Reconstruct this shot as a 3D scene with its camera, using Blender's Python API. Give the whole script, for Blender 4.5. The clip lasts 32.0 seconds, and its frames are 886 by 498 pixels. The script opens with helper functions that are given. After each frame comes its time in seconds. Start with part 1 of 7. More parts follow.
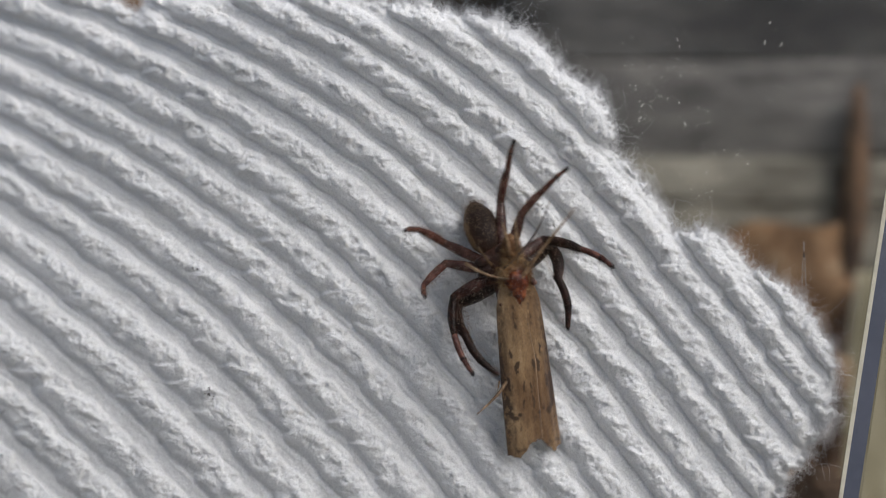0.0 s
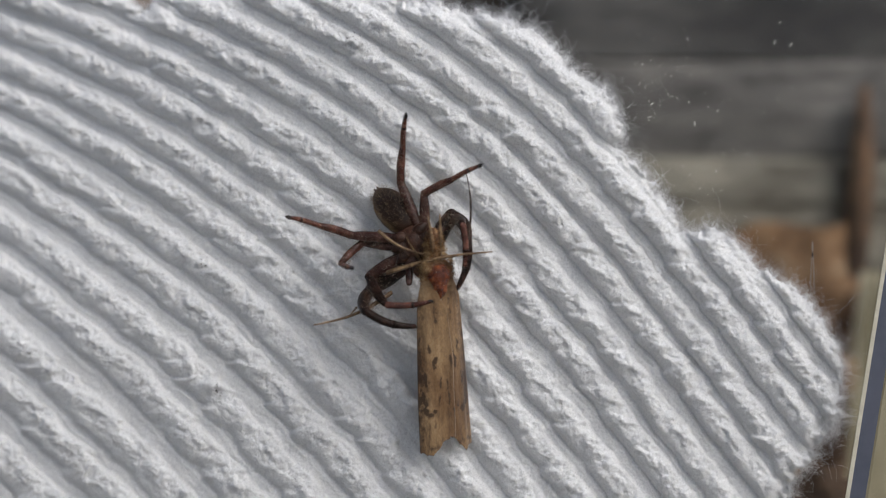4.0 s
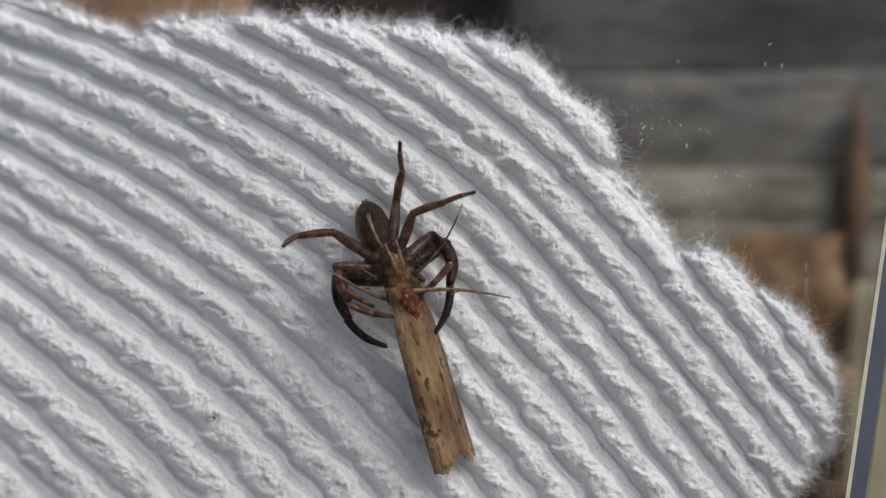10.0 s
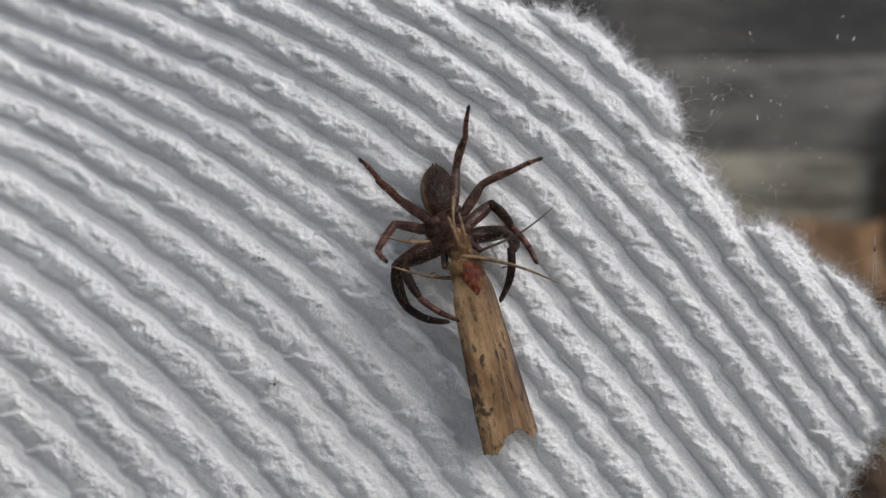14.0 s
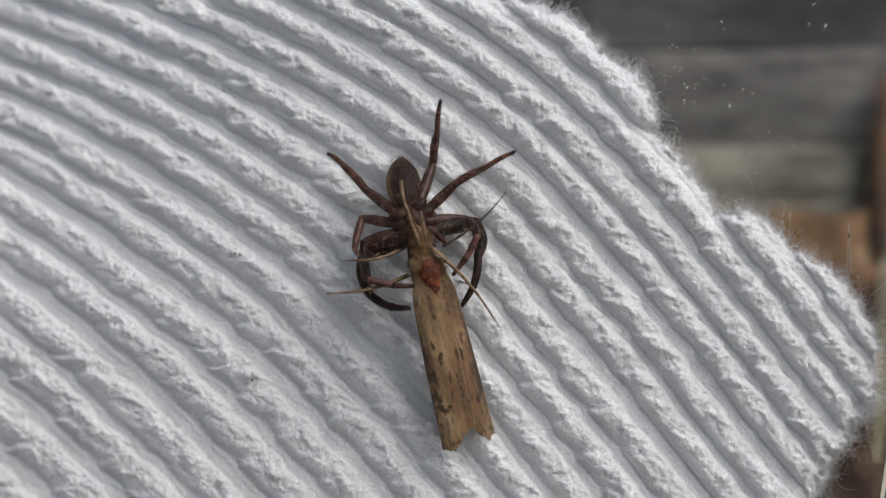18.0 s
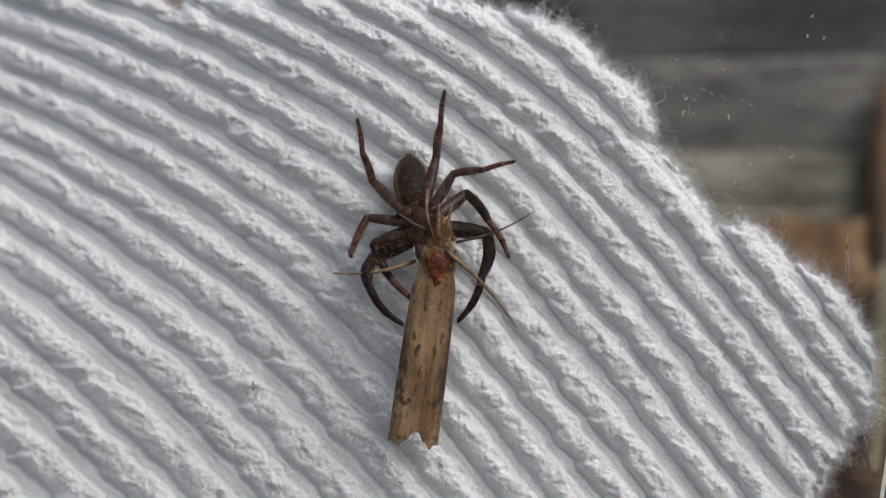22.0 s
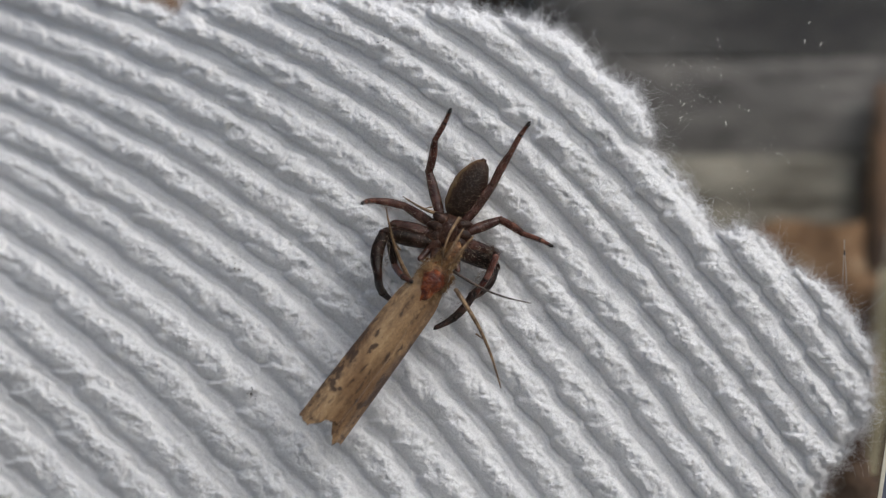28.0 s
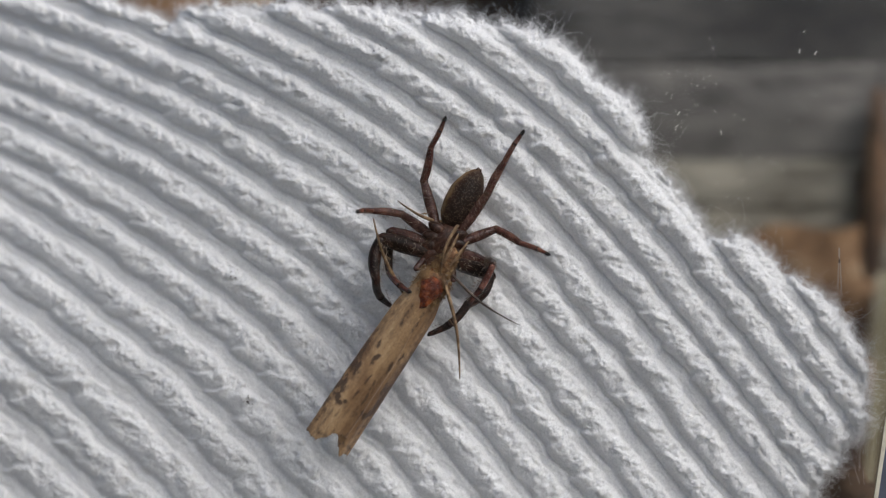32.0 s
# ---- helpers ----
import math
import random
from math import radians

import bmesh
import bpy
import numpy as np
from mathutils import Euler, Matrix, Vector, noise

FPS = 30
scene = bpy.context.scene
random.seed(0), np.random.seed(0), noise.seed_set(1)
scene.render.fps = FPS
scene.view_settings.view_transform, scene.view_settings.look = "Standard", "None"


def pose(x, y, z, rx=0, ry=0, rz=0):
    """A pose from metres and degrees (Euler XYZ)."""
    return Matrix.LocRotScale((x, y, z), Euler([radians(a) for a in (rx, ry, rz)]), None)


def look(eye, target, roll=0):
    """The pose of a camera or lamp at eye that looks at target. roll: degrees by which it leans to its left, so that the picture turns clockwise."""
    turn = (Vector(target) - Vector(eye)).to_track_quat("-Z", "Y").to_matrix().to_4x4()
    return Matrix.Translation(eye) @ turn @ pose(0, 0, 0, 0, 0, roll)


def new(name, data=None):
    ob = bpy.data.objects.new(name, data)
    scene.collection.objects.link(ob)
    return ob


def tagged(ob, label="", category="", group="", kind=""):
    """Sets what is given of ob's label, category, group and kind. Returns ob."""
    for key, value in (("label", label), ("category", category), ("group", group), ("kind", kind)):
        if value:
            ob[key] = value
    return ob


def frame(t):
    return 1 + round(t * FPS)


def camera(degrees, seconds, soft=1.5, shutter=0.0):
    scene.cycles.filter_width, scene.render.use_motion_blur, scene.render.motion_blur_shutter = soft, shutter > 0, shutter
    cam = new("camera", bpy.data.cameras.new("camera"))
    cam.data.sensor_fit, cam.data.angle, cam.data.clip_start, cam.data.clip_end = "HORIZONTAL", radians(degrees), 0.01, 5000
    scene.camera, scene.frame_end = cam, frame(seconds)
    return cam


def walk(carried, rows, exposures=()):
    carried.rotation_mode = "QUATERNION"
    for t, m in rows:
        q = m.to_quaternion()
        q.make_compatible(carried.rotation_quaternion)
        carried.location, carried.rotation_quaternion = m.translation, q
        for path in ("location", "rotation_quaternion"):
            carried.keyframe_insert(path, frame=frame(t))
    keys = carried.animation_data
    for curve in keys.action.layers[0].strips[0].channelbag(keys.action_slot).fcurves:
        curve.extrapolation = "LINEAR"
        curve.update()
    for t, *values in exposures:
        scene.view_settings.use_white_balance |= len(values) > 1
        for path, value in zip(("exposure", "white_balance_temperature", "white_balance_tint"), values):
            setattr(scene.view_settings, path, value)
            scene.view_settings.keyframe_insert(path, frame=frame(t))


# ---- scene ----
# The world is a few centimetres across: a clear case with a cotton pad in it, and a spider on the pane's inner face (y = 0).
cam = camera(45, 32.0, soft=0.95, shutter=0.5)
cam.data.dof.use_dof = True
cam.data.dof.focus_distance = 0.0709
cam.data.dof.aperture_fstop = 15.0

PATH = [
    (0, look((0.000000, -0.067600, 0.034000), (0.000000, 0.932400, 0.034000), 0.000)),
    (0.5, look((0.000021, -0.067575, 0.033786), (0.000021, 0.932425, 0.033786), 0.105)),
    (1, look((0.000017, -0.067444, 0.033602), (0.000017, 0.932556, 0.033602), 0.052)),
    (1.5, look((-0.000001, -0.067430, 0.033521), (-0.000001, 0.932570, 0.033521), 0.057)),
    (2, look((0.000033, -0.067438, 0.033500), (0.000033, 0.932562, 0.033500), 0.061)),
    (2.5, look((0.000024, -0.067457, 0.033564), (0.000024, 0.932543, 0.033564), 0.026)),
    (3, look((0.000017, -0.067454, 0.033676), (0.000017, 0.932546, 0.033676), 0.020)),
    (3.5, look((-0.000006, -0.067454, 0.033748), (-0.000006, 0.932546, 0.033748), 0.114)),
    (4, look((-0.000564, -0.067660, 0.033858), (-0.000564, 0.932340, 0.033858), 0.336)),
    (4.5, look((-0.001255, -0.067708, 0.033817), (-0.001255, 0.932292, 0.033817), 0.398)),
    (6.5, look((-0.000987, -0.067809, 0.034093), (-0.000987, 0.932191, 0.034093), 0.293)),
    (7, look((-0.000924, -0.067763, 0.034091), (-0.000924, 0.932237, 0.034091), 0.307)),
    (7.5, look((-0.000730, -0.067678, 0.034430), (-0.000730, 0.932322, 0.034430), 0.007)),
    (8, look((-0.000567, -0.067664, 0.035080), (-0.000567, 0.932336, 0.035080), -0.257)),
    (8.5, look((-0.000486, -0.067662, 0.035112), (-0.000486, 0.932338, 0.035112), -0.327)),
    (9, look((-0.000296, -0.067776, 0.035390), (-0.000296, 0.932224, 0.035390), -0.411)),
    (9.5, look((-0.000244, -0.067768, 0.035449), (-0.000244, 0.932232, 0.035449), -0.409)),
    (10, look((-0.000207, -0.067839, 0.035492), (-0.000207, 0.932161, 0.035492), -0.500)),
    (10.5, look((-0.000178, -0.067777, 0.035535), (-0.000178, 0.932223, 0.035535), -0.471)),
    (11, look((-0.000086, -0.067813, 0.035680), (-0.000086, 0.932187, 0.035680), -0.562)),
    (11.5, look((-0.000158, -0.067758, 0.035644), (-0.000158, 0.932242, 0.035644), -0.502)),
    (12, look((-0.000293, -0.067859, 0.035725), (-0.000293, 0.932141, 0.035725), -0.560)),
    (12.5, look((-0.001581, -0.068221, 0.035586), (-0.001581, 0.931779, 0.035586), -0.081)),
    (13, look((-0.004452, -0.068403, 0.034805), (-0.004452, 0.931597, 0.034805), 0.840)),
    (13.5, look((-0.004547, -0.067694, 0.033451), (-0.004547, 0.932306, 0.033451), 0.701)),
    (15.5, look((-0.003868, -0.067883, 0.033377), (-0.003868, 0.932117, 0.033377), -0.273)),
    (16, look((-0.003234, -0.067585, 0.032370), (-0.003234, 0.932415, 0.032370), -0.039)),
    (16.5, look((-0.002991, -0.067676, 0.032434), (-0.002991, 0.932324, 0.032434), -0.162)),
    (17, look((-0.002933, -0.067673, 0.032726), (-0.002933, 0.932327, 0.032726), -0.259)),
    (17.5, look((-0.002897, -0.067690, 0.032833), (-0.002897, 0.932310, 0.032833), -0.287)),
    (18, look((-0.002901, -0.067716, 0.032939), (-0.002901, 0.932284, 0.032939), -0.299)),
    (18.5, look((-0.002892, -0.067752, 0.032963), (-0.002892, 0.932248, 0.032963), -0.255)),
    (19, look((-0.002867, -0.067793, 0.032938), (-0.002867, 0.932207, 0.032938), -0.320)),
    (19.5, look((-0.002923, -0.067839, 0.033063), (-0.002923, 0.932161, 0.033063), -0.262)),
    (20, look((-0.002926, -0.067894, 0.033159), (-0.002926, 0.932106, 0.033159), -0.202)),
    (20.5, look((-0.002921, -0.067884, 0.033151), (-0.002921, 0.932116, 0.033151), -0.239)),
    (21, look((-0.002861, -0.067871, 0.033253), (-0.002861, 0.932129, 0.033253), -0.241)),
    (21.5, look((-0.002841, -0.067994, 0.033439), (-0.002841, 0.932006, 0.033439), -0.255)),
    (22, look((-0.002898, -0.067996, 0.033614), (-0.002898, 0.932004, 0.033614), -0.256)),
    (22.5, look((-0.002912, -0.067930, 0.033548), (-0.002912, 0.932070, 0.033548), -0.309)),
    (23, look((-0.002956, -0.067993, 0.033614), (-0.002956, 0.932007, 0.033614), -0.257)),
    (23.5, look((-0.002958, -0.068018, 0.033631), (-0.002958, 0.931982, 0.033631), -0.249)),
    (24, look((-0.002967, -0.068067, 0.033750), (-0.002967, 0.931933, 0.033750), -0.251)),
    (24.5, look((-0.002964, -0.068021, 0.033673), (-0.002964, 0.931979, 0.033673), -0.266)),
    (25, look((-0.002949, -0.068036, 0.033764), (-0.002949, 0.931964, 0.033764), -0.321)),
    (25.5, look((-0.002942, -0.068108, 0.033705), (-0.002942, 0.931892, 0.033705), -0.272)),
    (27.5, look((-0.002780, -0.068068, 0.033935), (-0.002780, 0.931932, 0.033935), -0.292)),
    (28, look((-0.002761, -0.068128, 0.033984), (-0.002761, 0.931872, 0.033984), -0.285)),
    (28.5, look((-0.002695, -0.068103, 0.034287), (-0.002695, 0.931897, 0.034287), -0.362)),
    (29, look((-0.002661, -0.068229, 0.034334), (-0.002661, 0.931771, 0.034334), -0.367)),
    (29.5, look((-0.002614, -0.068207, 0.034474), (-0.002614, 0.931793, 0.034474), -0.390)),
    (30, look((-0.002609, -0.068232, 0.034444), (-0.002609, 0.931768, 0.034444), -0.373)),
    (30.5, look((-0.002596, -0.068218, 0.034525), (-0.002596, 0.931782, 0.034525), -0.371)),
    (31, look((-0.002545, -0.068259, 0.034628), (-0.002545, 0.931741, 0.034628), -0.409)),
    (31.5, look((-0.002535, -0.068258, 0.034653), (-0.002535, 0.931742, 0.034653), -0.351)),
    (32, look((-0.002483, -0.068267, 0.034545), (-0.002483, 0.931733, 0.034545), -0.334)),
]

walk(cam, PATH, exposures=[(0, 0.0), (32, 0.0)])

MM = 0.001
Z0 = 0.034          # height of the middle of the view
PANE = 28.0         # plan units in a millimetre, on the pane


def on_pane(x, y):
    return (x - 784) / PANE * MM, Z0 + (441 - y) / PANE * MM


def behind(x, y, depth):
    """Plan place on an upright plane that lies depth metres behind the pane."""
    k = 1892.7 / (0.0676 + depth)
    return (x - 784) / k, Z0 + (441 - y) / k

# ---- light: veiled sun from high up on the right, in front of the pane ----
SUN_TO = Vector((0.56, -0.44, 0.70)).normalized()
world = bpy.data.worlds.new("sky")
scene.world = world
world.use_nodes = True
wn = world.node_tree
sky = wn.nodes.new("ShaderNodeTexSky")
sky.sky_type, sky.sun_disc = "NISHITA", False
sky.sun_elevation = math.asin(SUN_TO.z)
sky.sun_rotation = math.atan2(SUN_TO.x, SUN_TO.y)
wn.links.new(sky.outputs[0], wn.nodes["Background"].inputs[0])
wn.nodes["Background"].inputs[1].default_value = 0.104
sky.dust_density, sky.air_density, sky.ozone_density = 3.0, 1.0, 0.8        # veiled sky
sun_data = bpy.data.lights.new("sun", "SUN")
sun_data.energy, sun_data.angle, sun_data.color = 2.62, radians(56), (1.0, 0.99, 0.985)
sun = new("sun", sun_data)
sun.matrix_world = look(SUN_TO, (0, 0, 0))

# ---- materials ----
def material(name, color=(0.5, 0.5, 0.5), rough=0.6):
    m = bpy.data.materials.new(name)
    m.use_nodes = True
    b = m.node_tree.nodes["Principled BSDF"]
    b.inputs["Base Color"].default_value = (*color, 1)
    b.inputs["Roughness"].default_value = rough
    return m, m.node_tree.nodes, m.node_tree.links, b


def noise_node(n, l, scale, detail=4.0, stretch=None, space="Object", rough=0.55):
    tc = n.new("ShaderNodeTexCoord")
    t = n.new("ShaderNodeTexNoise")
    t.inputs["Scale"].default_value, t.inputs["Detail"].default_value = scale, detail
    t.inputs["Roughness"].default_value = rough
    if stretch:
        mp = n.new("ShaderNodeMapping")
        mp.inputs["Scale"].default_value = stretch
        l.new(tc.outputs[space], mp.inputs["Vector"])
        l.new(mp.outputs[0], t.inputs["Vector"])
    else:
        l.new(tc.outputs[space], t.inputs["Vector"])
    return t


def ramp(n, l, source, stops):
    r = n.new("ShaderNodeValToRGB")
    while len(r.color_ramp.elements) < len(stops):
        r.color_ramp.elements.new(0.5)
    for e, (p, c) in zip(r.color_ramp.elements, stops):
        e.position, e.color = p, (*c, 1)
    l.new(source, r.inputs[0])
    return r


def bump(n, l, source, b, strength, distance, after=None):
    k = n.new("ShaderNodeBump")
    k.inputs["Strength"].default_value, k.inputs["Distance"].default_value = strength, distance
    l.new(source, k.inputs["Height"])
    if after:
        l.new(after.outputs[0], k.inputs["Normal"])
    l.new(k.outputs[0], b.inputs["Normal"])
    return k


def two_scale(name, stops, scale, fine, rough=0.6, strength=0.4, distance=0.0001, stretch=None, gloss=0.3):
    """Colour from a broad noise, relief from a fine one."""
    m, n, l, b = material(name, rough=rough)
    a = noise_node(n, l, scale, 5, stretch)
    f = noise_node(n, l, fine, 4, stretch)
    mix = n.new("ShaderNodeMath")
    mix.operation, mix.inputs[1].default_value = "MULTIPLY_ADD", 0.35
    l.new(f.outputs[0], mix.inputs[0])
    half = n.new("ShaderNodeMath")
    half.operation, half.inputs[1].default_value = "MULTIPLY", 0.65
    l.new(a.outputs[0], half.inputs[0])
    l.new(half.outputs[0], mix.inputs[2])
    l.new(ramp(n, l, mix.outputs[0], stops).outputs[0], b.inputs["Base Color"])
    b.inputs["Specular IOR Level"].default_value = gloss
    bump(n, l, f.outputs[0], b, strength, distance)
    return m


def cotton_material():
    m, n, l, b = material("cotton", (0.84, 0.85, 0.87), 0.95)
    fine = noise_node(n, l, 5200, 5)
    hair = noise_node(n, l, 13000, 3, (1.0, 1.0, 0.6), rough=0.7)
    # shade in the gaps between fibres is painted into the colour by fine noise
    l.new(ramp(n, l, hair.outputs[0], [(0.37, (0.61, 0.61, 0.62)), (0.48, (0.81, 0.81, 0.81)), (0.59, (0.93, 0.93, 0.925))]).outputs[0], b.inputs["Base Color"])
    first = bump(n, l, fine.outputs[0], b, 0.8, 0.00022)
    bump(n, l, hair.outputs[0], b, 0.6, 0.00010, first)
    b.inputs["Subsurface Weight"].default_value = 0.4        # light wanders through the wadding
    b.inputs["Subsurface Radius"].default_value = (1.0, 1.0, 0.95)
    b.inputs["Subsurface Scale"].default_value = 0.00028
    return m


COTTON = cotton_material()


def fibre_material():
    """White fibre that lets light through."""
    # whiter than the pad, whose colour holds the painted shade between fibres
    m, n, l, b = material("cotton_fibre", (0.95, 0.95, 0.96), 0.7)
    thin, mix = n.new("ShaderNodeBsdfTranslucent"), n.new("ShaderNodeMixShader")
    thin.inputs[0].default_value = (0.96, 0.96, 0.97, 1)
    mix.inputs[0].default_value = 0.6
    l.new(b.outputs[0], mix.inputs[1])
    l.new(thin.outputs[0], mix.inputs[2])
    l.new(mix.outputs[0], n["Material Output"].inputs[0])
    return m


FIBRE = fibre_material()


def pane_material(name, tint):
    """Clear sheet: straight through, with a gloss that grows towards the rim."""
    m = bpy.data.materials.new(name)
    m.use_nodes = True
    n, l = m.node_tree.nodes, m.node_tree.links
    n.remove(n["Principled BSDF"])
    clear, gloss, mix, fr = (n.new("ShaderNodeBsdf" + k) if k in ("Transparent", "Glossy") else n.new("Shader" + k) for k in
                             ("Transparent", "Glossy", "NodeMixShader", "NodeFresnel"))
    clear.inputs[0].default_value = (*tint, 1)
    gloss.inputs["Roughness"].default_value = 0.02
    fr.inputs[0].default_value = 1.2
    l.new(fr.outputs[0], mix.inputs[0])
    l.new(clear.outputs[0], mix.inputs[1])
    l.new(gloss.outputs[0], mix.inputs[2])
    l.new(mix.outputs[0], n["Material Output"].inputs[0])
    return m


CLEAR = pane_material("clear_plastic", (0.99, 0.99, 0.99))
WOOD = two_scale("weathered_wood", [(0.38, (0.048, 0.045, 0.041)), (0.5, (0.112, 0.106, 0.098)), (0.62, (0.2, 0.188, 0.17))], 130, 500, 0.8, 0.5, 0.0004, (0.6, 1, 2.2))
WOOD_DARK = two_scale("dark_weathered_wood", [(0.38, (0.02, 0.019, 0.018)), (0.5, (0.05, 0.048, 0.044)), (0.62, (0.10, 0.096, 0.088))], 110, 500, 0.8, 0.5, 0.0004, (0.5, 1, 1.8))
WOOD_PALE = two_scale("pale_wood", [(0.38, (0.085, 0.078, 0.061)), (0.5, (0.19, 0.178, 0.145)), (0.62, (0.30, 0.28, 0.225))], 130, 500, 0.8, 0.5, 0.0004, (0.6, 1, 2.2))
RUST = two_scale("rusty_bark", [(0.38, (0.09, 0.055, 0.033)), (0.5, (0.25, 0.145, 0.075)), (0.62, (0.36, 0.26, 0.16))], 170, 1500, 0.8, 0.6, 0.0005)
# dark brown that stands in for shade in gaps, on two added shapes
DARK_FILL = two_scale("dark_fill", [(0.3, (0.018, 0.012, 0.008)), (0.5, (0.055, 0.034, 0.02)), (0.7, (0.13, 0.075, 0.042))], 150, 900, 0.85, 0.6, 0.0005)
STAKE = two_scale("brown_stake", [(0.38, (0.018, 0.012, 0.008)), (0.5, (0.07, 0.042, 0.026)), (0.66, (0.18, 0.10, 0.052))], 150, 900, 0.8, 0.6, 0.0005)
REED = two_scale("dry_reed", [(0.36, (0.15, 0.13, 0.075)), (0.5, (0.34, 0.305, 0.2)), (0.64, (0.55, 0.5, 0.37))], 300, 1200, 0.7, 0.4, 0.0003, (3, 3, 0.15))
EDGE = two_scale("blue_grey_edge", [(0.3, (0.07, 0.08, 0.11)), (0.5, (0.09, 0.10, 0.135)), (0.7, (0.11, 0.12, 0.16))], 200, 1500, 0.35, 0.1, 0.0001)
RIM = two_scale("cream_rim", [(0.3, (0.45, 0.42, 0.33)), (0.5, (0.6, 0.57, 0.46)), (0.7, (0.72, 0.69, 0.58))], 300, 2000, 0.4, 0.1, 0.0001)

# ---- building helpers ----
def part(name, bm, mat, parent=None, label=""):
    me = bpy.data.meshes.new(name)
    bm.to_mesh(me)
    bm.free()
    me.materials.append(mat)
    ob = new(name, me)
    ob.parent = parent
    if label:
        tagged(ob, label)
    return ob


def smooth(ob):
    ob.data.polygons.foreach_set("use_smooth", [True] * len(ob.data.polygons))
    return ob


def slab(x0, x1, y0, y1, z0, z1, round_by=0.0, segments=2, cuts=0, wobble=0.0, seed=0):
    """A block with rounded edges and, where asked, an uneven surface."""
    bm = bmesh.new()
    bmesh.ops.create_cube(bm, size=1)
    for v in bm.verts:
        v.co = Vector((x0 + (v.co.x + 0.5) * (x1 - x0), y0 + (v.co.y + 0.5) * (y1 - y0), z0 + (v.co.z + 0.5) * (z1 - z0)))
    if cuts:
        bmesh.ops.subdivide_edges(bm, edges=bm.edges[:], cuts=cuts, use_grid_fill=True)
    if round_by:
        sharp = [e for e in bm.edges if len(e.link_faces) == 2 and e.calc_face_angle(0) > 0.5]
        bmesh.ops.bevel(bm, geom=sharp, offset=round_by, segments=segments, affect="EDGES", profile=0.6)
    if wobble:
        for v in bm.verts:
            p = v.co * 180 + Vector((seed * 7.3, seed, 0))
            v.co += Vector(noise.noise_vector(p)) * wobble
    return bm


def thing(name, label, category, at=(0, 0, 0), group="", kind=""):
    return tagged(new(name), label, category, group, kind)


# ---- the ground that everything stands on ----
bm = bmesh.new()
bmesh.ops.create_grid(bm, x_segments=80, y_segments=80, size=1)
for v in bm.verts:
    r = 0.3 + 400 * max(abs(v.co.x), abs(v.co.y)) ** 6
    v.co = Vector((v.co.x * r, v.co.y * r, -0.0005 + 0.0005 * noise.noise(v.co * 40)))
ground = part("ground", bm, WOOD)
tagged(ground, "weathered grey wooden table top", "ground", kind="structure")


# ---- timber behind the case ----
def board(label, mat, x0, x1, y0, y1, near, seed, name="weathered_board", category="board", far=0.0725, group="boards behind the case", cuts=14, wobble=0.0007):
    ax, az = behind(x0, y1, near)
    bx, bz = behind(x1, y0, near)
    ob = smooth(part(name, slab(ax, bx, near, far, max(az, 0.0), bz, 0.0004, 2, cuts, wobble, seed), mat))
    return tagged(ob, label, category, group=group)


board("dark grey weathered board with deep grain", WOOD_DARK, 905, 2600, -700, -66.5, 0.0503, 1)
board("dark grey weathered board with deep grain", WOOD_DARK, 905, 2600, -66, 107.5, 0.0506, 2)
board("grey weathered board with a split edge", WOOD, -1200, 2600, 108, 275, 0.050, 3)
board("paler olive-grey weathered board", WOOD_PALE, -1200, 2600, 277, 358, 0.0495, 4)
board("paler olive-grey weathered board", WOOD_PALE, -1200, 2600, 359.5, 620, 0.0498, 5)
board("paler olive-grey weathered board", WOOD_PALE, -1200, 2600, 624, 1400, 0.050, 6)
# added sheet behind the boards; its dark colour stands for the black gap
backing = part("gap_backing", slab(-0.3, 0.3, 0.072, 0.08, -0.0005, 0.16, 0.001), DARK_FILL)
tagged(backing, "added dark backing that stands for the black gap beside the boards", "wall", kind="structure")
board("rusty brown bark-covered stick standing upright", RUST, 90, 425, -400, 1400, 0.046, 7, "stick", "stick", 0.0495, "sticks", 10, 0.0012)
board("orange-brown strip of bark against the boards", RUST, 1270, 1496, 412, 1400, 0.0472, 8, "bark_strip", "bark", 0.0495, "sticks", 24, 0.0026)


def reed():
    """Broad pale reed that leans to the right."""
    bm = bmesh.new()
    rings = []
    for k in range(31):
        f = k / 30
        a, z = behind(1420 + 100 * f, 1400 - 920 * f, 0.0455)
        b, z = behind(1650 + 20 * f, 1400 - 920 * f, 0.0455)
        ring = []
        for j in range(13):
            g = j / 12
            ring.append(bm.verts.new((a + (b - a) * g, 0.0466 - 0.0010 * math.sin(math.pi * g) + 0.00025 * math.sin(31 * g + 3 * f), max(z, -0.0003))))
        for j in range(13):
            g = 1 - j / 12
            ring.append(bm.verts.new((a + (b - a) * g, 0.0472, max(z, -0.0003))))
        rings.append(ring)
    for lo, hi in zip(rings, rings[1:]):
        for j in range(26):
            bm.faces.new((lo[j], lo[(j + 1) % 26], hi[(j + 1) % 26], hi[j]))
    bm.faces.new(rings[-1])
    bmesh.ops.recalc_face_normals(bm, faces=bm.faces[:])
    return tagged(smooth(part("reed_stem", bm, REED)), "pale dry reed stem leaning beside the stake", "stem", group="sticks")


reed()


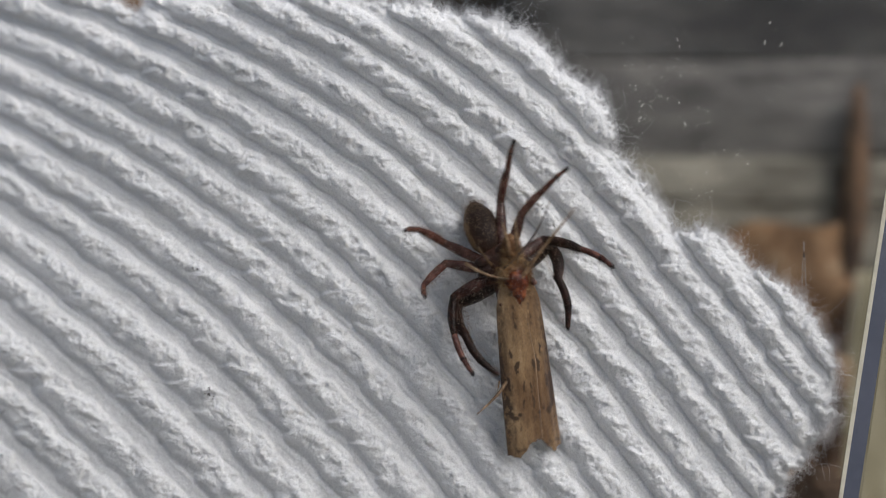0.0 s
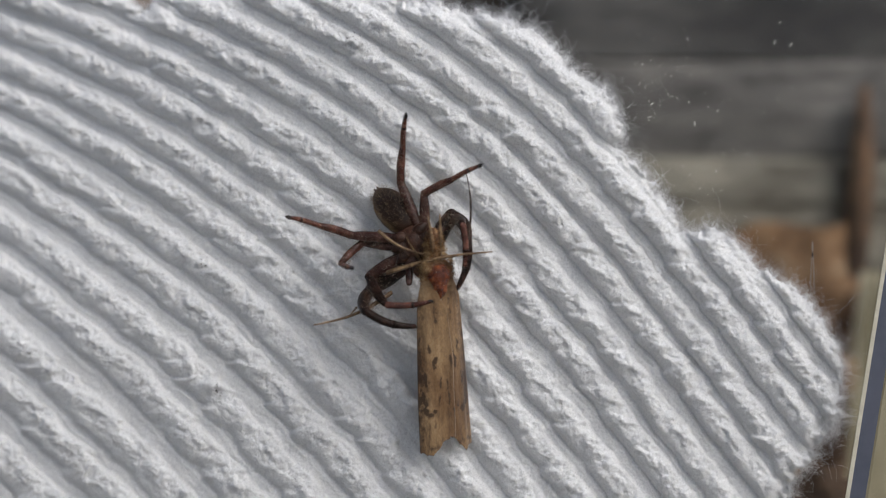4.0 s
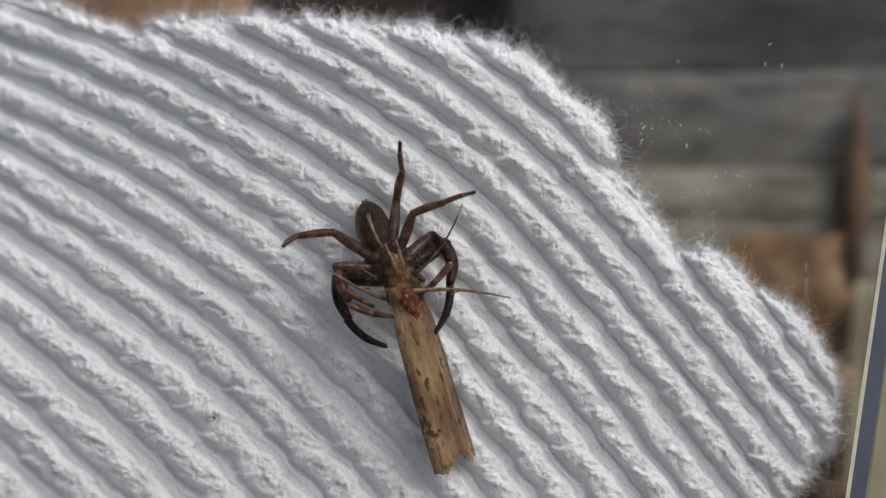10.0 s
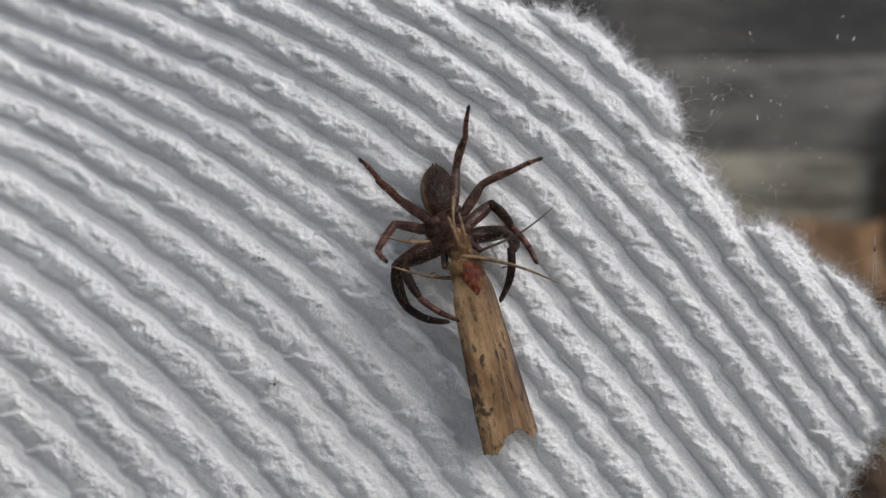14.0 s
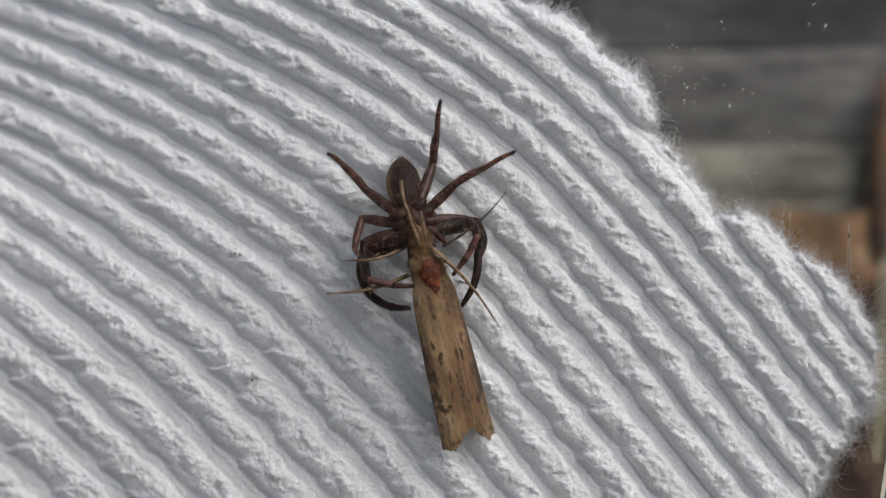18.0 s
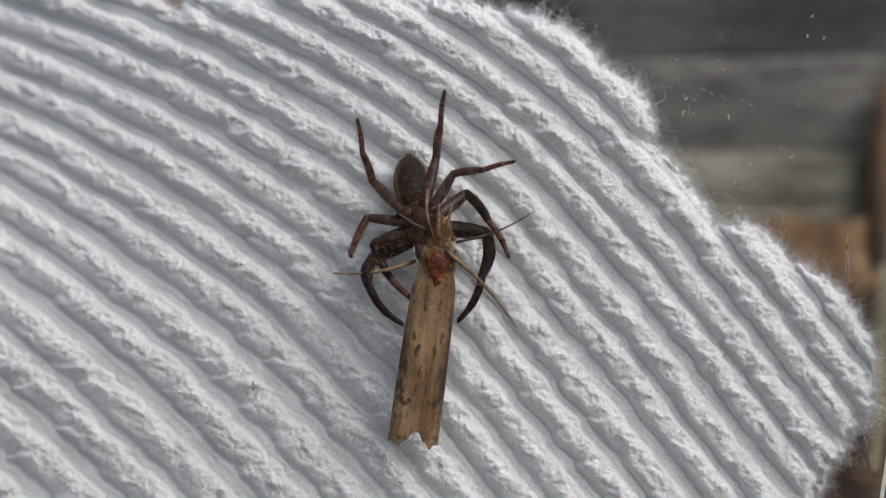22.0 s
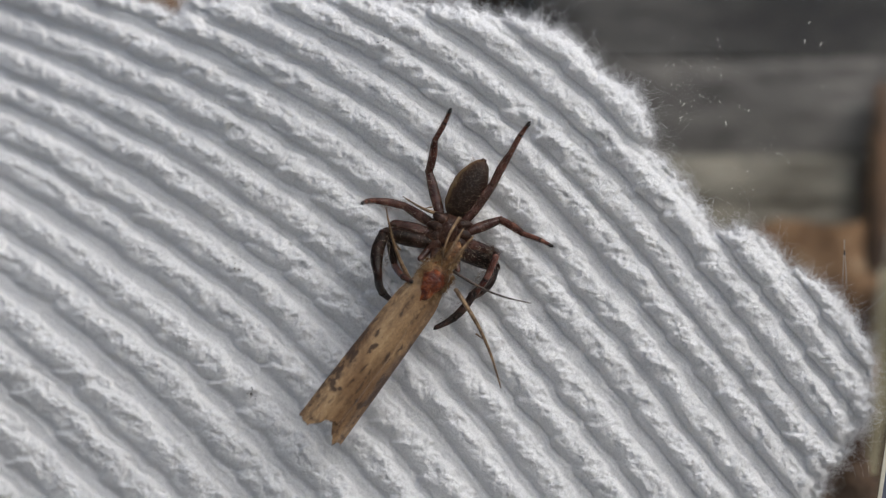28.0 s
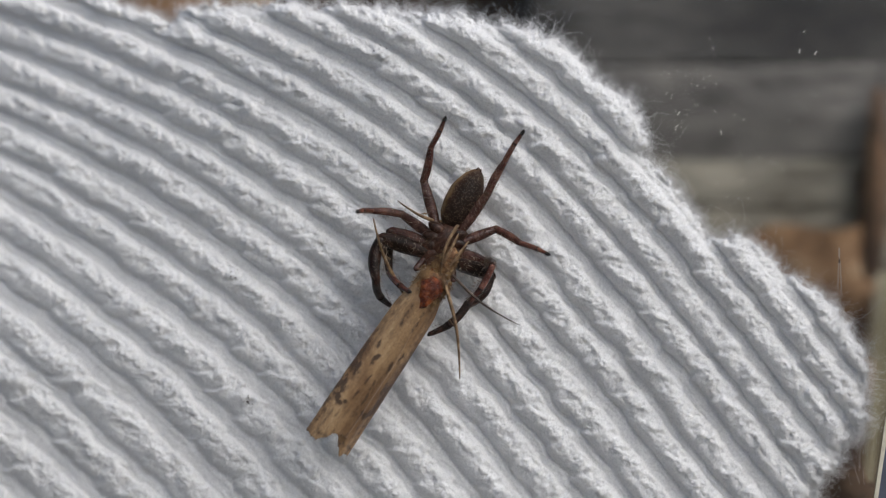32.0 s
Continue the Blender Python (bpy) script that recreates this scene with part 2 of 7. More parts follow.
def stake():
    """Dark stake with a knob, tapering upwards and slightly bent."""
    bm = bmesh.new()
    prev = None
    for k in range(25):
        f = k / 24
        cx, cz = behind(1448 + 70 * f + 4 * math.sin(9 * f), 1400 - 1250 * f, 0.0478)
        r = 0.00115 * (1 + 0.25 * math.sin(17 * f) + 0.5 * (1 - f)) * (0.6 if k == 24 else 1)
        ring = [bm.verts.new((cx + r * math.cos(a), 0.0478 + r * math.sin(a), max(cz, -0.0005))) for a in (j * math.tau / 10 for j in range(10))]
        if prev:
            for j in range(10):
                bm.faces.new((prev[j], prev[(j + 1) % 10], ring[(j + 1) % 10], ring[j]))
        prev = ring
    bm.faces.new(prev)
    return tagged(smooth(part("stake", bm, STAKE)), "dark brown weathered stake with a knobbly top", "stake", group="sticks")


stake()


def dark_hole_fill():
    # added lump; its dark colour stands for the shade in a hole
    bm = bmesh.new()
    bmesh.ops.create_icosphere(bm, subdivisions=3, radius=1)
    cx, cz = behind(1440, 960, 0.018)
    for v in bm.verts:
        d = 1 + 0.5 * noise.noise(v.co * 1.7) + 0.25 * noise.noise(v.co * 5)
        v.co = Vector((cx + 0.0032 * v.co.x * d, 0.019 + 0.004 * v.co.y * d, max(0.0, cz + 0.0058 * v.co.z * d)))
    tagged(smooth(part("dark_hole_fill", bm, DARK_FILL)), "added dark lump that stands for the shaded hole behind the pad", "bark")


dark_hole_fill()

# ---- the clear case ----
# Its side walls lean outwards, towards the top and towards the back.
case = thing("clear_case", "clear plastic case with leaning side walls and a blue-grey edge", "case")


def wall_x(z, y):
    """Inner face of the right-hand wall."""
    return 0.0256 + 0.141 * (z - 0.01825) + 0.33 * y


def prism(points, depth_from, depth_to, lean=0.0):
    """A plate with the given outline in x and z, from one depth to another."""
    bm = bmesh.new()
    a = [bm.verts.new((x + s * lean * depth_from, depth_from, z)) for x, z, s in points]
    b = [bm.verts.new((x + s * lean * depth_to, depth_to, z)) for x, z, s in points]
    n = len(points)
    bm.faces.new(a)
    bm.faces.new(b[::-1])
    for k in range(n):
        bm.faces.new((a[k], b[k], b[(k + 1) % n], a[(k + 1) % n]))
    bmesh.ops.recalc_face_normals(bm, faces=bm.faces[:])
    return bm


TOP, MID, THICK = 0.062, -0.004, 0.0014
x0, x1 = wall_x(0, 0), wall_x(TOP, 0)
left0, left1 = 2 * MID - x0, 2 * MID - x1
part("front_pane", prism([(x0 + 0.009, 0.0003, 0), (x1 + 0.009, TOP, 0), (left1 - 0.009, TOP, 0), (left0 - 0.009, 0.0003, 0)], -0.0016, 0), CLEAR, case, "clear dusty front pane").visible_shadow = False
for name, s in (("right", 1), ("left", -1)):
    def at_side(x):
        return x if s > 0 else 2 * MID - x
    wall = part("side_wall", prism([(at_side(x0 - 0.0003), 0.0019, s), (at_side(x1 - 0.0003), TOP, s), (at_side(x1 + THICK - 0.0003), TOP, s), (at_side(x0 + THICK - 0.0003), 0.0019, s)],
                                   0.0046, 0.020, 0.41), CLEAR, case, "clear leaning side wall")
    wall.visible_shadow = False
    k = (0.0676 + 0.0036) / 0.0676      # the band sits a little behind the pane
    part("edge_band", prism([(at_side(x0 * k - 0.0002), 0.0019, s), (at_side(x1 * k - 0.0002), TOP, s), (at_side(x1 * k + 0.00095), TOP, s), (at_side(x0 * k + 0.00095), 0.0019, s)],
                            0.00342, 0.0036), EDGE, case, "blue-grey edge of the side wall")
    part("edge_bead", prism([(at_side(x0 * k - 0.00038), 0.0019, s), (at_side(x1 * k - 0.00038), TOP, s), (at_side(x1 * k - 0.00012), TOP, s), (at_side(x0 * k - 0.00012), 0.0019, s)],
                            0.00334, 0.00341), RIM, case, "cream bead along the edge")
part("base_plate", slab(2 * MID - x0 - 0.007, x0 + 0.007, 0.0004, 0.020, 0.0, 0.0019, 0.0002), CLEAR, case).visible_shadow = False

# ---- the cotton pad ----
def lattice(seed, size=64):
    return np.random.RandomState(seed).rand(size, size)


def field(x, y, seed):
    """Smooth value noise, 0 to 1, on arrays."""
    t = lattice(seed)
    xi, yi = np.floor(x).astype(int), np.floor(y).astype(int)
    fx, fy = x - xi, y - yi
    fx, fy = fx * fx * (3 - 2 * fx), fy * fy * (3 - 2 * fy)
    a, b = t[xi % 64, yi % 64], t[(xi + 1) % 64, yi % 64]
    c, d = t[xi % 64, (yi + 1) % 64], t[(xi + 1) % 64, (yi + 1) % 64]
    return (a * (1 - fx) + b * fx) * (1 - fy) + (c * (1 - fx) + d * fx) * fy


def rib_place(x, y):
    """Across the ribs: one unit from rib to rib, whole numbers at the foot of a rib's sunny side. The ribs bend downwards."""
    x, y = x / 1000, y / 1000
    return (-4.376 - 17.6326 * y + 8.2018 * y ** 2 - 1.6261 * y ** 3 - 0.1203 * y ** 4 + 6.6333 * x + 3.9531 * x * y - 3.1687 * x * y ** 2
            - 0.0683 * x * y ** 3 - 0.2693 * x ** 2 + 1.1619 * x ** 2 * y + 0.0217 * x ** 2 * y ** 2 + 2.0743 * x ** 3 - 0.9646 * x ** 3 * y - 0.4046 * x ** 4)


OUTLINE = [(-260, -60), (60, -52), (235, 6), (300, -25), (560, -22), (830, 12), (935, 45), (1000, 105), (1088, 190), (1092, 250), (1160, 330),
           (1195, 402), (1250, 392), (1420, 520), (1486, 620), (1484, 740), (1400, 850), (1330, 1010), (1100, 1190), (700, 1287), (200, 1270), (-260, 1000)]


def edge_distance(x, y):
    """Distance to the pad's outline, positive inside."""
    best, inside = np.full(x.shape, 1e9), np.zeros(x.shape, bool)
    for (ax, ay), (bx, by) in zip(OUTLINE, OUTLINE[1:] + OUTLINE[:1]):
        dx, dy = bx - ax, by - ay
        u = np.clip(((x - ax) * dx + (y - ay) * dy) / (dx * dx + dy * dy), 0, 1)
        best = np.minimum(best, np.hypot(x - ax - u * dx, y - ay - u * dy))
        if ay != by:
            inside ^= ((ay > y) != (by > y)) & (x < ax + (y - ay) / dy * dx)
    return np.where(inside, best, -best)


RIB_FROM = -14
RIB_SHIFT = [0.0, 0.02, -0.06, 0.04, -0.01, 0.06, -0.02, 0.03, -0.03, -0.02, -0.05, 0.05, -0.02, 0.06, -0.04, 0.01, -0.01, 0.0]      # how far single ribs stray from their even spacing


def rib_shape(x, y):
    """Height of the ribs (0 in a groove, about 1 on a crest), the fine cord in the groove, the place across the rib from its sunny foot, and the swell of its tufts.
    Each rib is a row of tufts that overlap like shingles: a tuft starts high and set back, drifts outwards and sinks."""
    bend = 0.09 * (field(x / 130, y / 130, 1) - 0.5) + 0.08 * (field(x / 40, y / 40, 2) - 0.5) + 0.06 * (field(x / 16, y / 13, 12) - 0.5) + 0.025 * (field(x / 7, y / 6, 32) - 0.5)
    u = rib_place(x, y) + bend
    top = np.full(x.shape, -1.0)
    place, swell, cord = np.zeros(x.shape), np.zeros(x.shape), np.zeros(x.shape)
    for step in (0, 1, -1):
        n = np.ceil(u) + step
        w = (y + 0.12 * x) / 68 + 17.3 * np.sin(n * 2.7) + 0.45 * (field(x / 45, y / 45, 33) - 0.5) + 0.14 * (field(x / 14, y / 14, 35) - 0.5) + 0.9 * (field(n * 0.5 + 7, y / 90, 34) - 0.5)
        k = np.floor(w)
        fr = w - k
        force = np.abs(np.sin(n * 12.9 + k * 78.2)) ** 1.5
        soft = np.clip(fr / 0.13, 0, 1)
        tooth = np.where(fr < 0.13, 0.5 - soft, (fr - 0.13) / 0.87 - 0.5)        # -0.5 just after a tuft starts, 0.5 at its end
        shift = np.interp(n, RIB_FROM + np.arange(len(RIB_SHIFT)), RIB_SHIFT)
        p = n + shift + 0.10 * force * tooth - u
        lip = np.clip(p / 0.07, 0, 1)
        rise = 0.42 * np.sqrt(lip * (2 - lip)) + 0.58 * np.sin(np.clip(p / 0.32, 0, 1) * np.pi / 2)
        fall = np.clip((p - 0.32) / 0.38, 0, 1)
        ridge = np.where(p < 0.32, rise, 0.92 * np.sqrt(np.clip(1 - fall ** 2.0, 0, 1)) + 0.08 * np.clip(1 - (p - 0.32) / 0.68, 0, 1))
        ridge = np.where((p < 0) | (p > 1.0), 0.0, ridge)
        better = ridge > top
        top = np.where(better, ridge, top)
        place = np.where(better, p, place)
        swell = np.where(better, -tooth * force * np.clip(ridge * 1.4, 0, 1), swell)
        cord = np.maximum(cord, np.clip(1 - ((p - 0.84) / 0.065) ** 2, 0, 1) * (0.5 + 0.6 * field(x / 60, y / 60, 14)))
    return top, cord, place, swell


def pad_height(x, y):
    """Height of the cotton over the pad's back, in millimetres, and how far inside the outline."""
    e = edge_distance(x, y) - 8 + 16 * (field(x / 34, y / 34, 5) - 0.5) + 12 * (field(x / 11, y / 11, 6) - 0.5) + 8 * (field(x / 5, y / 5, 16) - 0.5)
    ridge, cord, p, swell = rib_shape(x, y)
    tufts = field((x + 0.5 * y) / 27 + 3, (y - 0.5 * x) / 19, 3)
    clump = np.clip((tufts - 0.48) * 5, -0.8, 1)
    crest = np.clip(1.4 - np.abs(p - 0.24) / 0.28, 0, 1)
    fur = np.abs(field(x / 7.5, y / 6, 7) - field(x / 6.3 + 9, y / 7 + 4, 18))
    comb = np.abs(field((x + 0.75 * y) / 11, (y - 0.5 * x) / 30, 21) - 0.5) - 0.25
    fuzz = 0.12 * clump * crest - 0.15 * fur * (0.05 + crest) + (0.18 * (field(x / 6, y / 5.4, 8) - 0.5) + 0.23 * comb) * (0.04 + crest)
    knot = np.clip((field((x + 0.4 * y) / 17, (y - 0.4 * x) / 11, 27) - 0.52) * 3.5, 0, 1)
    fuzz = fuzz + 0.10 * knot * crest - 0.03 * crest + 0.18 * swell
    wave = 0.10 * (field(x / 70, y / 70, 13) - 0.5)
    rim = np.clip(e / 36, 0, 1)
    h = 1.2 + 0.84 * ridge + 0.10 * cord * (1 - ridge) + fuzz * rim + wave
    return h * (0.03 + 0.97 * np.sqrt(rim * (2 - rim))), e


def pad_back(x, y):
    """The pad's back: flat, curling slightly away from the pane on the left, most at the top."""
    far = np.clip((700 - x) / 700, 0, 1.5) * (0.72 + 0.45 * np.clip((640 - y) / 600, 0, 1))
    return 6.6 + 6.0 * far ** 1.7


def pad_points(x, y, depth):
    """Places in the room of plan places at the given depth in millimetres; the plan spreads out with depth."""
    k = (67.6 + depth) / 1892.7
    return np.stack([(x - 784) * k, depth, 34 + (441 - y) * k], -1) * MM


def build_pad():
    step = 2.6
    xs, ys = np.arange(-270, 1500, step), np.arange(-90, 1292, step)
    X, Y = np.meshgrid(xs, ys, indexing="ij")
    X = X + (field(X / 3, Y / 3, 11) - 0.5) * 1.5
    h, e = pad_height(X, Y)
    base = pad_back(X, Y)
    nx, ny = X.shape
    front = pad_points(X, Y, base - h).reshape(-1, 3)
    idx = np.arange(nx * ny).reshape(nx, ny)
    keep = (e > 0)
    cell = keep[:-1, :-1] & keep[1:, :-1] & keep[:-1, 1:] & keep[1:, 1:]
    q = np.stack([idx[:-1, :-1], idx[:-1, 1:], idx[1:, 1:], idx[1:, :-1]], -1)[cell]
    back = pad_points(X, Y, base).reshape(-1, 3)
    # the back, on a sheet four times as coarse
    coarse = idx[::4, ::4]
    full = keep[::4, ::4]
    cell = full[:-1, :-1] & full[1:, :-1] & full[:-1, 1:] & full[1:, 1:]
    qb = np.stack([coarse[:-1, :-1], coarse[1:, :-1], coarse[1:, 1:], coarse[:-1, 1:]], -1)[cell] + nx * ny
    faces = np.concatenate([q, qb])
    verts = np.concatenate([front, back])
    # rim between front and back
    edges = np.concatenate([q[:, [0, 1]], q[:, [1, 2]], q[:, [2, 3]], q[:, [3, 0]]])
    key = edges[:, 0].astype(np.int64) * (nx * ny) + edges[:, 1]
    rev = edges[:, 1].astype(np.int64) * (nx * ny) + edges[:, 0]
    border = edges[~np.isin(key, rev)]
    rim = np.stack([border[:, 1], border[:, 0], border[:, 0] + nx * ny, border[:, 1] + nx * ny], -1)
    faces = np.concatenate([faces, rim])
    used = np.unique(faces)
    remap = np.zeros(len(verts), int)
    remap[used] = np.arange(len(used))
    verts, faces = verts[used], remap[faces]
    me = bpy.data.meshes.new("cotton_pad")
    me.vertices.add(len(verts))
    me.vertices.foreach_set("co", verts.ravel())
    me.loops.add(faces.size)
    me.loops.foreach_set("vertex_index", faces.ravel())
    me.polygons.add(len(faces))
    me.polygons.foreach_set("loop_start", np.arange(0, faces.size, 4))
    me.polygons.foreach_set("use_smooth", np.ones(len(faces), bool))
    me.update(calc_edges=True)
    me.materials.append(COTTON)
    return tagged(new("cotton_pad", me), "white ribbed cotton pad with a frayed fluffy edge", "cotton pad")


cotton_pad = build_pad()


def strands(name, roots, ways, lengths, radius, curl, seed, mat, parent, label, steps=5):
    """Many fine fibres in one mesh, each an arc of its own bend, three corners across."""
    rng = np.random.RandomState(seed)
    n = len(roots)
    ways = ways / np.linalg.norm(ways, axis=1, keepdims=True)
    side = np.cross(ways, rng.normal(size=(n, 3)))
    side /= np.linalg.norm(side, axis=1, keepdims=True)
    third = np.cross(ways, side)
    turn = curl * rng.gamma(2.0, 0.5, n) * 1.6
    thick = radius * rng.uniform(0.6, 1.3, n)
    centre, rings = roots.copy(), []
    for k in range(steps + 1):
        f = k / steps
        ahead = np.cos(turn * f)[:, None] * ways + np.sin(turn * f)[:, None] * side
        across = -np.sin(turn * f)[:, None] * ways + np.cos(turn * f)[:, None] * side
        r = (thick * (1 - 0.6 * f))[:, None]
        rings.append(np.stack([centre + r * (math.cos(a) * across + math.sin(a) * third) for a in (0, 2.094, 4.189)], 1))
        centre = centre + ahead * (lengths / steps)[:, None] + third * (lengths * 0.05 * curl * rng.normal(size=n))[:, None]
    co = np.stack(rings, 1).reshape(-1, 3)
    base = np.arange(n)[:, None, None] * (3 * steps + 3)
    quad = np.array([[3 * k + j, 3 * k + (j + 1) % 3, 3 * k + 3 + (j + 1) % 3, 3 * k + 3 + j] for k in range(steps) for j in range(3)])
    faces = (base + quad[None]).reshape(-1, 4)
    me = bpy.data.meshes.new(name)
    me.vertices.add(len(co))
    me.vertices.foreach_set("co", co.ravel())
    me.loops.add(faces.size)
    me.loops.foreach_set("vertex_index", faces.ravel())
    me.polygons.add(len(faces))
    me.polygons.foreach_set("loop_start", np.arange(0, faces.size, 4))
    me.update(calc_edges=True)
    me.materials.append(mat)
    ob = new(name, me)
    ob.parent = parent
    return tagged(ob, label, kind="stuff")


def cotton_fibres():
    rng = np.random.RandomState(4)
    # frayed edge
    x, y = rng.uniform(-250, 1510, 1200000), rng.uniform(-90, 1000, 1200000)
    h, e = pad_height(x, y)
    pick = (e > -1) & (e < 14)
    x, y, h = x[pick][:44000], y[pick][:44000], h[pick][:44000]
    gx, gy = edge_distance(x + 3, y) - edge_distance(x - 3, y), edge_distance(x, y + 3) - edge_distance(x, y - 3)
    n = len(x)
    ways = np.stack([-gx / 6, np.full(n, -0.15), gy / 6], 1) + rng.normal(size=(n, 3)) * (0.8, 0.5, 0.8)
    strands("fringe", pad_points(x, y, pad_back(x, y) - h * rng.uniform(0.2, 1, n)), ways, rng.gamma(2.4, 0.32, n) * MM, 0.0060 * MM, 2.2, 1, FIBRE, cotton_pad,
            "loose white cotton fibres along the edge", 4)
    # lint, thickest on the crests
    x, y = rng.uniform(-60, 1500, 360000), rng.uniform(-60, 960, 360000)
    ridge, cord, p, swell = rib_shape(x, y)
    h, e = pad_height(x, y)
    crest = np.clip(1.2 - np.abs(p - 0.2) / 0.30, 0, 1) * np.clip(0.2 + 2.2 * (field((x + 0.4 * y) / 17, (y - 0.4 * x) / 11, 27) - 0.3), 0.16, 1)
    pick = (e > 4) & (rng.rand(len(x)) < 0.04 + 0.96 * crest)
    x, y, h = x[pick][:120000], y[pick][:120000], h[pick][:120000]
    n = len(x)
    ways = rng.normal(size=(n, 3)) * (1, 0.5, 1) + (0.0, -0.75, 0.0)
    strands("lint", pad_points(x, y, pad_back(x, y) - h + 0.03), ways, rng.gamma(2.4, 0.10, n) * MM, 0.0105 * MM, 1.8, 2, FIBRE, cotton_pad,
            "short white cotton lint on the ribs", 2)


cotton_fibres()

# ---- the spider: belly towards the pane ----
HAIRY = [(0.34, (0.008, 0.003, 0.002)), (0.5, (0.036, 0.014, 0.009)), (0.66, (0.13, 0.058, 0.036))]
S_BODY = two_scale("spider_body", HAIRY, 900, 6000, 0.36, 0.5, 0.00006, gloss=0.28)
S_FEMUR = two_scale("spider_femur", [(0.36, (0.016, 0.007, 0.006)), (0.5, (0.056, 0.025, 0.020)), (0.66, (0.17, 0.088, 0.070))], 1100, 7000, 0.25, 0.45, 0.00005, gloss=0.32)
S_TIBIA = two_scale("spider_tibia", [(0.36, (0.024, 0.009, 0.007)), (0.5, (0.080, 0.031, 0.024)), (0.66, (0.24, 0.11, 0.082))], 1100, 7000, 0.25, 0.45, 0.00005, gloss=0.32)
S_TARSUS = two_scale("spider_tarsus", [(0.36, (0.036, 0.012, 0.009)), (0.5, (0.112, 0.042, 0.029)), (0.66, (0.30, 0.135, 0.092))], 1100, 7000, 0.25, 0.45, 0.00005, gloss=0.34)
S_FRONT = two_scale("spider_front_leg", [(0.38, (0.003, 0.0015, 0.001)), (0.52, (0.013, 0.005, 0.003)), (0.68, (0.07, 0.032, 0.022))], 1100, 7000, 0.30, 0.8, 0.00005, gloss=0.2)
S_TIP, *_ = material("claw_tuft", (0.008, 0.006, 0.006), 0.8)
S_PALE, *_ = material("pale_bristle", (0.55, 0.46, 0.36), 0.4)
S_DOWN, *_ = material("brown_down", (0.24, 0.155, 0.085), 0.45)
S_HAIR, *_ = material("bristle", (0.12, 0.062, 0.036), 0.35)


def abdomen_material():
    """Dark band along the belly, paler olive-brown flanks, fine down."""
    m, n, l, b = material("spider_abdomen", rough=0.55)
    tc = n.new("ShaderNodeTexCoord")
    mp, flank = n.new("ShaderNodeMapping"), n.new("ShaderNodeVectorMath")
    mp.inputs["Location"].default_value = (0.00070, 0.00012, 0)
    mp.inputs["Scale"].default_value = (0.42, 1, 0)
    l.new(tc.outputs["Object"], mp.inputs["Vector"])
    flank.operation = "LENGTH"
    l.new(mp.outputs[0], flank.inputs[0])
    mottle = noise_node(n, l, 1500, 5)
    add = n.new("ShaderNodeMath")
    add.operation, add.inputs[1].default_value = "MULTIPLY_ADD", 0.0004
    l.new(mottle.outputs[0], add.inputs[0])
    l.new(flank.outputs["Value"], add.inputs[2])
    scale = n.new("ShaderNodeMath")
    scale.operation, scale.inputs[1].default_value = "MULTIPLY", 620.0
    l.new(add.outputs[0], scale.inputs[0])
    l.new(ramp(n, l, scale.outputs[0], [(0.52, (0.014, 0.006, 0.004)), (0.70, (0.040, 0.018, 0.010)), (0.79, (0.19, 0.11, 0.046)), (0.86, (0.11, 0.06, 0.028)), (0.98, (0.20, 0.12, 0.058))]).outputs[0], b.inputs["Base Color"])
    bump(n, l, noise_node(n, l, 9000, 3).outputs[0], b, 0.6, 0.00006)
    b.inputs["Specular IOR Level"].default_value = 0.18
    return m


S_SKIN = abdomen_material()


def lathe(profile, flat=1.0, sides=16, bend=0.0, rough=0.0, seed=0, lift=0.0):
    """A rounded body along +x from (x, radius) pairs in millimetres, flattened in z."""
    bm = bmesh.new()
    prev = None
    for x, r in profile:
        ring = []
        for j in range(sides):
            a = j * math.tau / sides
            d = 1 + rough * noise.noise(Vector((x * 2.1 + seed, math.cos(a) * 1.5, math.sin(a) * 1.5)))
            ring.append(bm.verts.new(Vector((x, r * d * math.cos(a), r * d * flat * math.sin(a) + bend * math.sin(math.pi * min(1, max(0, x / profile[-1][0]))) + lift)) * MM))
        if prev:
            for j in range(sides):
                bm.faces.new((prev[j], prev[(j + 1) % sides], ring[(j + 1) % sides], ring[j]))
        else:
            bm.faces.new(ring[::-1])
        prev = ring
    bm.faces.new(prev)
    bmesh.ops.recalc_face_normals(bm, faces=bm.faces[:])
    return bm


def egg(length, radius, steps=12, start=0.0, blunt=0.5):
    """Profile of a rounded body from start on."""
    out = []
    for k in range(steps + 1):
        f = k / steps
        out.append((start + length * f, max(0.004, radius * math.sin(math.pi * f ** (0.5 + blunt * 0.5)) ** 0.62)))
    return out


def oval(length, radius, start, steps=20):
    """Profile of a long oval that narrows to its tip."""
    out = []
    for k in range(steps + 1):
        f = k / steps
        a = math.pi * f
        out.append((start + length * (0.5 - 0.5 * math.cos(a)), max(0.01, radius * math.sin(a) ** 0.92 * (1.06 - 0.1 * f) * (1 - 0.30 * max(0, f - 0.5) ** 1.2 * 2.3))))
    return out


def limb(length, r0, rm, r1, steps=9):
    """Profile of a leg segment: swollen a little past its start, rounded at both ends."""
    out = [(-r0 * 0.45, r0 * 0.35), (-r0 * 0.2, r0 * 0.8)]
    for k in range(steps + 1):
        f = k / steps
        r = (1 - f) ** 2 * r0 + 2 * f * (1 - f) * rm + f * f * r1
        out.append((length * f, r))
    out += [(length + r1 * 0.4, r1 * 0.75), (length + r1 * 0.65, r1 * 0.3)]
    return out


def bow(bm, length, by):
    """Bend a segment sideways."""
    for v in bm.verts:
        v.co.y += by * MM * math.sin(math.pi * min(1, max(0, v.co.x / MM / length)))
    return bm


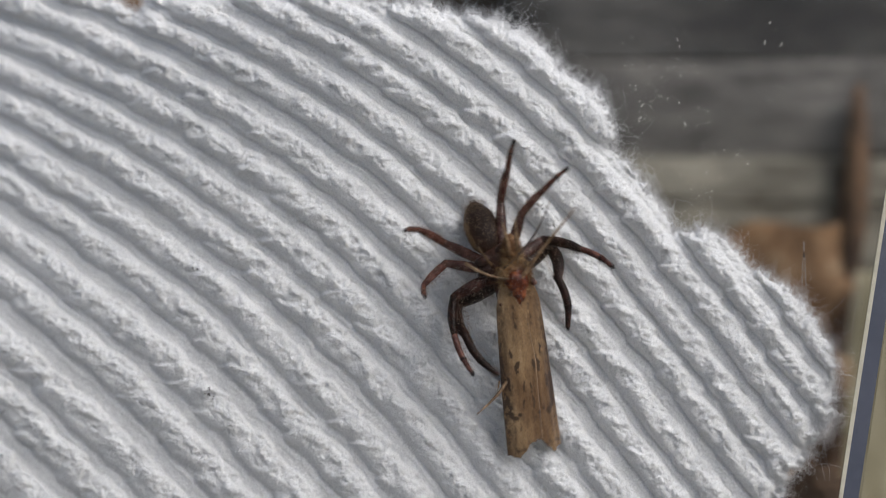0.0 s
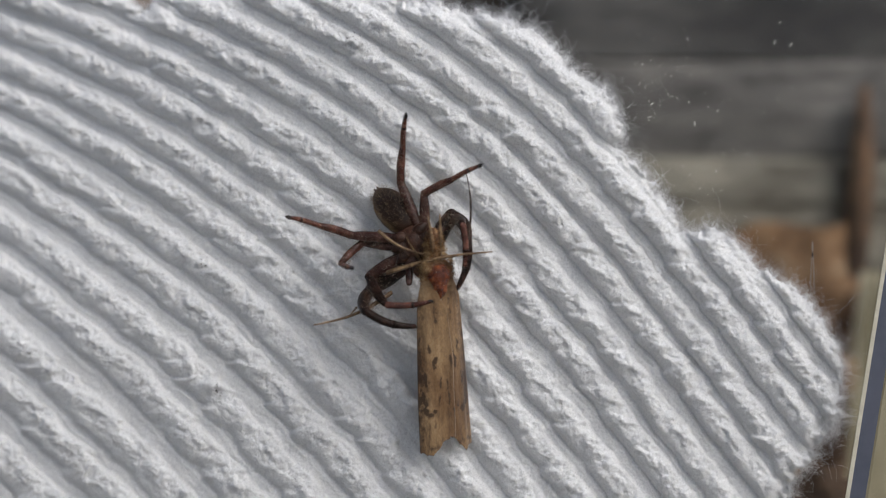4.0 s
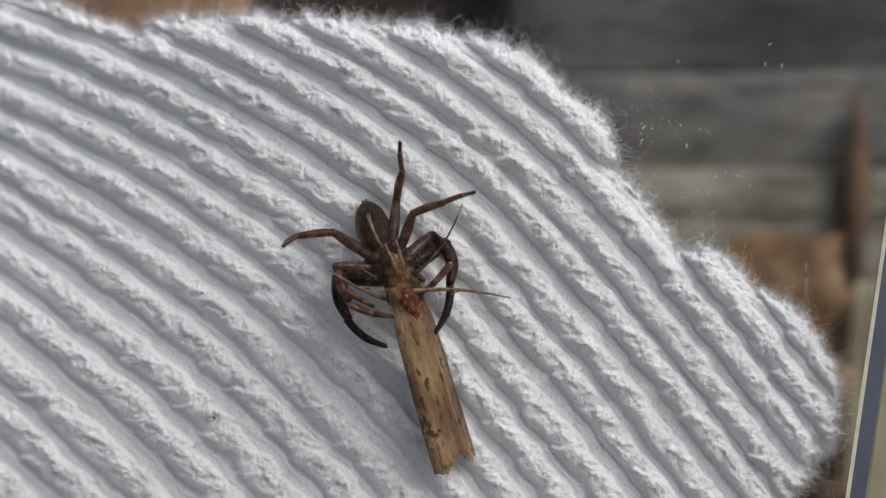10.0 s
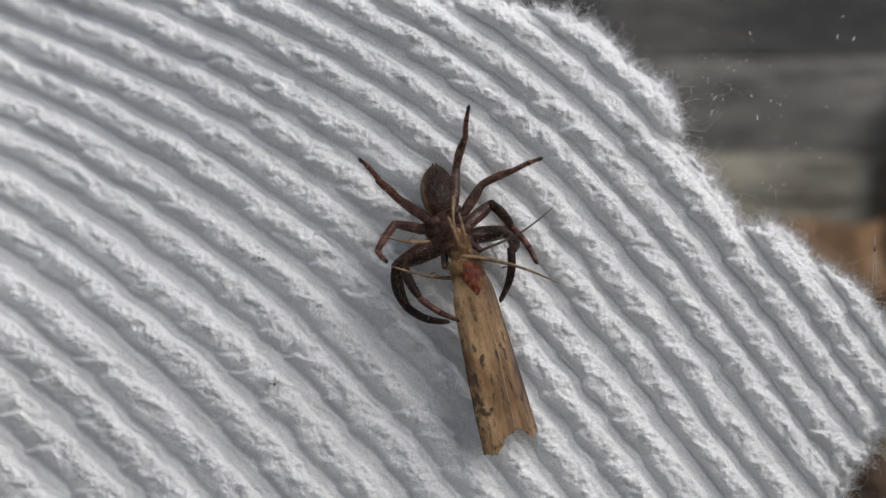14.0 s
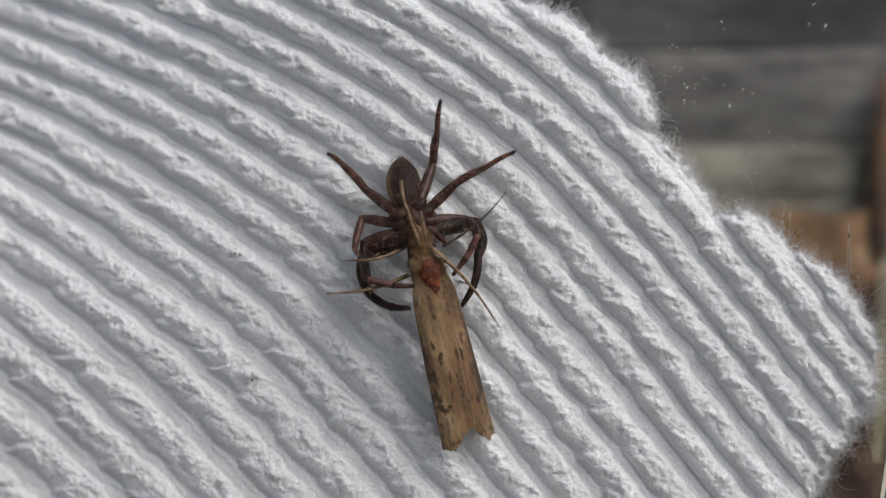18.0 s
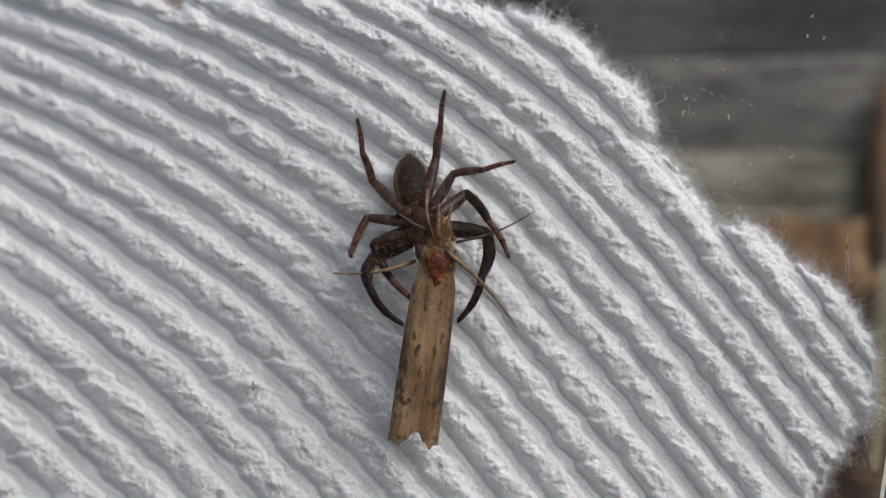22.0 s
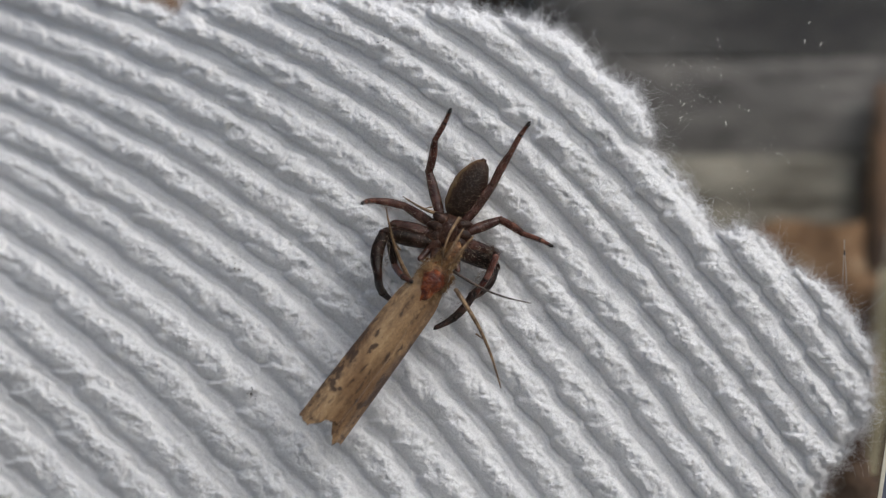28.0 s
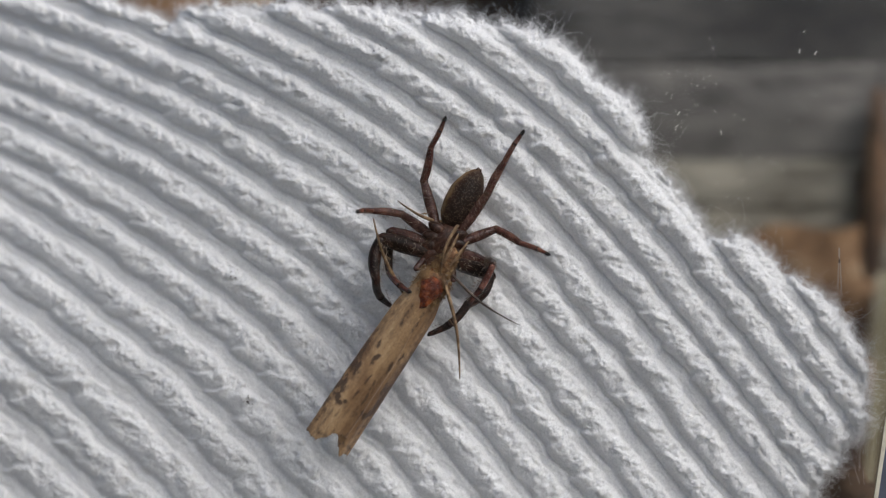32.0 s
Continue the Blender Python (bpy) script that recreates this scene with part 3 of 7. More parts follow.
def bristles(parent, length, radius, count, seed, size, flat=1.0, start=0.0, mat=S_HAIR, thick=0.0058):
    rng = np.random.RandomState(seed)
    x, a = rng.uniform(0.05, 1, count) * length + start, rng.uniform(0, math.tau, count)
    out = np.stack([np.full(count, 0.5) * np.sign(length), np.cos(a), np.sin(a) * flat], 1)
    mid = np.clip(1 - np.abs((x - start) / length - 0.45) * 0.9, 0.3, 1)
    roots = np.stack([x, np.cos(a) * radius * mid, np.sin(a) * radius * flat * mid], 1) * MM
    strands("bristles", roots, out + rng.normal(size=(count, 3)) * 0.25, rng.uniform(0.5, 1.2, count) * size * MM, thick * MM, 0.45, seed, mat, parent,
            "fine pale bristles")


spider = thing("spider", "dark brown hairy spider on the pane gripping a moth", "spider")
carapace = smooth(part("cephalothorax", lathe(egg(3.5, 1.5, 14, -0.1, 0.6), 0.58, 20, 0, 0.10, 1, 0.15), S_BODY, spider, "dark brown head and chest"))
bristles(carapace, 3.3, 1.42, 700, 31, 0.34, 0.6)
bristles(carapace, 3.1, 1.35, 800, 35, 0.4, 0.78)
smooth(part("sternum", lathe(egg(1.9, 0.62, 10, 0.5, 0.5), 0.5, 14, 0, 0.08, 2, -0.5), S_BODY, spider))
for s in (1, -1):
    bm = lathe(egg(1.2, 0.4, 8), 0.9, 12, 0, 0.08, 3 + s)
    bmesh.ops.transform(bm, matrix=pose(0.0024, s * 0.00032, -0.0003, 0, 28, s * 8), verts=bm.verts)
    smooth(part("chelicera", bm, S_BODY, spider, "dark brown jaw"))
    bm = lathe(limb(1.5, 0.2, 0.27, 0.2), 1, 10, 0.12, 0.06, 5 + s)
    bmesh.ops.transform(bm, matrix=pose(0.0022, s * 0.0007, -0.00025, 0, 18, s * 24), verts=bm.verts)
    smooth(part("palp", bm, S_FEMUR, spider))

abdomen = smooth(part("abdomen", lathe([(-x, r) for x, r in oval(4.35, 1.16, -0.3)], 0.84, 24, 0, 0.07, 9, 0.1), S_SKIN, spider, "olive-brown oval abdomen with fine hairs"))
bristles(abdomen, -3.9, 1.12, 800, 33, 0.24, 0.84, 0.1, S_DOWN)
bristles(abdomen, -3.9, 1.10, 260, 34, 0.42, 0.84, 0.1, S_DOWN)
for s in (1, 0, -1):
    bm = lathe(egg(0.26, 0.07, 6), 1, 8)
    bmesh.ops.transform(bm, matrix=pose(-0.0039, s * 0.00013, -0.00012 if s else 0.0001, 0, 180, s * 8), verts=bm.verts)
    smooth(part("spinneret", bm, S_BODY, abdomen))

HIPS = {1: (2.25, 0.62), 2: (1.7, 0.8), 3: (1.15, 0.85), 4: (0.6, 0.7)}
SPANS = {1: (3.37, 2.89, 3.32), 2: (2.85, 2.61, 2.86), 3: (2.81, 2.2, 2.08), 4: (3.33, 2.39, 2.28)}
legs = {}
for side, s in (("L", 1), ("R", -1)):
    for k in (1, 2, 3, 4):
        hx, hy = HIPS[k]
        bm = lathe(egg(1.3, 0.42, 8, -0.5), 0.85, 12, 0, 0.06, k)
        bmesh.ops.transform(bm, matrix=pose(hx * MM, s * hy * 0.9 * MM, -0.00032, 0, 0, s * (110 - 20 * (4 - k))), verts=bm.verts)
        smooth(part("coxa", bm, S_BODY, spider))
        f, t, m = SPANS[k]
        fat = {1: 1.42, 2: 1.12, 3: 0.88, 4: 0.92}[k]
        dark = k == 1
        curve = s * {1: 0.30, 2: 0.14}.get(k, 0.06)
        femur = smooth(part("leg_femur", lathe(limb(f, 0.27 * fat, 0.52 * fat, 0.27 * fat), 0.95, 14, 0.1, 0.06, k + 3 * s), S_FRONT if dark else S_FEMUR, spider))
        tibia = smooth(part("leg_tibia", bow(lathe(limb(t, 0.27 * fat, 0.36 * fat, 0.21 * fat), 1, 14, 0.07, 0.06, k + 7 * s), t, curve), S_FRONT if k <= 2 else S_TIBIA, spider))
        tarsus = smooth(part("leg_tarsus", bow(lathe(limb(m, 0.20 * fat, 0.21 * fat, 0.115 * fat), 1, 12, 0.04, 0.05, k + 9 * s), m, curve), S_FRONT if dark else S_TIBIA if k == 2 else S_TARSUS, spider,
                             "" if dark else "reddish brown foot segment"))
        smooth(part("claw_tuft", lathe(egg(0.5, 0.135, 7, m - 0.27), 0.9, 10, 0, 0.2, k), S_TIP, tarsus, "black claw tuft"))
        smooth(part("patella", lathe(egg(0.62, 0.31 * fat, 8, -0.22), 1, 12, 0, 0.08, k), S_FRONT if k <= 2 else S_BODY, tibia, "dark knee joint"))
        smooth(part("joint_ring", lathe([(m * 0.60 - 0.09, 0.12 * fat), (m * 0.60 - 0.05, 0.205 * fat), (m * 0.60 + 0.05, 0.20 * fat), (m * 0.60 + 0.09, 0.12 * fat)], 1, 12), S_FRONT, tarsus, "dark joint ring")).location.y = curve * 0.95 * MM
        bristles(femur, f, 0.4 * fat, 260, 40 + k, 0.30)
        bristles(tibia, t, 0.33 * fat, 45 if k > 1 else 190, 80 + k, 0.40 if k > 1 else 0.17, mat=S_PALE, thick=0.007 if k > 1 else 0.012)
        bristles(femur, f, 0.44 * fat, 30 if k > 1 else 130, 90 + k, 0.36 if k > 1 else 0.16, mat=S_PALE, thick=0.007 if k > 1 else 0.011)
        bristles(tibia, t, 0.3 * fat, 280, 50 + k, 0.32)
        bristles(tarsus, m, 0.15 * fat, 200, 60 + k, 0.22)
        legs[side + str(k)] = {"femur": femur, "tibia": tibia, "tarsus": tarsus}

# ---- the moth: its back towards the pane, head at the origin, tail along +x ----
def wing_material():
    """Satin straw-brown scales in long streaks; the dark flecks follow the wing's own pattern, with painted shade
    towards the margin.
    """
    m, n, l, b = material("moth_wing", rough=0.34)
    grain = noise_node(n, l, 1300, 8, (0.10, 1.0, 1.0), rough=0.62)
    speck = noise_node(n, l, 9000, 4, (0.6, 1.0, 1.0), rough=0.7)
    veins = noise_node(n, l, 2600, 3, (0.035, 1.5, 0.6))
    blot = noise_node(n, l, 4200, 4, (0.5, 1.0, 1.0), rough=0.65)
    both = n.new("ShaderNodeMath")
    both.operation, both.inputs[1].default_value = "MULTIPLY_ADD", 0.35
    l.new(speck.outputs[0], both.inputs[0])
    part_of = n.new("ShaderNodeMath")
    part_of.operation, part_of.inputs[1].default_value = "MULTIPLY", 0.65
    l.new(grain.outputs[0], part_of.inputs[0])
    l.new(part_of.outputs[0], both.inputs[2])
    tone = ramp(n, l, both.outputs[0], [(0.34, (0.135, 0.078, 0.036)), (0.45, (0.232, 0.145, 0.073)), (0.54, (0.32, 0.209, 0.110)), (0.66, (0.47, 0.338, 0.195))])
    # broad random mottle, deepened to carry the wing's shading contrast
    broad = noise_node(n, l, 420, 3, (0.6, 1.0, 1.0))
    shade = n.new("ShaderNodeMix")
    shade.data_type, shade.blend_type = "RGBA", "MULTIPLY"
    shade.inputs["Factor"].default_value = 1.0
    l.new(tone.outputs[0], shade.inputs["A"])
    l.new(ramp(n, l, broad.outputs[0], [(0.36, (0.42, 0.33, 0.27)), (0.48, (0.78, 0.69, 0.61)), (0.62, (1.12, 1.09, 1.05))]).outputs[0], shade.inputs["B"])
    mark = n.new("ShaderNodeAttribute")
    mark.attribute_name = "fleck_shade"
    broken = n.new("ShaderNodeMath")
    broken.operation = "MULTIPLY"
    edge = ramp(n, l, blot.outputs[0], [(0.36, (0.10, 0.10, 0.10)), (0.58, (1, 1, 1))])
    l.new(mark.outputs["Fac"], broken.inputs[0])
    l.new(edge.outputs[0], broken.inputs[1])
    hard = ramp(n, l, broken.outputs[0], [(0.08, (0, 0, 0)), (0.46, (0.92, 0.92, 0.92))])
    mix = n.new("ShaderNodeMix")
    mix.data_type = "RGBA"
    l.new(hard.outputs[0], mix.inputs["Factor"])
    l.new(shade.outputs["Result"], mix.inputs["A"])
    mix.inputs["B"].default_value = (0.042, 0.020, 0.010, 1)
    l.new(mix.outputs["Result"], b.inputs["Base Color"])
    first = bump(n, l, veins.outputs[0], b, 0.35, 0.00006)
    bump(n, l, speck.outputs[0], b, 0.35, 0.00003, first)
    b.inputs["Metallic"].default_value = 0.18        # satin scales
    b.inputs["Sheen Weight"].default_value = 0.25
    return m


def fleck_shade(x, q, s):
    """Dark markings, and painted shade towards the margin, by the place along the wing (mm from the head) and across it
    (0 on the moth's middle line, 1 at the outer margin).
    """
    def stroke(x0, q0, x1, q1, r, power=1.0):
        ax, ay, bx, by = x0, 1.5 * q0, x1, 1.5 * q1
        dx, dy = bx - ax, by - ay
        u = max(0.0, min(1.0, ((x - ax) * dx + (1.5 * q - ay) * dy) / (dx * dx + dy * dy)))
        d = math.hypot(x - ax - u * dx, 1.5 * q - ay - u * dy) + 0.09 * noise.noise(Vector((5 * x, 6 * q, 3 * s)))
        return power * math.exp(-(d / r) ** 2)
    rag = noise.noise(Vector((1.6 * x, 2.0 * q, 4.0 * s)))
    v = 0.10 + 0.20 * max(0.0, rag) + 0.20 * max(0.0, min(1.0, (q - 0.5) / 0.4))        # dusting of dark scales, plus shading contrast painted towards the margin
    v += math.exp(-((1 - q) / 0.06) ** 2) * max(0, min(1, (x - 4.0) / 3, (12.4 - x) / 1.0)) * max(0.0, 0.45 + 1.1 * noise.noise(Vector((1.3 * x, 1.0, 9.0 * s))))        # uneven dark margin
    o = 0.12 * s
    v += stroke(9.6, 0.84, 10.5, 0.80, 0.10) + stroke(10.5, 0.80, 10.85, 0.62, 0.12) + stroke(10.85, 0.62, 10.6, 0.42, 0.10)        # hook near the tail
    v += stroke(8.3 + o, 0.82, 8.75 + o, 0.78, 0.17) + stroke(9.2, 0.93, 10.2, 0.95, 0.08)
    v += stroke(6.9 - o, 0.30, 7.3, 0.42, 0.09) + stroke(7.3, 0.42, 7.75, 0.38, 0.08)       # small curl
    v += stroke(6.1, 0.62, 6.7 + o, 0.57, 0.08, 0.6)
    v += stroke(8.2, 0.12, 10.2, 0.24, 0.05, 0.6) + stroke(3.2, 0.35, 4.6, 0.30, 0.12, 0.4)
    for k in range(4):
        v += stroke(11.4, 0.2 + 0.22 * k, 13.0, 0.16 + 0.25 * k, 0.04, 0.22)        # faint rays to the tail
    v += 0.3 * math.exp(-((x - 13.1) / 0.2) ** 2)          # darker fringe
    return max(0.0, min(1.0, v))


M_WING = wing_material()
M_HEAD = two_scale("moth_head", [(0.36, (0.045, 0.018, 0.007)), (0.5, (0.14, 0.062, 0.023)), (0.64, (0.36, 0.20, 0.085))], 1500, 6000, 0.55, 0.5, 0.00005)
M_RED = two_scale("bare_thorax", [(0.38, (0.028, 0.006, 0.003)), (0.5, (0.13, 0.028, 0.010)), (0.64, (0.34, 0.10, 0.033))], 2000, 4200, 0.10, 1.0, 0.00018, gloss=0.6)
M_LIMB = two_scale("moth_limb", [(0.36, (0.05, 0.03, 0.016)), (0.5, (0.16, 0.098, 0.052)), (0.66, (0.36, 0.24, 0.135))], 1800, 6000, 0.5, 0.3, 0.00003)
M_SCALE = two_scale("thorax_scales", [(0.38, (0.07, 0.032, 0.013)), (0.5, (0.22, 0.12, 0.05)), (0.64, (0.60, 0.42, 0.22))], 1500, 6000, 0.5, 0.3, 0.00003)
M_FEELER = two_scale("moth_feeler", [(0.3, (0.025, 0.017, 0.014)), (0.5, (0.06, 0.042, 0.034)), (0.7, (0.15, 0.105, 0.075))], 1800, 6000, 0.5, 0.3, 0.00003)

moth = thing("moth", "straw-brown moth with folded streaked wings held by the spider", "moth")


def wing(s, lift):
    """A folded forewing: a curved strip with thickness, a rounded shoulder and a ragged tail margin."""
    bm = bmesh.new()
    nu, nv = 150, 34
    layer = bm.verts.layers.float.new("fleck_shade")
    rows = {}
    for i in range(nu + 1):
        f = i / nu
        width = 1.34 * (0.56 + 0.44 * math.sin(min(1, f / 0.2) * math.pi / 2)) + 0.26 * f + 0.07 * math.sin(math.pi * f)
        for j in range(nv + 1):
            g = j / nv
            gap = 0.84 * max(0, 1 - f / 0.23) ** 0.8
            over = 0.75 * min(1, f / 0.5)
            y = -over + gap + g * (width + over - gap)
            tail = 12.0 - 0.95 * max(0, 1 - max(0, y) / 0.85) ** 1.2 + 0.25 * g - 0.2 * g ** 9 + 0.3 * noise.noise(Vector((g * 6, s * 5, 0))) + 0.2 * noise.noise(Vector((g * 21, s * 9, 3)))
            x = 1.15 + (tail + 0.3) * f
            z = 0.66 - 0.30 * max(0, 1 - f / 0.14) - 0.62 * (y / 1.6) ** 2 - 0.16 * f + lift * (1 - g) ** 0.7 + 0.013 * math.sin(g * 27) * (0.3 + 0.7 * f) + 0.05 * noise.noise(Vector((x * 0.5, y, s)))
            rows[i, j] = (x, s * y, z)
    for sheet, dz in ((0, 0.0), (1, -0.06)):
        for key in [k for k in rows if len(k) == 2]:
            x, y, z = rows[key]
            v = bm.verts.new(Vector((x, y, z + dz)) * MM)
            v[layer] = fleck_shade(x, abs(y) / (1.34 + 0.26 * (x - 1.15) / 12.3), s)
            rows[key + (sheet,)] = v
    for i in range(nu):
        for j in range(nv):
            bm.faces.new([rows[k + (0,)] for k in ((i, j), (i + 1, j), (i + 1, j + 1), (i, j + 1))])
            bm.faces.new([rows[k + (1,)] for k in ((i, j), (i, j + 1), (i + 1, j + 1), (i + 1, j))])
    rim = [(i, 0) for i in range(nu)] + [(nu, j) for j in range(nv)] + [(i, nv) for i in range(nu, 0, -1)] + [(0, j) for j in range(nv, 0, -1)]
    for a, b in zip(rim, rim[1:] + rim[:1]):
        bm.faces.new([rows[a + (0,)], rows[a + (1,)], rows[b + (1,)], rows[b + (0,)]])
    bmesh.ops.recalc_face_normals(bm, faces=bm.faces[:])
    return smooth(part("forewing", bm, M_WING, moth, "straw-brown forewing with dark streaks and a ragged tail margin"))


wings = [wing(1, 0.0), wing(-1, 0.19)]
smooth(part("abdomen", lathe(egg(6.6, 0.62, 14, 3.0, 0.6), 0.8, 16, 0, 0.05, 3, -0.25), M_HEAD, moth))
smooth(part("thorax", lathe(egg(3.2, 1.06, 14, 0.3, 0.5), 0.72, 20, 0, 0.12, 4, 0.02), M_HEAD, moth, "golden brown scaly thorax"))
smooth(part("bare_patch", lathe(egg(2.5, 0.72, 18, 0.75, 0.3), 0.85, 24, 0, 0.32, 5, 0.46), M_RED, moth, "shiny reddish bare patch on the thorax"))
smooth(part("head", lathe(egg(2.9, 0.55, 12, -1.5, 0.3), 0.85, 16, 0, 0.2, 6, 0.05), M_HEAD, moth, "small golden brown head"))
for s in (1, -1):
    bm = bmesh.new()
    bmesh.ops.create_icosphere(bm, subdivisions=3, radius=0.23 * MM)
    bmesh.ops.translate(bm, verts=bm.verts, vec=Vector((0.55, s * 0.40, 0.12)) * MM)
    smooth(part("eye", bm, M_RED, moth))
    bm = lathe(limb(2.5, 0.13, 0.17, 0.05), 0.8, 12, 0.12, 0.16, s)
    bmesh.ops.transform(bm, matrix=pose(0.0002, s * 0.0002, 0.00032, 0, 0, 180 - s * 5), verts=bm.verts)
    smooth(part("palp", bm, M_LIMB, moth))
# scales ruffled over the thorax
rng = np.random.RandomState(8)
count = 3600
x, a = rng.uniform(-1.2, 3.3, count), rng.uniform(-0.2, math.pi + 0.2, count)
keep = ((x < 0.9) & (rng.rand(count) < 0.4)) | (np.abs(np.cos(a)) > 0.62) | (rng.rand(count) < 0.10)        # the patch in the middle is nearly bare
x, a = x[keep], a[keep]
count = len(x)
r = np.where(x < 0.5, 0.64, 1.04) * np.sin(np.clip((x + 1.7) / 5.4, 0.05, 0.95) * math.pi) ** 0.5
strands("ruffled_scales", np.stack([x, r * np.cos(a), 0.76 * r * np.sin(a)], 1) * MM, np.stack([np.full(count, 0.6), np.cos(a), np.sin(a)], 1) + rng.normal(size=(count, 3)) * 0.45,
        rng.uniform(0.10, 0.42, count) * MM, 0.017 * MM, 0.9, 9, M_SCALE, moth, "pale ruffled scales on the thorax")


def feeler(length, radius, mat, name, jointed):
    pts = limb(length, radius * 1.35, radius * 1.05, radius * 0.35, 16)
    bm = bow(lathe(pts, 1, 8, 0.05 * length, 0.12, length), length, 0.32 if jointed else -0.30)
    ob = smooth(part(name, bm, mat, moth))
    if jointed:
        sp = lathe(limb(0.7, radius * 0.5, radius * 0.5, radius * 0.1, 4), 1, 6)
        bmesh.ops.transform(sp, matrix=pose(length * 0.45 * MM, 0, 0, 0, 0, 28), verts=sp.verts)
        smooth(part("spur", sp, mat, ob))
    return ob


feelers = {"N1": feeler(5.4, 0.075, M_FEELER, "antenna", False),
           "N2": feeler(7.0, 0.115, M_LIMB, "leg", True),
           "F1": feeler(5.54, 0.115, M_LIMB, "leg", True),
           "F2": feeler(4.17, 0.11, M_LIMB, "leg", True),
           "F3": feeler(3.44, 0.09, M_LIMB, "antenna", False)}
# ---- dust on the pane's inner face ----
DUST, *_ = material("dust", (0.75, 0.72, 0.66), 0.7)
TAR, *_ = material("dried_drop", (0.02, 0.015, 0.012), 0.4)
TRAIL, *_ = material("dried_trail", (0.3, 0.28, 0.25), 0.5)


def dust():
    rng = np.random.RandomState(12)
    bm = bmesh.new()
    knots = [(1108, 70, 12, 6), (1118, 115, 16, 14), (1140, 160, 22, 22), (1165, 178, 16, 14), (1138, 212, 14, 14), (1312, 276, 10, 12), (1244, 345, 12, 8), (1260, 250, 40, 10),
             (1230, 290, 40, 10), (1200, 205, 8, 3), (1250, 200, 90, 40), (1380, 80, 110, 30), (1480, 420, 60, 8), (1210, 60, 20, 6), (1190, 130, 70, 60), (1300, 330, 70, 24)]
    for cx, cy, spread, count in knots:
        for _ in range(count * 3 // 2):
            x, z = on_pane(cx + rng.normal() * spread * 0.7, cy + rng.normal() * spread * 0.7)
            size = rng.gamma(1.5, 0.0085) * MM
            long, turn = rng.uniform(1.0, 4.0), rng.uniform(0.3, 2.0)
            before = len(bm.verts)
            made = bmesh.ops.create_icosphere(bm, subdivisions=1, radius=1)["verts"]
            for v in made:
                px, pz = v.co.x * size * long, v.co.z * size * 0.55
                v.co = Vector((x + px * math.cos(turn) - pz * math.sin(turn), 0.00002 + v.co.y * 0.00003, z + px * math.sin(turn) + pz * math.cos(turn)))
    tagged(part("dust", bm, DUST, case, "pale dust specks on the pane"), kind="stuff")


dust()


def drop_mark():
    """A dried dark drop with a pale trail."""
    x, z = on_pane(1423, 452)
    bm = bmesh.new()
    bmesh.ops.create_icosphere(bm, subdivisions=2, radius=1)
    for v in bm.verts:
        v.co = Vector((x + v.co.x * 0.00006, 0.00003 + v.co.y * 0.00004, z + v.co.z * 0.00018))
    mark = smooth(part("dried_drop", bm, TAR, case, "small dark dried drop on the pane"))
    for dx, top, bottom, w in ((-4, 455, 520, 0.000015), (4, 450, 518, 0.000015), (0, 428, 446, 0.000025)):
        ax, az = on_pane(1423 + dx * 0.3, top)
        bx, bz = on_pane(1423 + dx, bottom)
        bm = prism([(ax - w, az, 0), (ax + w, az, 0), (bx + w, bz, 0), (bx - w, bz, 0)], 0.00001, 0.00005)
        part("trail", bm, TRAIL, mark, "pale dried trail")


drop_mark()

# ---- crumbs of dirt on the cotton ----
for k, (cx, cy, size, count) in enumerate([(372, 701, 0.11, 9), (345, 472, 0.10, 6), (618, 72, 0.10, 5), (250, 524, 0.06, 2), (318, 178, 0.07, 3), (716, 110, 0.05, 2), (150, 500, 0.05, 2)]):
    rng = np.random.RandomState(70 + k)
    bm = bmesh.new()
    for _ in range(count):
        x, y = cx + rng.normal() * 7, cy + rng.normal() * 5
        h, e = pad_height(np.array([x]), np.array([y]))
        place = Vector(pad_points(x, y, pad_back(np.array([x]), np.array([y]))[0] - h[0] - 0.02))
        for v in bmesh.ops.create_icosphere(bm, subdivisions=1, radius=size * rng.uniform(0.25, 0.7) * MM)["verts"]:
            v.co = Vector((v.co.x * 1.3, v.co.y * 0.6, v.co.z)) + place
    part("dirt_crumb", bm, TAR, cotton_pad, "dark crumbs of dirt in the cotton")


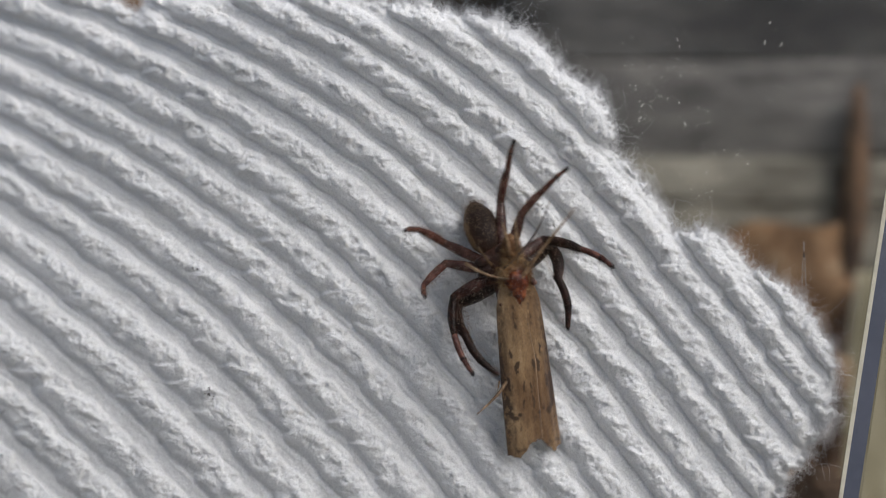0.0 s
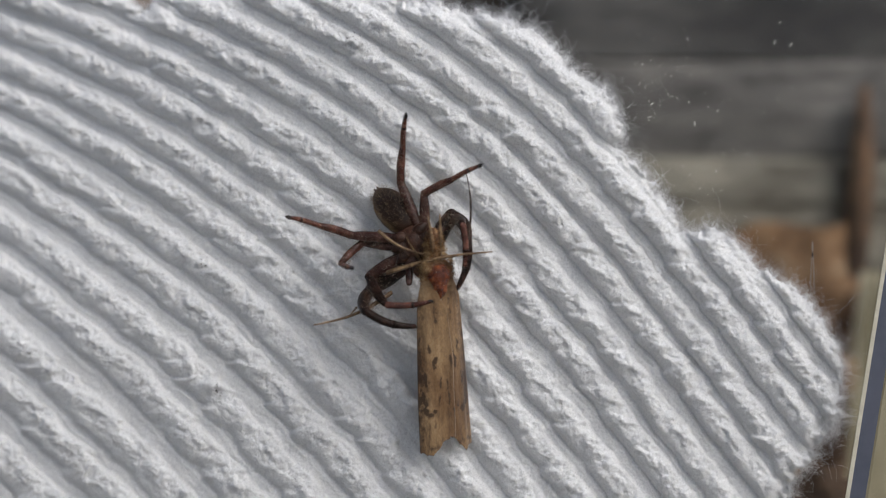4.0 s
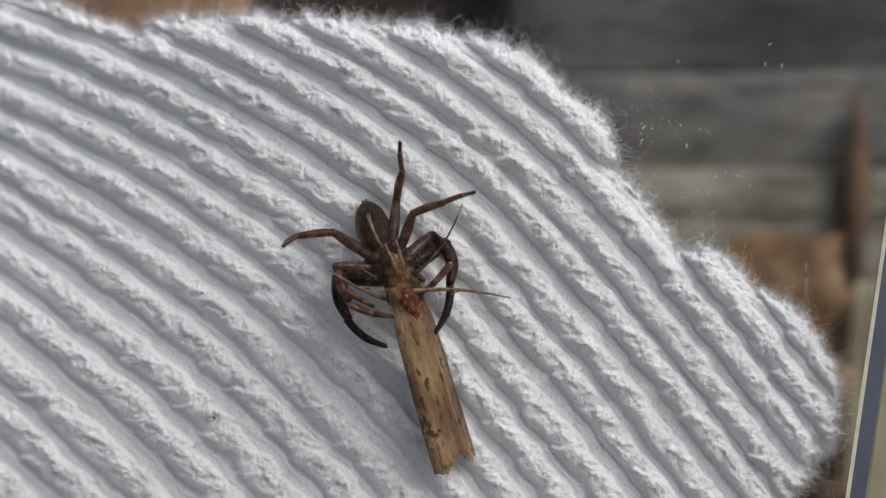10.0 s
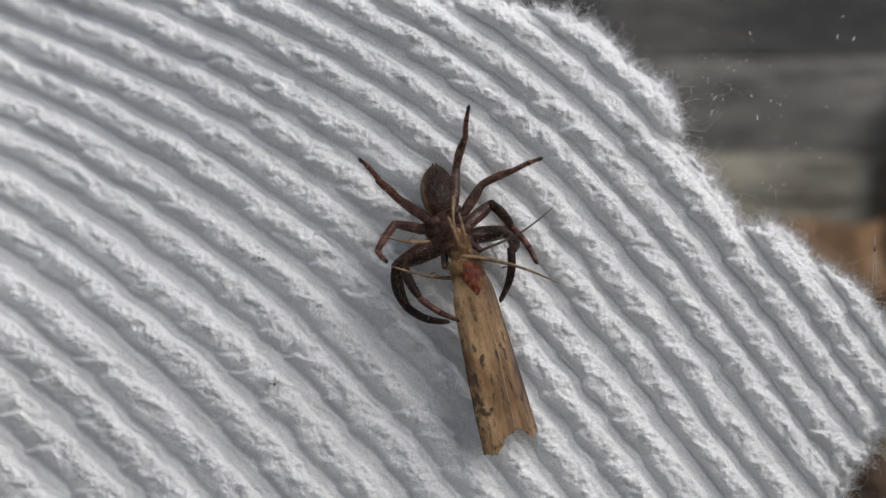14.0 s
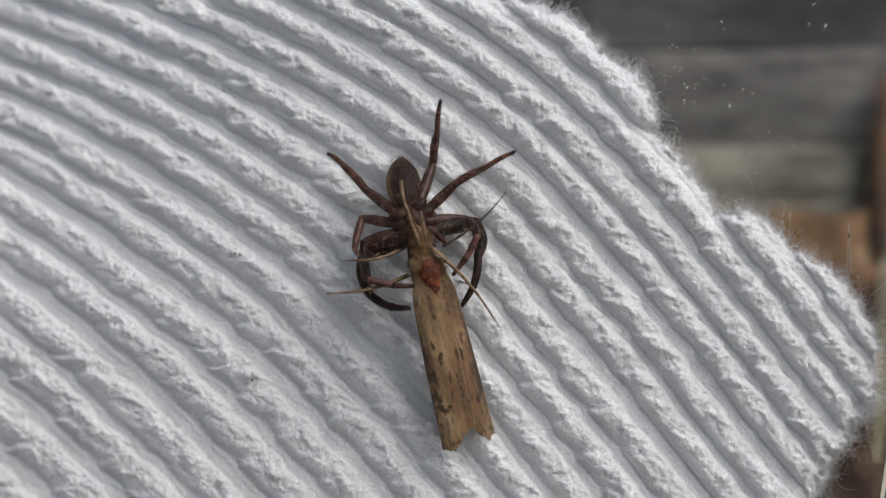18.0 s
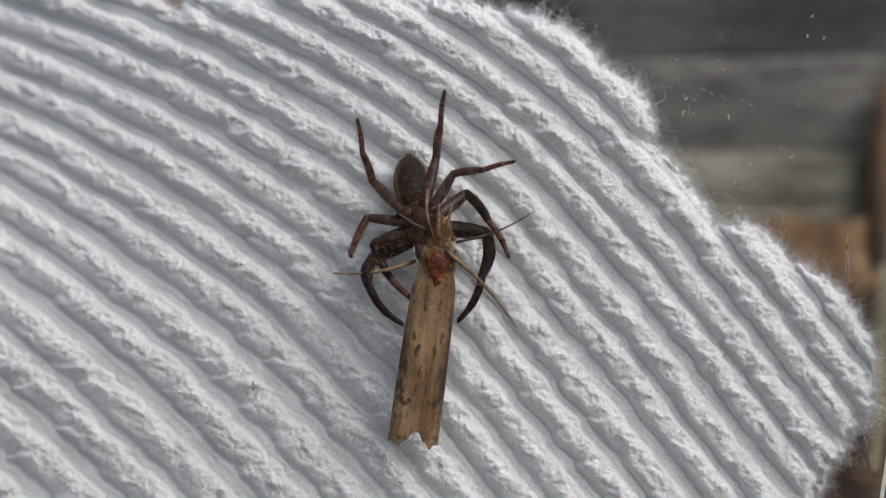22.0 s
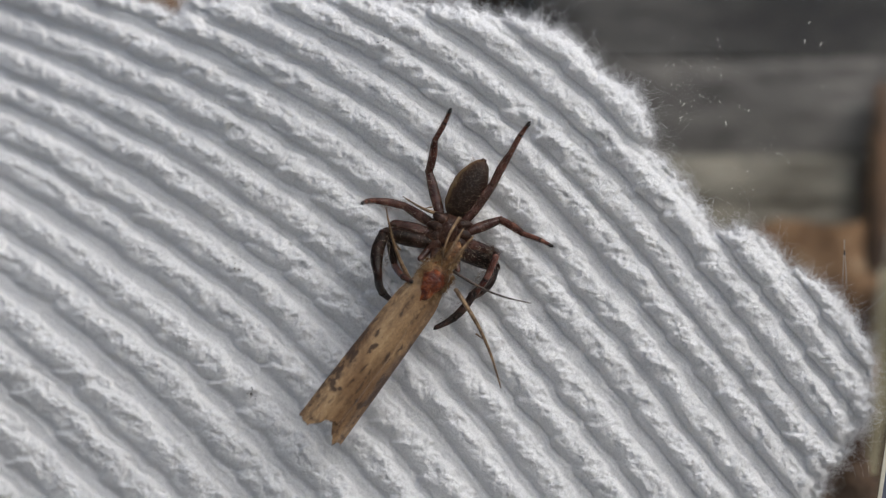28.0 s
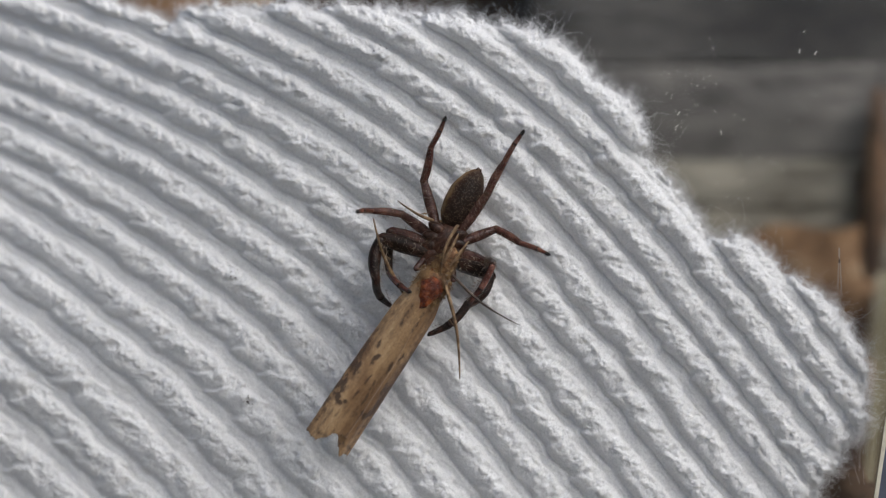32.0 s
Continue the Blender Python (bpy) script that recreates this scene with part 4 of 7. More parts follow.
# ---- what moves ----
def motions():
    walk(spider, [
        (0, pose(0.002946, 0.002100, 0.034053, -90.0, 57.1, 0.0)),
        (1, pose(-0.001938, 0.002100, 0.033653, -90.0, 6.0, 0.0)),
        (2, pose(-0.003362, 0.002100, 0.033981, -90.0, 23.1, 0.0)),
        (3, pose(-0.003523, 0.002100, 0.034303, -90.0, 46.7, 0.0)),
        (4, pose(-0.002968, 0.002100, 0.035341, -90.0, 66.5, 0.0)),
        (7, pose(-0.003483, 0.002100, 0.037167, -90.0, 57.9, 0.0)),
        (8, pose(-0.003969, 0.002100, 0.035870, -90.0, 56.6, 0.0)),
        (9, pose(-0.004283, 0.002100, 0.035906, -90.0, 58.1, 0.0)),
        (12, pose(-0.004576, 0.002100, 0.035293, -90.0, 56.2, 0.0)),
        (13, pose(-0.004714, 0.002100, 0.036008, -90.0, 64.9, 0.0)),
        (16, pose(-0.004998, 0.002100, 0.035781, -90.0, 63.5, 0.0)),
        (17, pose(-0.005381, 0.002100, 0.035874, -90.0, 64.9, 0.0)),
        (18, pose(-0.005349, 0.002100, 0.035952, -90.0, 64.0, 0.0)),
        (19, pose(-0.005037, 0.002100, 0.036370, -90.0, 61.3, 0.0)),
        (20, pose(-0.005106, 0.002100, 0.036592, -90.0, 63.9, 0.0)),
        (21.3, pose(-0.004938, 0.002100, 0.036620, -90.0, 63.0, 0.0)),
        (22, pose(-0.004940, 0.002100, 0.036774, -90.0, 62.5, 0.0)),
        (23, pose(-0.004942, 0.002100, 0.036830, -90.0, 62.5, 0.0)),
        (24, pose(-0.004034, 0.002100, 0.036909, -90.0, 72.7, 0.0)),
        (24.5, pose(-0.002634, 0.002100, 0.037103, 90.0, 88.0, 180.0)),
        (25, pose(-0.002340, 0.002100, 0.036356, 90.0, 74.6, 180.0)),
        (28, pose(-0.002015, 0.002100, 0.036299, 90.0, 73.0, 180.0)),
        (30, pose(-0.002002, 0.002100, 0.036203, 90.0, 72.9, 180.0)),
        (32, pose(-0.002017, 0.002100, 0.036222, 90.0, 73.0, 180.0)),
    ])
    walk(abdomen, [
        (0, pose(0.000000, 0.000000, 0.000000, 0.0, 36.4, 16.0)),
        (1, pose(0.000000, 0.000000, 0.000000, 0.0, 36.5, -6.0)),
        (2, pose(0.000000, 0.000000, 0.000000, 0.0, 38.4, -17.5)),
        (3, pose(0.000000, 0.000000, 0.000000, 0.0, 37.9, -38.6)),
        (4, pose(0.000000, 0.000000, 0.000000, 0.0, 36.3, -16.4)),
        (7, pose(0.000000, 0.000000, 0.000000, 0.0, 38.4, 5.2)),
        (8, pose(0.000000, 0.000000, 0.000000, 0.0, 37.2, 8.4)),
        (9, pose(0.000000, 0.000000, 0.000000, 0.0, 37.8, 11.4)),
        (12, pose(0.000000, 0.000000, 0.000000, 0.0, 37.4, 16.6)),
        (13, pose(0.000000, 0.000000, 0.000000, 0.0, 38.6, 18.5)),
        (16, pose(0.000000, 0.000000, 0.000000, 0.0, 38.1, 18.6)),
        (17, pose(0.000000, 0.000000, 0.000000, 0.0, 38.4, 17.0)),
        (18, pose(0.000000, 0.000000, 0.000000, 0.0, 38.5, 19.0)),
        (19, pose(0.000000, 0.000000, 0.000000, 0.0, 37.3, 21.6)),
        (20, pose(0.000000, 0.000000, 0.000000, 0.0, 37.8, 21.1)),
        (21.3, pose(0.000000, 0.000000, 0.000000, 0.0, 37.5, 22.2)),
        (22, pose(0.000000, 0.000000, 0.000000, 0.0, 37.3, 22.7)),
        (23, pose(0.000000, 0.000000, 0.000000, 0.0, 37.3, 22.7)),
        (24, pose(0.000000, 0.000000, 0.000000, 0.0, 36.8, 14.2)),
        (24.5, pose(0.000000, 0.000000, 0.000000, 0.0, 18.0, 16.8)),
        (25, pose(0.000000, 0.000000, 0.000000, 0.0, 6.0, 16.2)),
        (28, pose(0.000000, 0.000000, 0.000000, 0.0, 2.0, 12.5)),
        (30, pose(0.000000, 0.000000, 0.000000, 0.0, 2.0, 11.5)),
        (32, pose(0.000000, 0.000000, 0.000000, 0.0, 2.0, 11.8)),
    ])
    walk(legs['L1']['femur'], [
        (0, pose(0.002250, 0.000620, -0.000150, 0.0, -25.4, 94.8)),
        (1, pose(0.002250, 0.000620, -0.000150, 0.0, -29.4, 115.2)),
        (2, pose(0.002250, 0.000620, -0.000150, 0.0, -29.6, 92.6)),
        (3, pose(0.002250, 0.000620, -0.000150, 0.0, -16.7, 80.6)),
        (4, pose(0.002250, 0.000620, -0.000150, -0.0, -15.9, 78.0)),
        (7, pose(0.002250, 0.000620, -0.000150, 0.0, -2.9, 79.4)),
        (8, pose(0.002250, 0.000620, -0.000150, 0.0, -10.3, 116.7)),
        (9, pose(0.002250, 0.000620, -0.000150, -0.0, -4.7, 127.6)),
        (12, pose(0.002250, 0.000620, -0.000150, 0.0, -4.1, 118.7)),
        (13, pose(0.002250, 0.000620, -0.000150, -0.0, -5.1, 94.7)),
        (16, pose(0.002250, 0.000620, -0.000150, 0.0, -4.6, 92.8)),
        (17, pose(0.002250, 0.000620, -0.000150, 0.0, -8.9, 86.6)),
        (18, pose(0.002250, 0.000620, -0.000150, 0.0, -8.4, 98.4)),
        (19, pose(0.002250, 0.000620, -0.000150, 0.0, -7.1, 90.6)),
        (20, pose(0.002250, 0.000620, -0.000150, 0.0, -8.8, 87.4)),
        (21.3, pose(0.002250, 0.000620, -0.000150, 0.0, -9.9, 90.6)),
        (22, pose(0.002250, 0.000620, -0.000150, -0.0, -11.0, 92.3)),
        (23, pose(0.002250, 0.000620, -0.000150, -0.0, -10.8, 91.6)),
        (24, pose(0.002250, 0.000620, -0.000150, 0.0, -3.3, 85.5)),
        (24.5, pose(0.002250, 0.000620, -0.000150, -0.0, -10.7, 73.8)),
        (25, pose(0.002250, 0.000620, -0.000150, 0.0, -9.2, 70.5)),
        (28, pose(0.002250, 0.000620, -0.000150, 0.0, 3.7, 85.7)),
        (30, pose(0.002250, 0.000620, -0.000150, 0.0, 3.7, 90.1)),
        (32, pose(0.002250, 0.000620, -0.000150, 0.0, 3.7, 91.1)),
    ])
    walk(legs['L1']['tibia'], [
        (0, pose(0.001995, 0.003667, 0.001303, 0.0, 48.2, 19.2)),
        (1, pose(0.000994, 0.003288, 0.001512, -0.0, 74.5, 54.5)),
        (2, pose(0.002115, 0.003559, 0.001524, 0.0, 84.5, 111.9)),
        (3, pose(0.002780, 0.003819, 0.000822, 0.0, 65.6, 33.8)),
        (4, pose(0.002929, 0.003804, 0.000779, 0.0, 63.3, 31.2)),
        (7, pose(0.002872, 0.003943, 0.000020, -0.0, 6.8, -22.2)),
        (8, pose(0.000753, 0.003595, 0.000455, 0.0, -15.8, -0.6)),
        (9, pose(0.000193, 0.003294, 0.000128, -0.0, 3.4, 17.8)),
        (12, pose(0.000626, 0.003580, 0.000094, -0.0, -10.5, 19.8)),
        (13, pose(0.001972, 0.003981, 0.000148, 0.0, -6.6, 15.0)),
        (16, pose(0.002082, 0.003990, 0.000120, 0.0, -10.7, 12.2)),
        (17, pose(0.002447, 0.003959, 0.000371, 0.0, -13.4, 9.9)),
        (18, pose(0.001762, 0.003933, 0.000343, 0.0, -10.1, 17.2)),
        (19, pose(0.002215, 0.003979, 0.000270, 0.0, 45.5, 34.7)),
        (20, pose(0.002399, 0.003962, 0.000366, 0.0, 48.4, 33.4)),
        (21.3, pose(0.002217, 0.003955, 0.000431, 0.0, 50.4, 33.6)),
        (22, pose(0.002114, 0.003940, 0.000498, 0.0, 50.8, 34.4)),
        (23, pose(0.002159, 0.003944, 0.000482, 0.0, 50.3, 34.9)),
        (24, pose(0.002517, 0.003989, 0.000045, 0.0, -23.0, 25.4)),
        (24.5, pose(0.003179, 0.003814, 0.000477, 0.0, 51.9, 22.1)),
        (25, pose(0.003366, 0.003770, 0.000390, 0.0, 49.1, 27.2)),
        (28, pose(0.002502, 0.003974, -0.000365, 0.0, 16.4, -8.3)),
        (30, pose(0.002242, 0.003983, -0.000365, 0.0, 19.5, -8.3)),
        (32, pose(0.002183, 0.003982, -0.000368, 0.0, 19.6, -9.2)),
    ])
    walk(legs['L1']['tarsus'], [
        (0, pose(0.003777, 0.004288, -0.000810, 0.0, 5.0, -6.4)),
        (1, pose(0.001435, 0.003906, -0.001217, 0.0, -2.1, -19.4)),
        (2, pose(0.002014, 0.003810, -0.001296, 0.0, -3.7, -9.1)),
        (3, pose(0.003753, 0.004471, -0.001758, 0.0, -11.8, -46.3)),
        (4, pose(0.004018, 0.004463, -0.001752, 0.0, -11.8, -48.6)),
        (7, pose(0.005476, 0.002880, -0.000318, 0.0, 13.3, -81.2)),
        (8, pose(0.003478, 0.003564, 0.001226, 0.0, 45.1, -35.9)),
        (9, pose(0.002885, 0.004159, -0.000040, 0.0, 18.6, -24.4)),
        (12, pose(0.003246, 0.004525, 0.000612, 0.0, 31.2, -32.8)),
        (13, pose(0.004689, 0.004709, 0.000476, 0.0, 28.5, -46.2)),
        (16, pose(0.004803, 0.004580, 0.000646, 0.0, 31.9, -47.1)),
        (17, pose(0.005162, 0.004433, 0.001027, 0.0, 40.7, -43.6)),
        (18, pose(0.004427, 0.004756, 0.000839, 0.0, 36.4, -48.2)),
        (19, pose(0.003847, 0.005111, -0.001750, -0.0, -11.7, -20.3)),
        (20, pose(0.003970, 0.004997, -0.001752, -0.0, -11.7, -17.7)),
        (21.3, pose(0.003723, 0.004954, -0.001750, 0.0, -11.5, -14.1)),
        (22, pose(0.003592, 0.004952, -0.001696, 0.0, -10.5, -12.5)),
        (23, pose(0.003641, 0.004979, -0.001699, 0.0, -10.5, -12.5)),
        (24, pose(0.004873, 0.005107, 0.001152, -0.0, 43.2, -24.2)),
        (24.5, pose(0.004800, 0.004471, -0.001752, 0.0, -11.7, -33.3)),
        (25, pose(0.005013, 0.004618, -0.001753, 0.0, -11.8, -32.9)),
        (28, pose(0.005246, 0.003572, -0.001180, 0.0, -53.6, -40.2)),
        (30, pose(0.004938, 0.003592, -0.001330, 0.0, -53.4, -40.0)),
        (32, pose(0.004871, 0.003548, -0.001335, 0.0, -53.4, -39.9)),
    ])
    walk(legs['L2']['femur'], [
        (0, pose(0.001700, 0.000800, -0.000150, 0.0, -13.9, 94.2)),
        (1, pose(0.001700, 0.000800, -0.000150, 0.0, -13.0, 109.1)),
        (2, pose(0.001700, 0.000800, -0.000150, 0.0, -29.7, 98.8)),
        (3, pose(0.001700, 0.000800, -0.000150, 0.0, -19.6, 82.0)),
        (4, pose(0.001700, 0.000800, -0.000150, 0.0, -13.6, 83.0)),
        (7, pose(0.001700, 0.000800, -0.000150, 0.0, -7.9, 82.0)),
        (8, pose(0.001700, 0.000800, -0.000150, 0.0, -5.8, 138.1)),
        (9, pose(0.001700, 0.000800, -0.000150, 0.0, -6.2, 132.5)),
        (12, pose(0.001700, 0.000800, -0.000150, -0.0, -9.3, 115.4)),
        (13, pose(0.001700, 0.000800, -0.000150, 0.0, -2.8, 85.4)),
        (16, pose(0.001700, 0.000800, -0.000150, 0.0, -0.4, 85.8)),
        (17, pose(0.001700, 0.000800, -0.000150, 0.0, -12.7, 97.7)),
        (18, pose(0.001700, 0.000800, -0.000150, 0.0, -9.8, 102.1)),
        (19, pose(0.001700, 0.000800, -0.000150, 0.0, -6.7, 98.5)),
        (20, pose(0.001700, 0.000800, -0.000150, 0.0, -9.1, 93.1)),
        (21.3, pose(0.001700, 0.000800, -0.000150, 0.0, -11.9, 96.2)),
        (22, pose(0.001700, 0.000800, -0.000150, 0.0, -13.3, 97.7)),
        (23, pose(0.001700, 0.000800, -0.000150, -0.0, -12.8, 96.7)),
        (24, pose(0.001700, 0.000800, -0.000150, 0.0, -11.3, 94.0)),
        (24.5, pose(0.001700, 0.000800, -0.000150, 0.0, -9.0, 90.5)),
        (25, pose(0.001700, 0.000800, -0.000150, 0.0, -17.0, 86.1)),
        (28, pose(0.001700, 0.000800, -0.000150, -0.0, -3.2, 87.9)),
        (30, pose(0.001700, 0.000800, -0.000150, 0.0, -9.2, 92.1)),
        (32, pose(0.001700, 0.000800, -0.000150, 0.0, -9.1, 92.1)),
    ])
    walk(legs['L2']['tibia'], [
        (0, pose(0.001497, 0.003544, 0.000529, 0.0, 27.0, 34.2)),
        (1, pose(0.000798, 0.003410, 0.000487, 0.0, 28.6, 18.7)),
        (2, pose(0.001323, 0.003232, 0.001256, 0.0, 61.7, 62.6)),
        (3, pose(0.002073, 0.003443, 0.000803, 0.0, 67.8, 15.2)),
        (4, pose(0.002038, 0.003534, 0.000515, 0.0, 36.9, -9.9)),
        (7, pose(0.002090, 0.003580, 0.000237, 0.0, 45.3, -17.3)),
        (8, pose(-0.000397, 0.002684, 0.000136, 0.0, 14.0, 8.5)),
        (9, pose(-0.000203, 0.002878, 0.000157, 0.0, 25.1, 10.4)),
        (12, pose(0.000501, 0.003327, 0.000306, 0.0, 48.8, 12.5)),
        (13, pose(0.001929, 0.003622, -0.000013, 0.0, 11.2, 0.9)),
        (16, pose(0.001910, 0.003626, -0.000128, -0.0, 11.4, -1.4)),
        (17, pose(0.001330, 0.003540, 0.000471, 0.0, 39.5, 18.2)),
        (18, pose(0.001113, 0.003531, 0.000331, 0.0, 28.4, 19.1)),
        (19, pose(0.001283, 0.003584, 0.000179, -0.0, 2.3, -1.0)),
        (20, pose(0.001549, 0.003595, 0.000297, 0.0, 5.2, -5.3)),
        (21.3, pose(0.001401, 0.003557, 0.000437, 0.0, 10.0, -1.2)),
        (22, pose(0.001331, 0.003533, 0.000503, -0.0, 12.5, 0.8)),
        (23, pose(0.001378, 0.003545, 0.000479, -0.0, 11.7, 1.1)),
        (24, pose(0.001505, 0.003573, 0.000404, 0.0, 32.8, 28.7)),
        (24.5, pose(0.001673, 0.003599, 0.000292, 0.0, 29.9, -1.5)),
        (25, pose(0.001886, 0.003503, 0.000680, 0.0, 19.1, -14.6)),
        (28, pose(0.001802, 0.003628, 0.000008, 0.0, -9.3, -17.6)),
        (30, pose(0.001598, 0.003596, 0.000302, 0.0, 0.9, -14.4)),
        (32, pose(0.001600, 0.003596, 0.000300, 0.0, 0.9, -14.4)),
    ])
    walk(legs['L2']['tarsus'], [
        (0, pose(0.003517, 0.004917, -0.000713, 0.0, 24.7, 6.5)),
        (1, pose(0.003075, 0.004182, -0.000826, 0.0, 22.3, 2.0)),
        (2, pose(0.001921, 0.004383, -0.001157, -0.0, -1.2, -25.3)),
        (3, pose(0.003074, 0.003714, -0.001734, 0.0, -13.0, -48.7)),
        (4, pose(0.004196, 0.003157, -0.001130, 0.0, -0.6, -71.7)),
        (7, pose(0.003931, 0.003005, -0.001708, 0.0, -12.8, -83.2)),
        (8, pose(0.002232, 0.003077, -0.000524, 0.0, 11.5, -53.4)),
        (9, pose(0.002237, 0.003325, -0.001007, 0.0, 1.8, -48.3)),
        (12, pose(0.002262, 0.003718, -0.001756, 0.0, -13.8, -26.0)),
        (13, pose(0.004616, 0.003665, -0.000545, 0.0, 11.0, -35.2)),
        (16, pose(0.004595, 0.003559, -0.000668, 0.0, 8.2, -36.0)),
        (17, pose(0.003337, 0.004202, -0.001273, -0.0, -3.5, -56.1)),
        (18, pose(0.003389, 0.004320, -0.000974, 0.0, 2.6, -55.1)),
        (19, pose(0.004020, 0.003536, 0.000069, 0.0, 24.7, -32.0)),
        (20, pose(0.004266, 0.003342, 0.000050, 0.0, 24.3, -33.0)),
        (21.3, pose(0.004098, 0.003499, -0.000039, -0.0, 22.3, -28.7)),
        (22, pose(0.004005, 0.003569, -0.000091, -0.0, 21.2, -26.1)),
        (23, pose(0.004060, 0.003595, -0.000078, 0.0, 21.4, -26.2)),
        (24, pose(0.003526, 0.004677, -0.001081, 0.0, 16.9, -97.5)),
        (24.5, pose(0.004048, 0.003539, -0.001072, -0.0, 16.4, -31.0)),
        (25, pose(0.004390, 0.002849, -0.000218, 0.0, 37.0, -49.9)),
        (28, pose(0.004379, 0.002809, 0.000450, 0.0, 56.2, -66.4)),
        (30, pose(0.004252, 0.002916, 0.000258, -0.0, 50.0, -67.1)),
        (32, pose(0.004253, 0.002917, 0.000257, 0.0, 50.0, -67.2)),
    ])
    walk(legs['L3']['femur'], [
        (0, pose(0.001150, 0.000850, -0.000150, -0.0, -17.0, 132.5)),
        (1, pose(0.001150, 0.000850, -0.000150, 0.0, 8.3, 122.2)),
        (2, pose(0.001150, 0.000850, -0.000150, 0.0, -7.4, 127.7)),
        (3, pose(0.001150, 0.000850, -0.000150, 0.0, -11.3, 105.2)),
        (4, pose(0.001150, 0.000850, -0.000150, 0.0, -22.5, 120.7)),
        (7, pose(0.001150, 0.000850, -0.000150, 0.0, -24.6, 95.9)),
        (8, pose(0.001150, 0.000850, -0.000150, 0.0, -7.5, 133.9)),
        (9, pose(0.001150, 0.000850, -0.000150, 0.0, 21.1, 118.9)),
        (12, pose(0.001150, 0.000850, -0.000150, -0.0, -5.6, 141.2)),
        (13, pose(0.001150, 0.000850, -0.000150, 0.0, -13.6, 125.3)),
        (16, pose(0.001150, 0.000850, -0.000150, 0.0, -15.2, 128.6)),
        (17, pose(0.001150, 0.000850, -0.000150, 0.0, -15.9, 122.8)),
        (18, pose(0.001150, 0.000850, -0.000150, 0.0, -19.4, 126.0)),
        (19, pose(0.001150, 0.000850, -0.000150, 0.0, -23.4, 128.5)),
        (20, pose(0.001150, 0.000850, -0.000150, -0.0, -27.3, 122.4)),
        (21.3, pose(0.001150, 0.000850, -0.000150, 0.0, -17.2, 124.5)),
        (22, pose(0.001150, 0.000850, -0.000150, 0.0, -11.8, 124.8)),
        (23, pose(0.001150, 0.000850, -0.000150, 0.0, -12.0, 123.7)),
        (24, pose(0.001150, 0.000850, -0.000150, 0.0, -6.6, 111.5)),
        (24.5, pose(0.001150, 0.000850, -0.000150, 0.0, -28.9, 118.6)),
        (25, pose(0.001150, 0.000850, -0.000150, 0.0, -35.0, 107.4)),
        (28, pose(0.001150, 0.000850, -0.000150, 0.0, -24.0, 106.5)),
        (30, pose(0.001150, 0.000850, -0.000150, 0.0, -24.5, 106.3)),
        (32, pose(0.001150, 0.000850, -0.000150, -0.0, -24.9, 109.5)),
    ])
    walk(legs['L3']['tibia'], [
        (0, pose(-0.000663, 0.002826, 0.000670, -0.0, 16.9, 78.4)),
        (1, pose(-0.000330, 0.003198, -0.000554, 0.0, 15.5, 80.2)),
        (2, pose(-0.000551, 0.003051, 0.000211, 0.0, 18.2, 42.8)),
        (3, pose(0.000430, 0.003505, 0.000398, -0.0, 41.1, 20.8)),
        (4, pose(-0.000174, 0.003078, 0.000923, -0.0, 27.4, 67.7)),
        (7, pose(0.000888, 0.003386, 0.001019, 0.0, 67.7, 46.2)),
        (8, pose(-0.000778, 0.002854, 0.000214, 0.0, 27.1, 18.6)),
        (9, pose(-0.000113, 0.003141, -0.001162, 0.0, 8.5, -9.4)),
        (10.5, pose(-0.000568, 0.002871, -0.000520, 0.5, 7.3, 33.9)),
        (12, pose(-0.001024, 0.002601, 0.000122, -0.0, 6.2, 77.1)),
        (13, pose(-0.000425, 0.003075, 0.000510, 0.0, 15.5, 55.9)),
        (16, pose(-0.000538, 0.002966, 0.000587, 0.0, 20.5, 62.1)),
        (17, pose(-0.000310, 0.003118, 0.000619, 0.0, 17.9, 46.4)),
        (18, pose(-0.000405, 0.002990, 0.000781, 0.0, 20.9, 38.9)),
        (19, pose(-0.000451, 0.002865, 0.000966, 0.0, 31.1, 46.3)),
        (20, pose(-0.000186, 0.002954, 0.001136, 0.0, 31.6, 41.3)),
        (21.3, pose(-0.000366, 0.003060, 0.000678, -0.0, 16.4, 47.9)),
        (22, pose(-0.000417, 0.003104, 0.000424, 0.0, 9.5, 52.8)),
        (23, pose(-0.000373, 0.003132, 0.000432, 0.0, 9.7, 52.6)),
        (24, pose(0.000127, 0.003442, 0.000170, -0.0, 5.2, 53.9)),
        (24.5, pose(-0.000026, 0.003006, 0.001205, 0.0, 31.4, 78.3)),
        (25, pose(0.000464, 0.003043, 0.001459, 0.0, 51.0, 78.8)),
        (28, pose(0.000422, 0.003307, 0.000991, 0.0, 26.9, 82.2)),
        (30, pose(0.000434, 0.003299, 0.001014, 0.0, 29.5, 82.4)),
        (32, pose(0.000301, 0.003249, 0.001029, 0.0, 29.8, 78.7)),
    ])
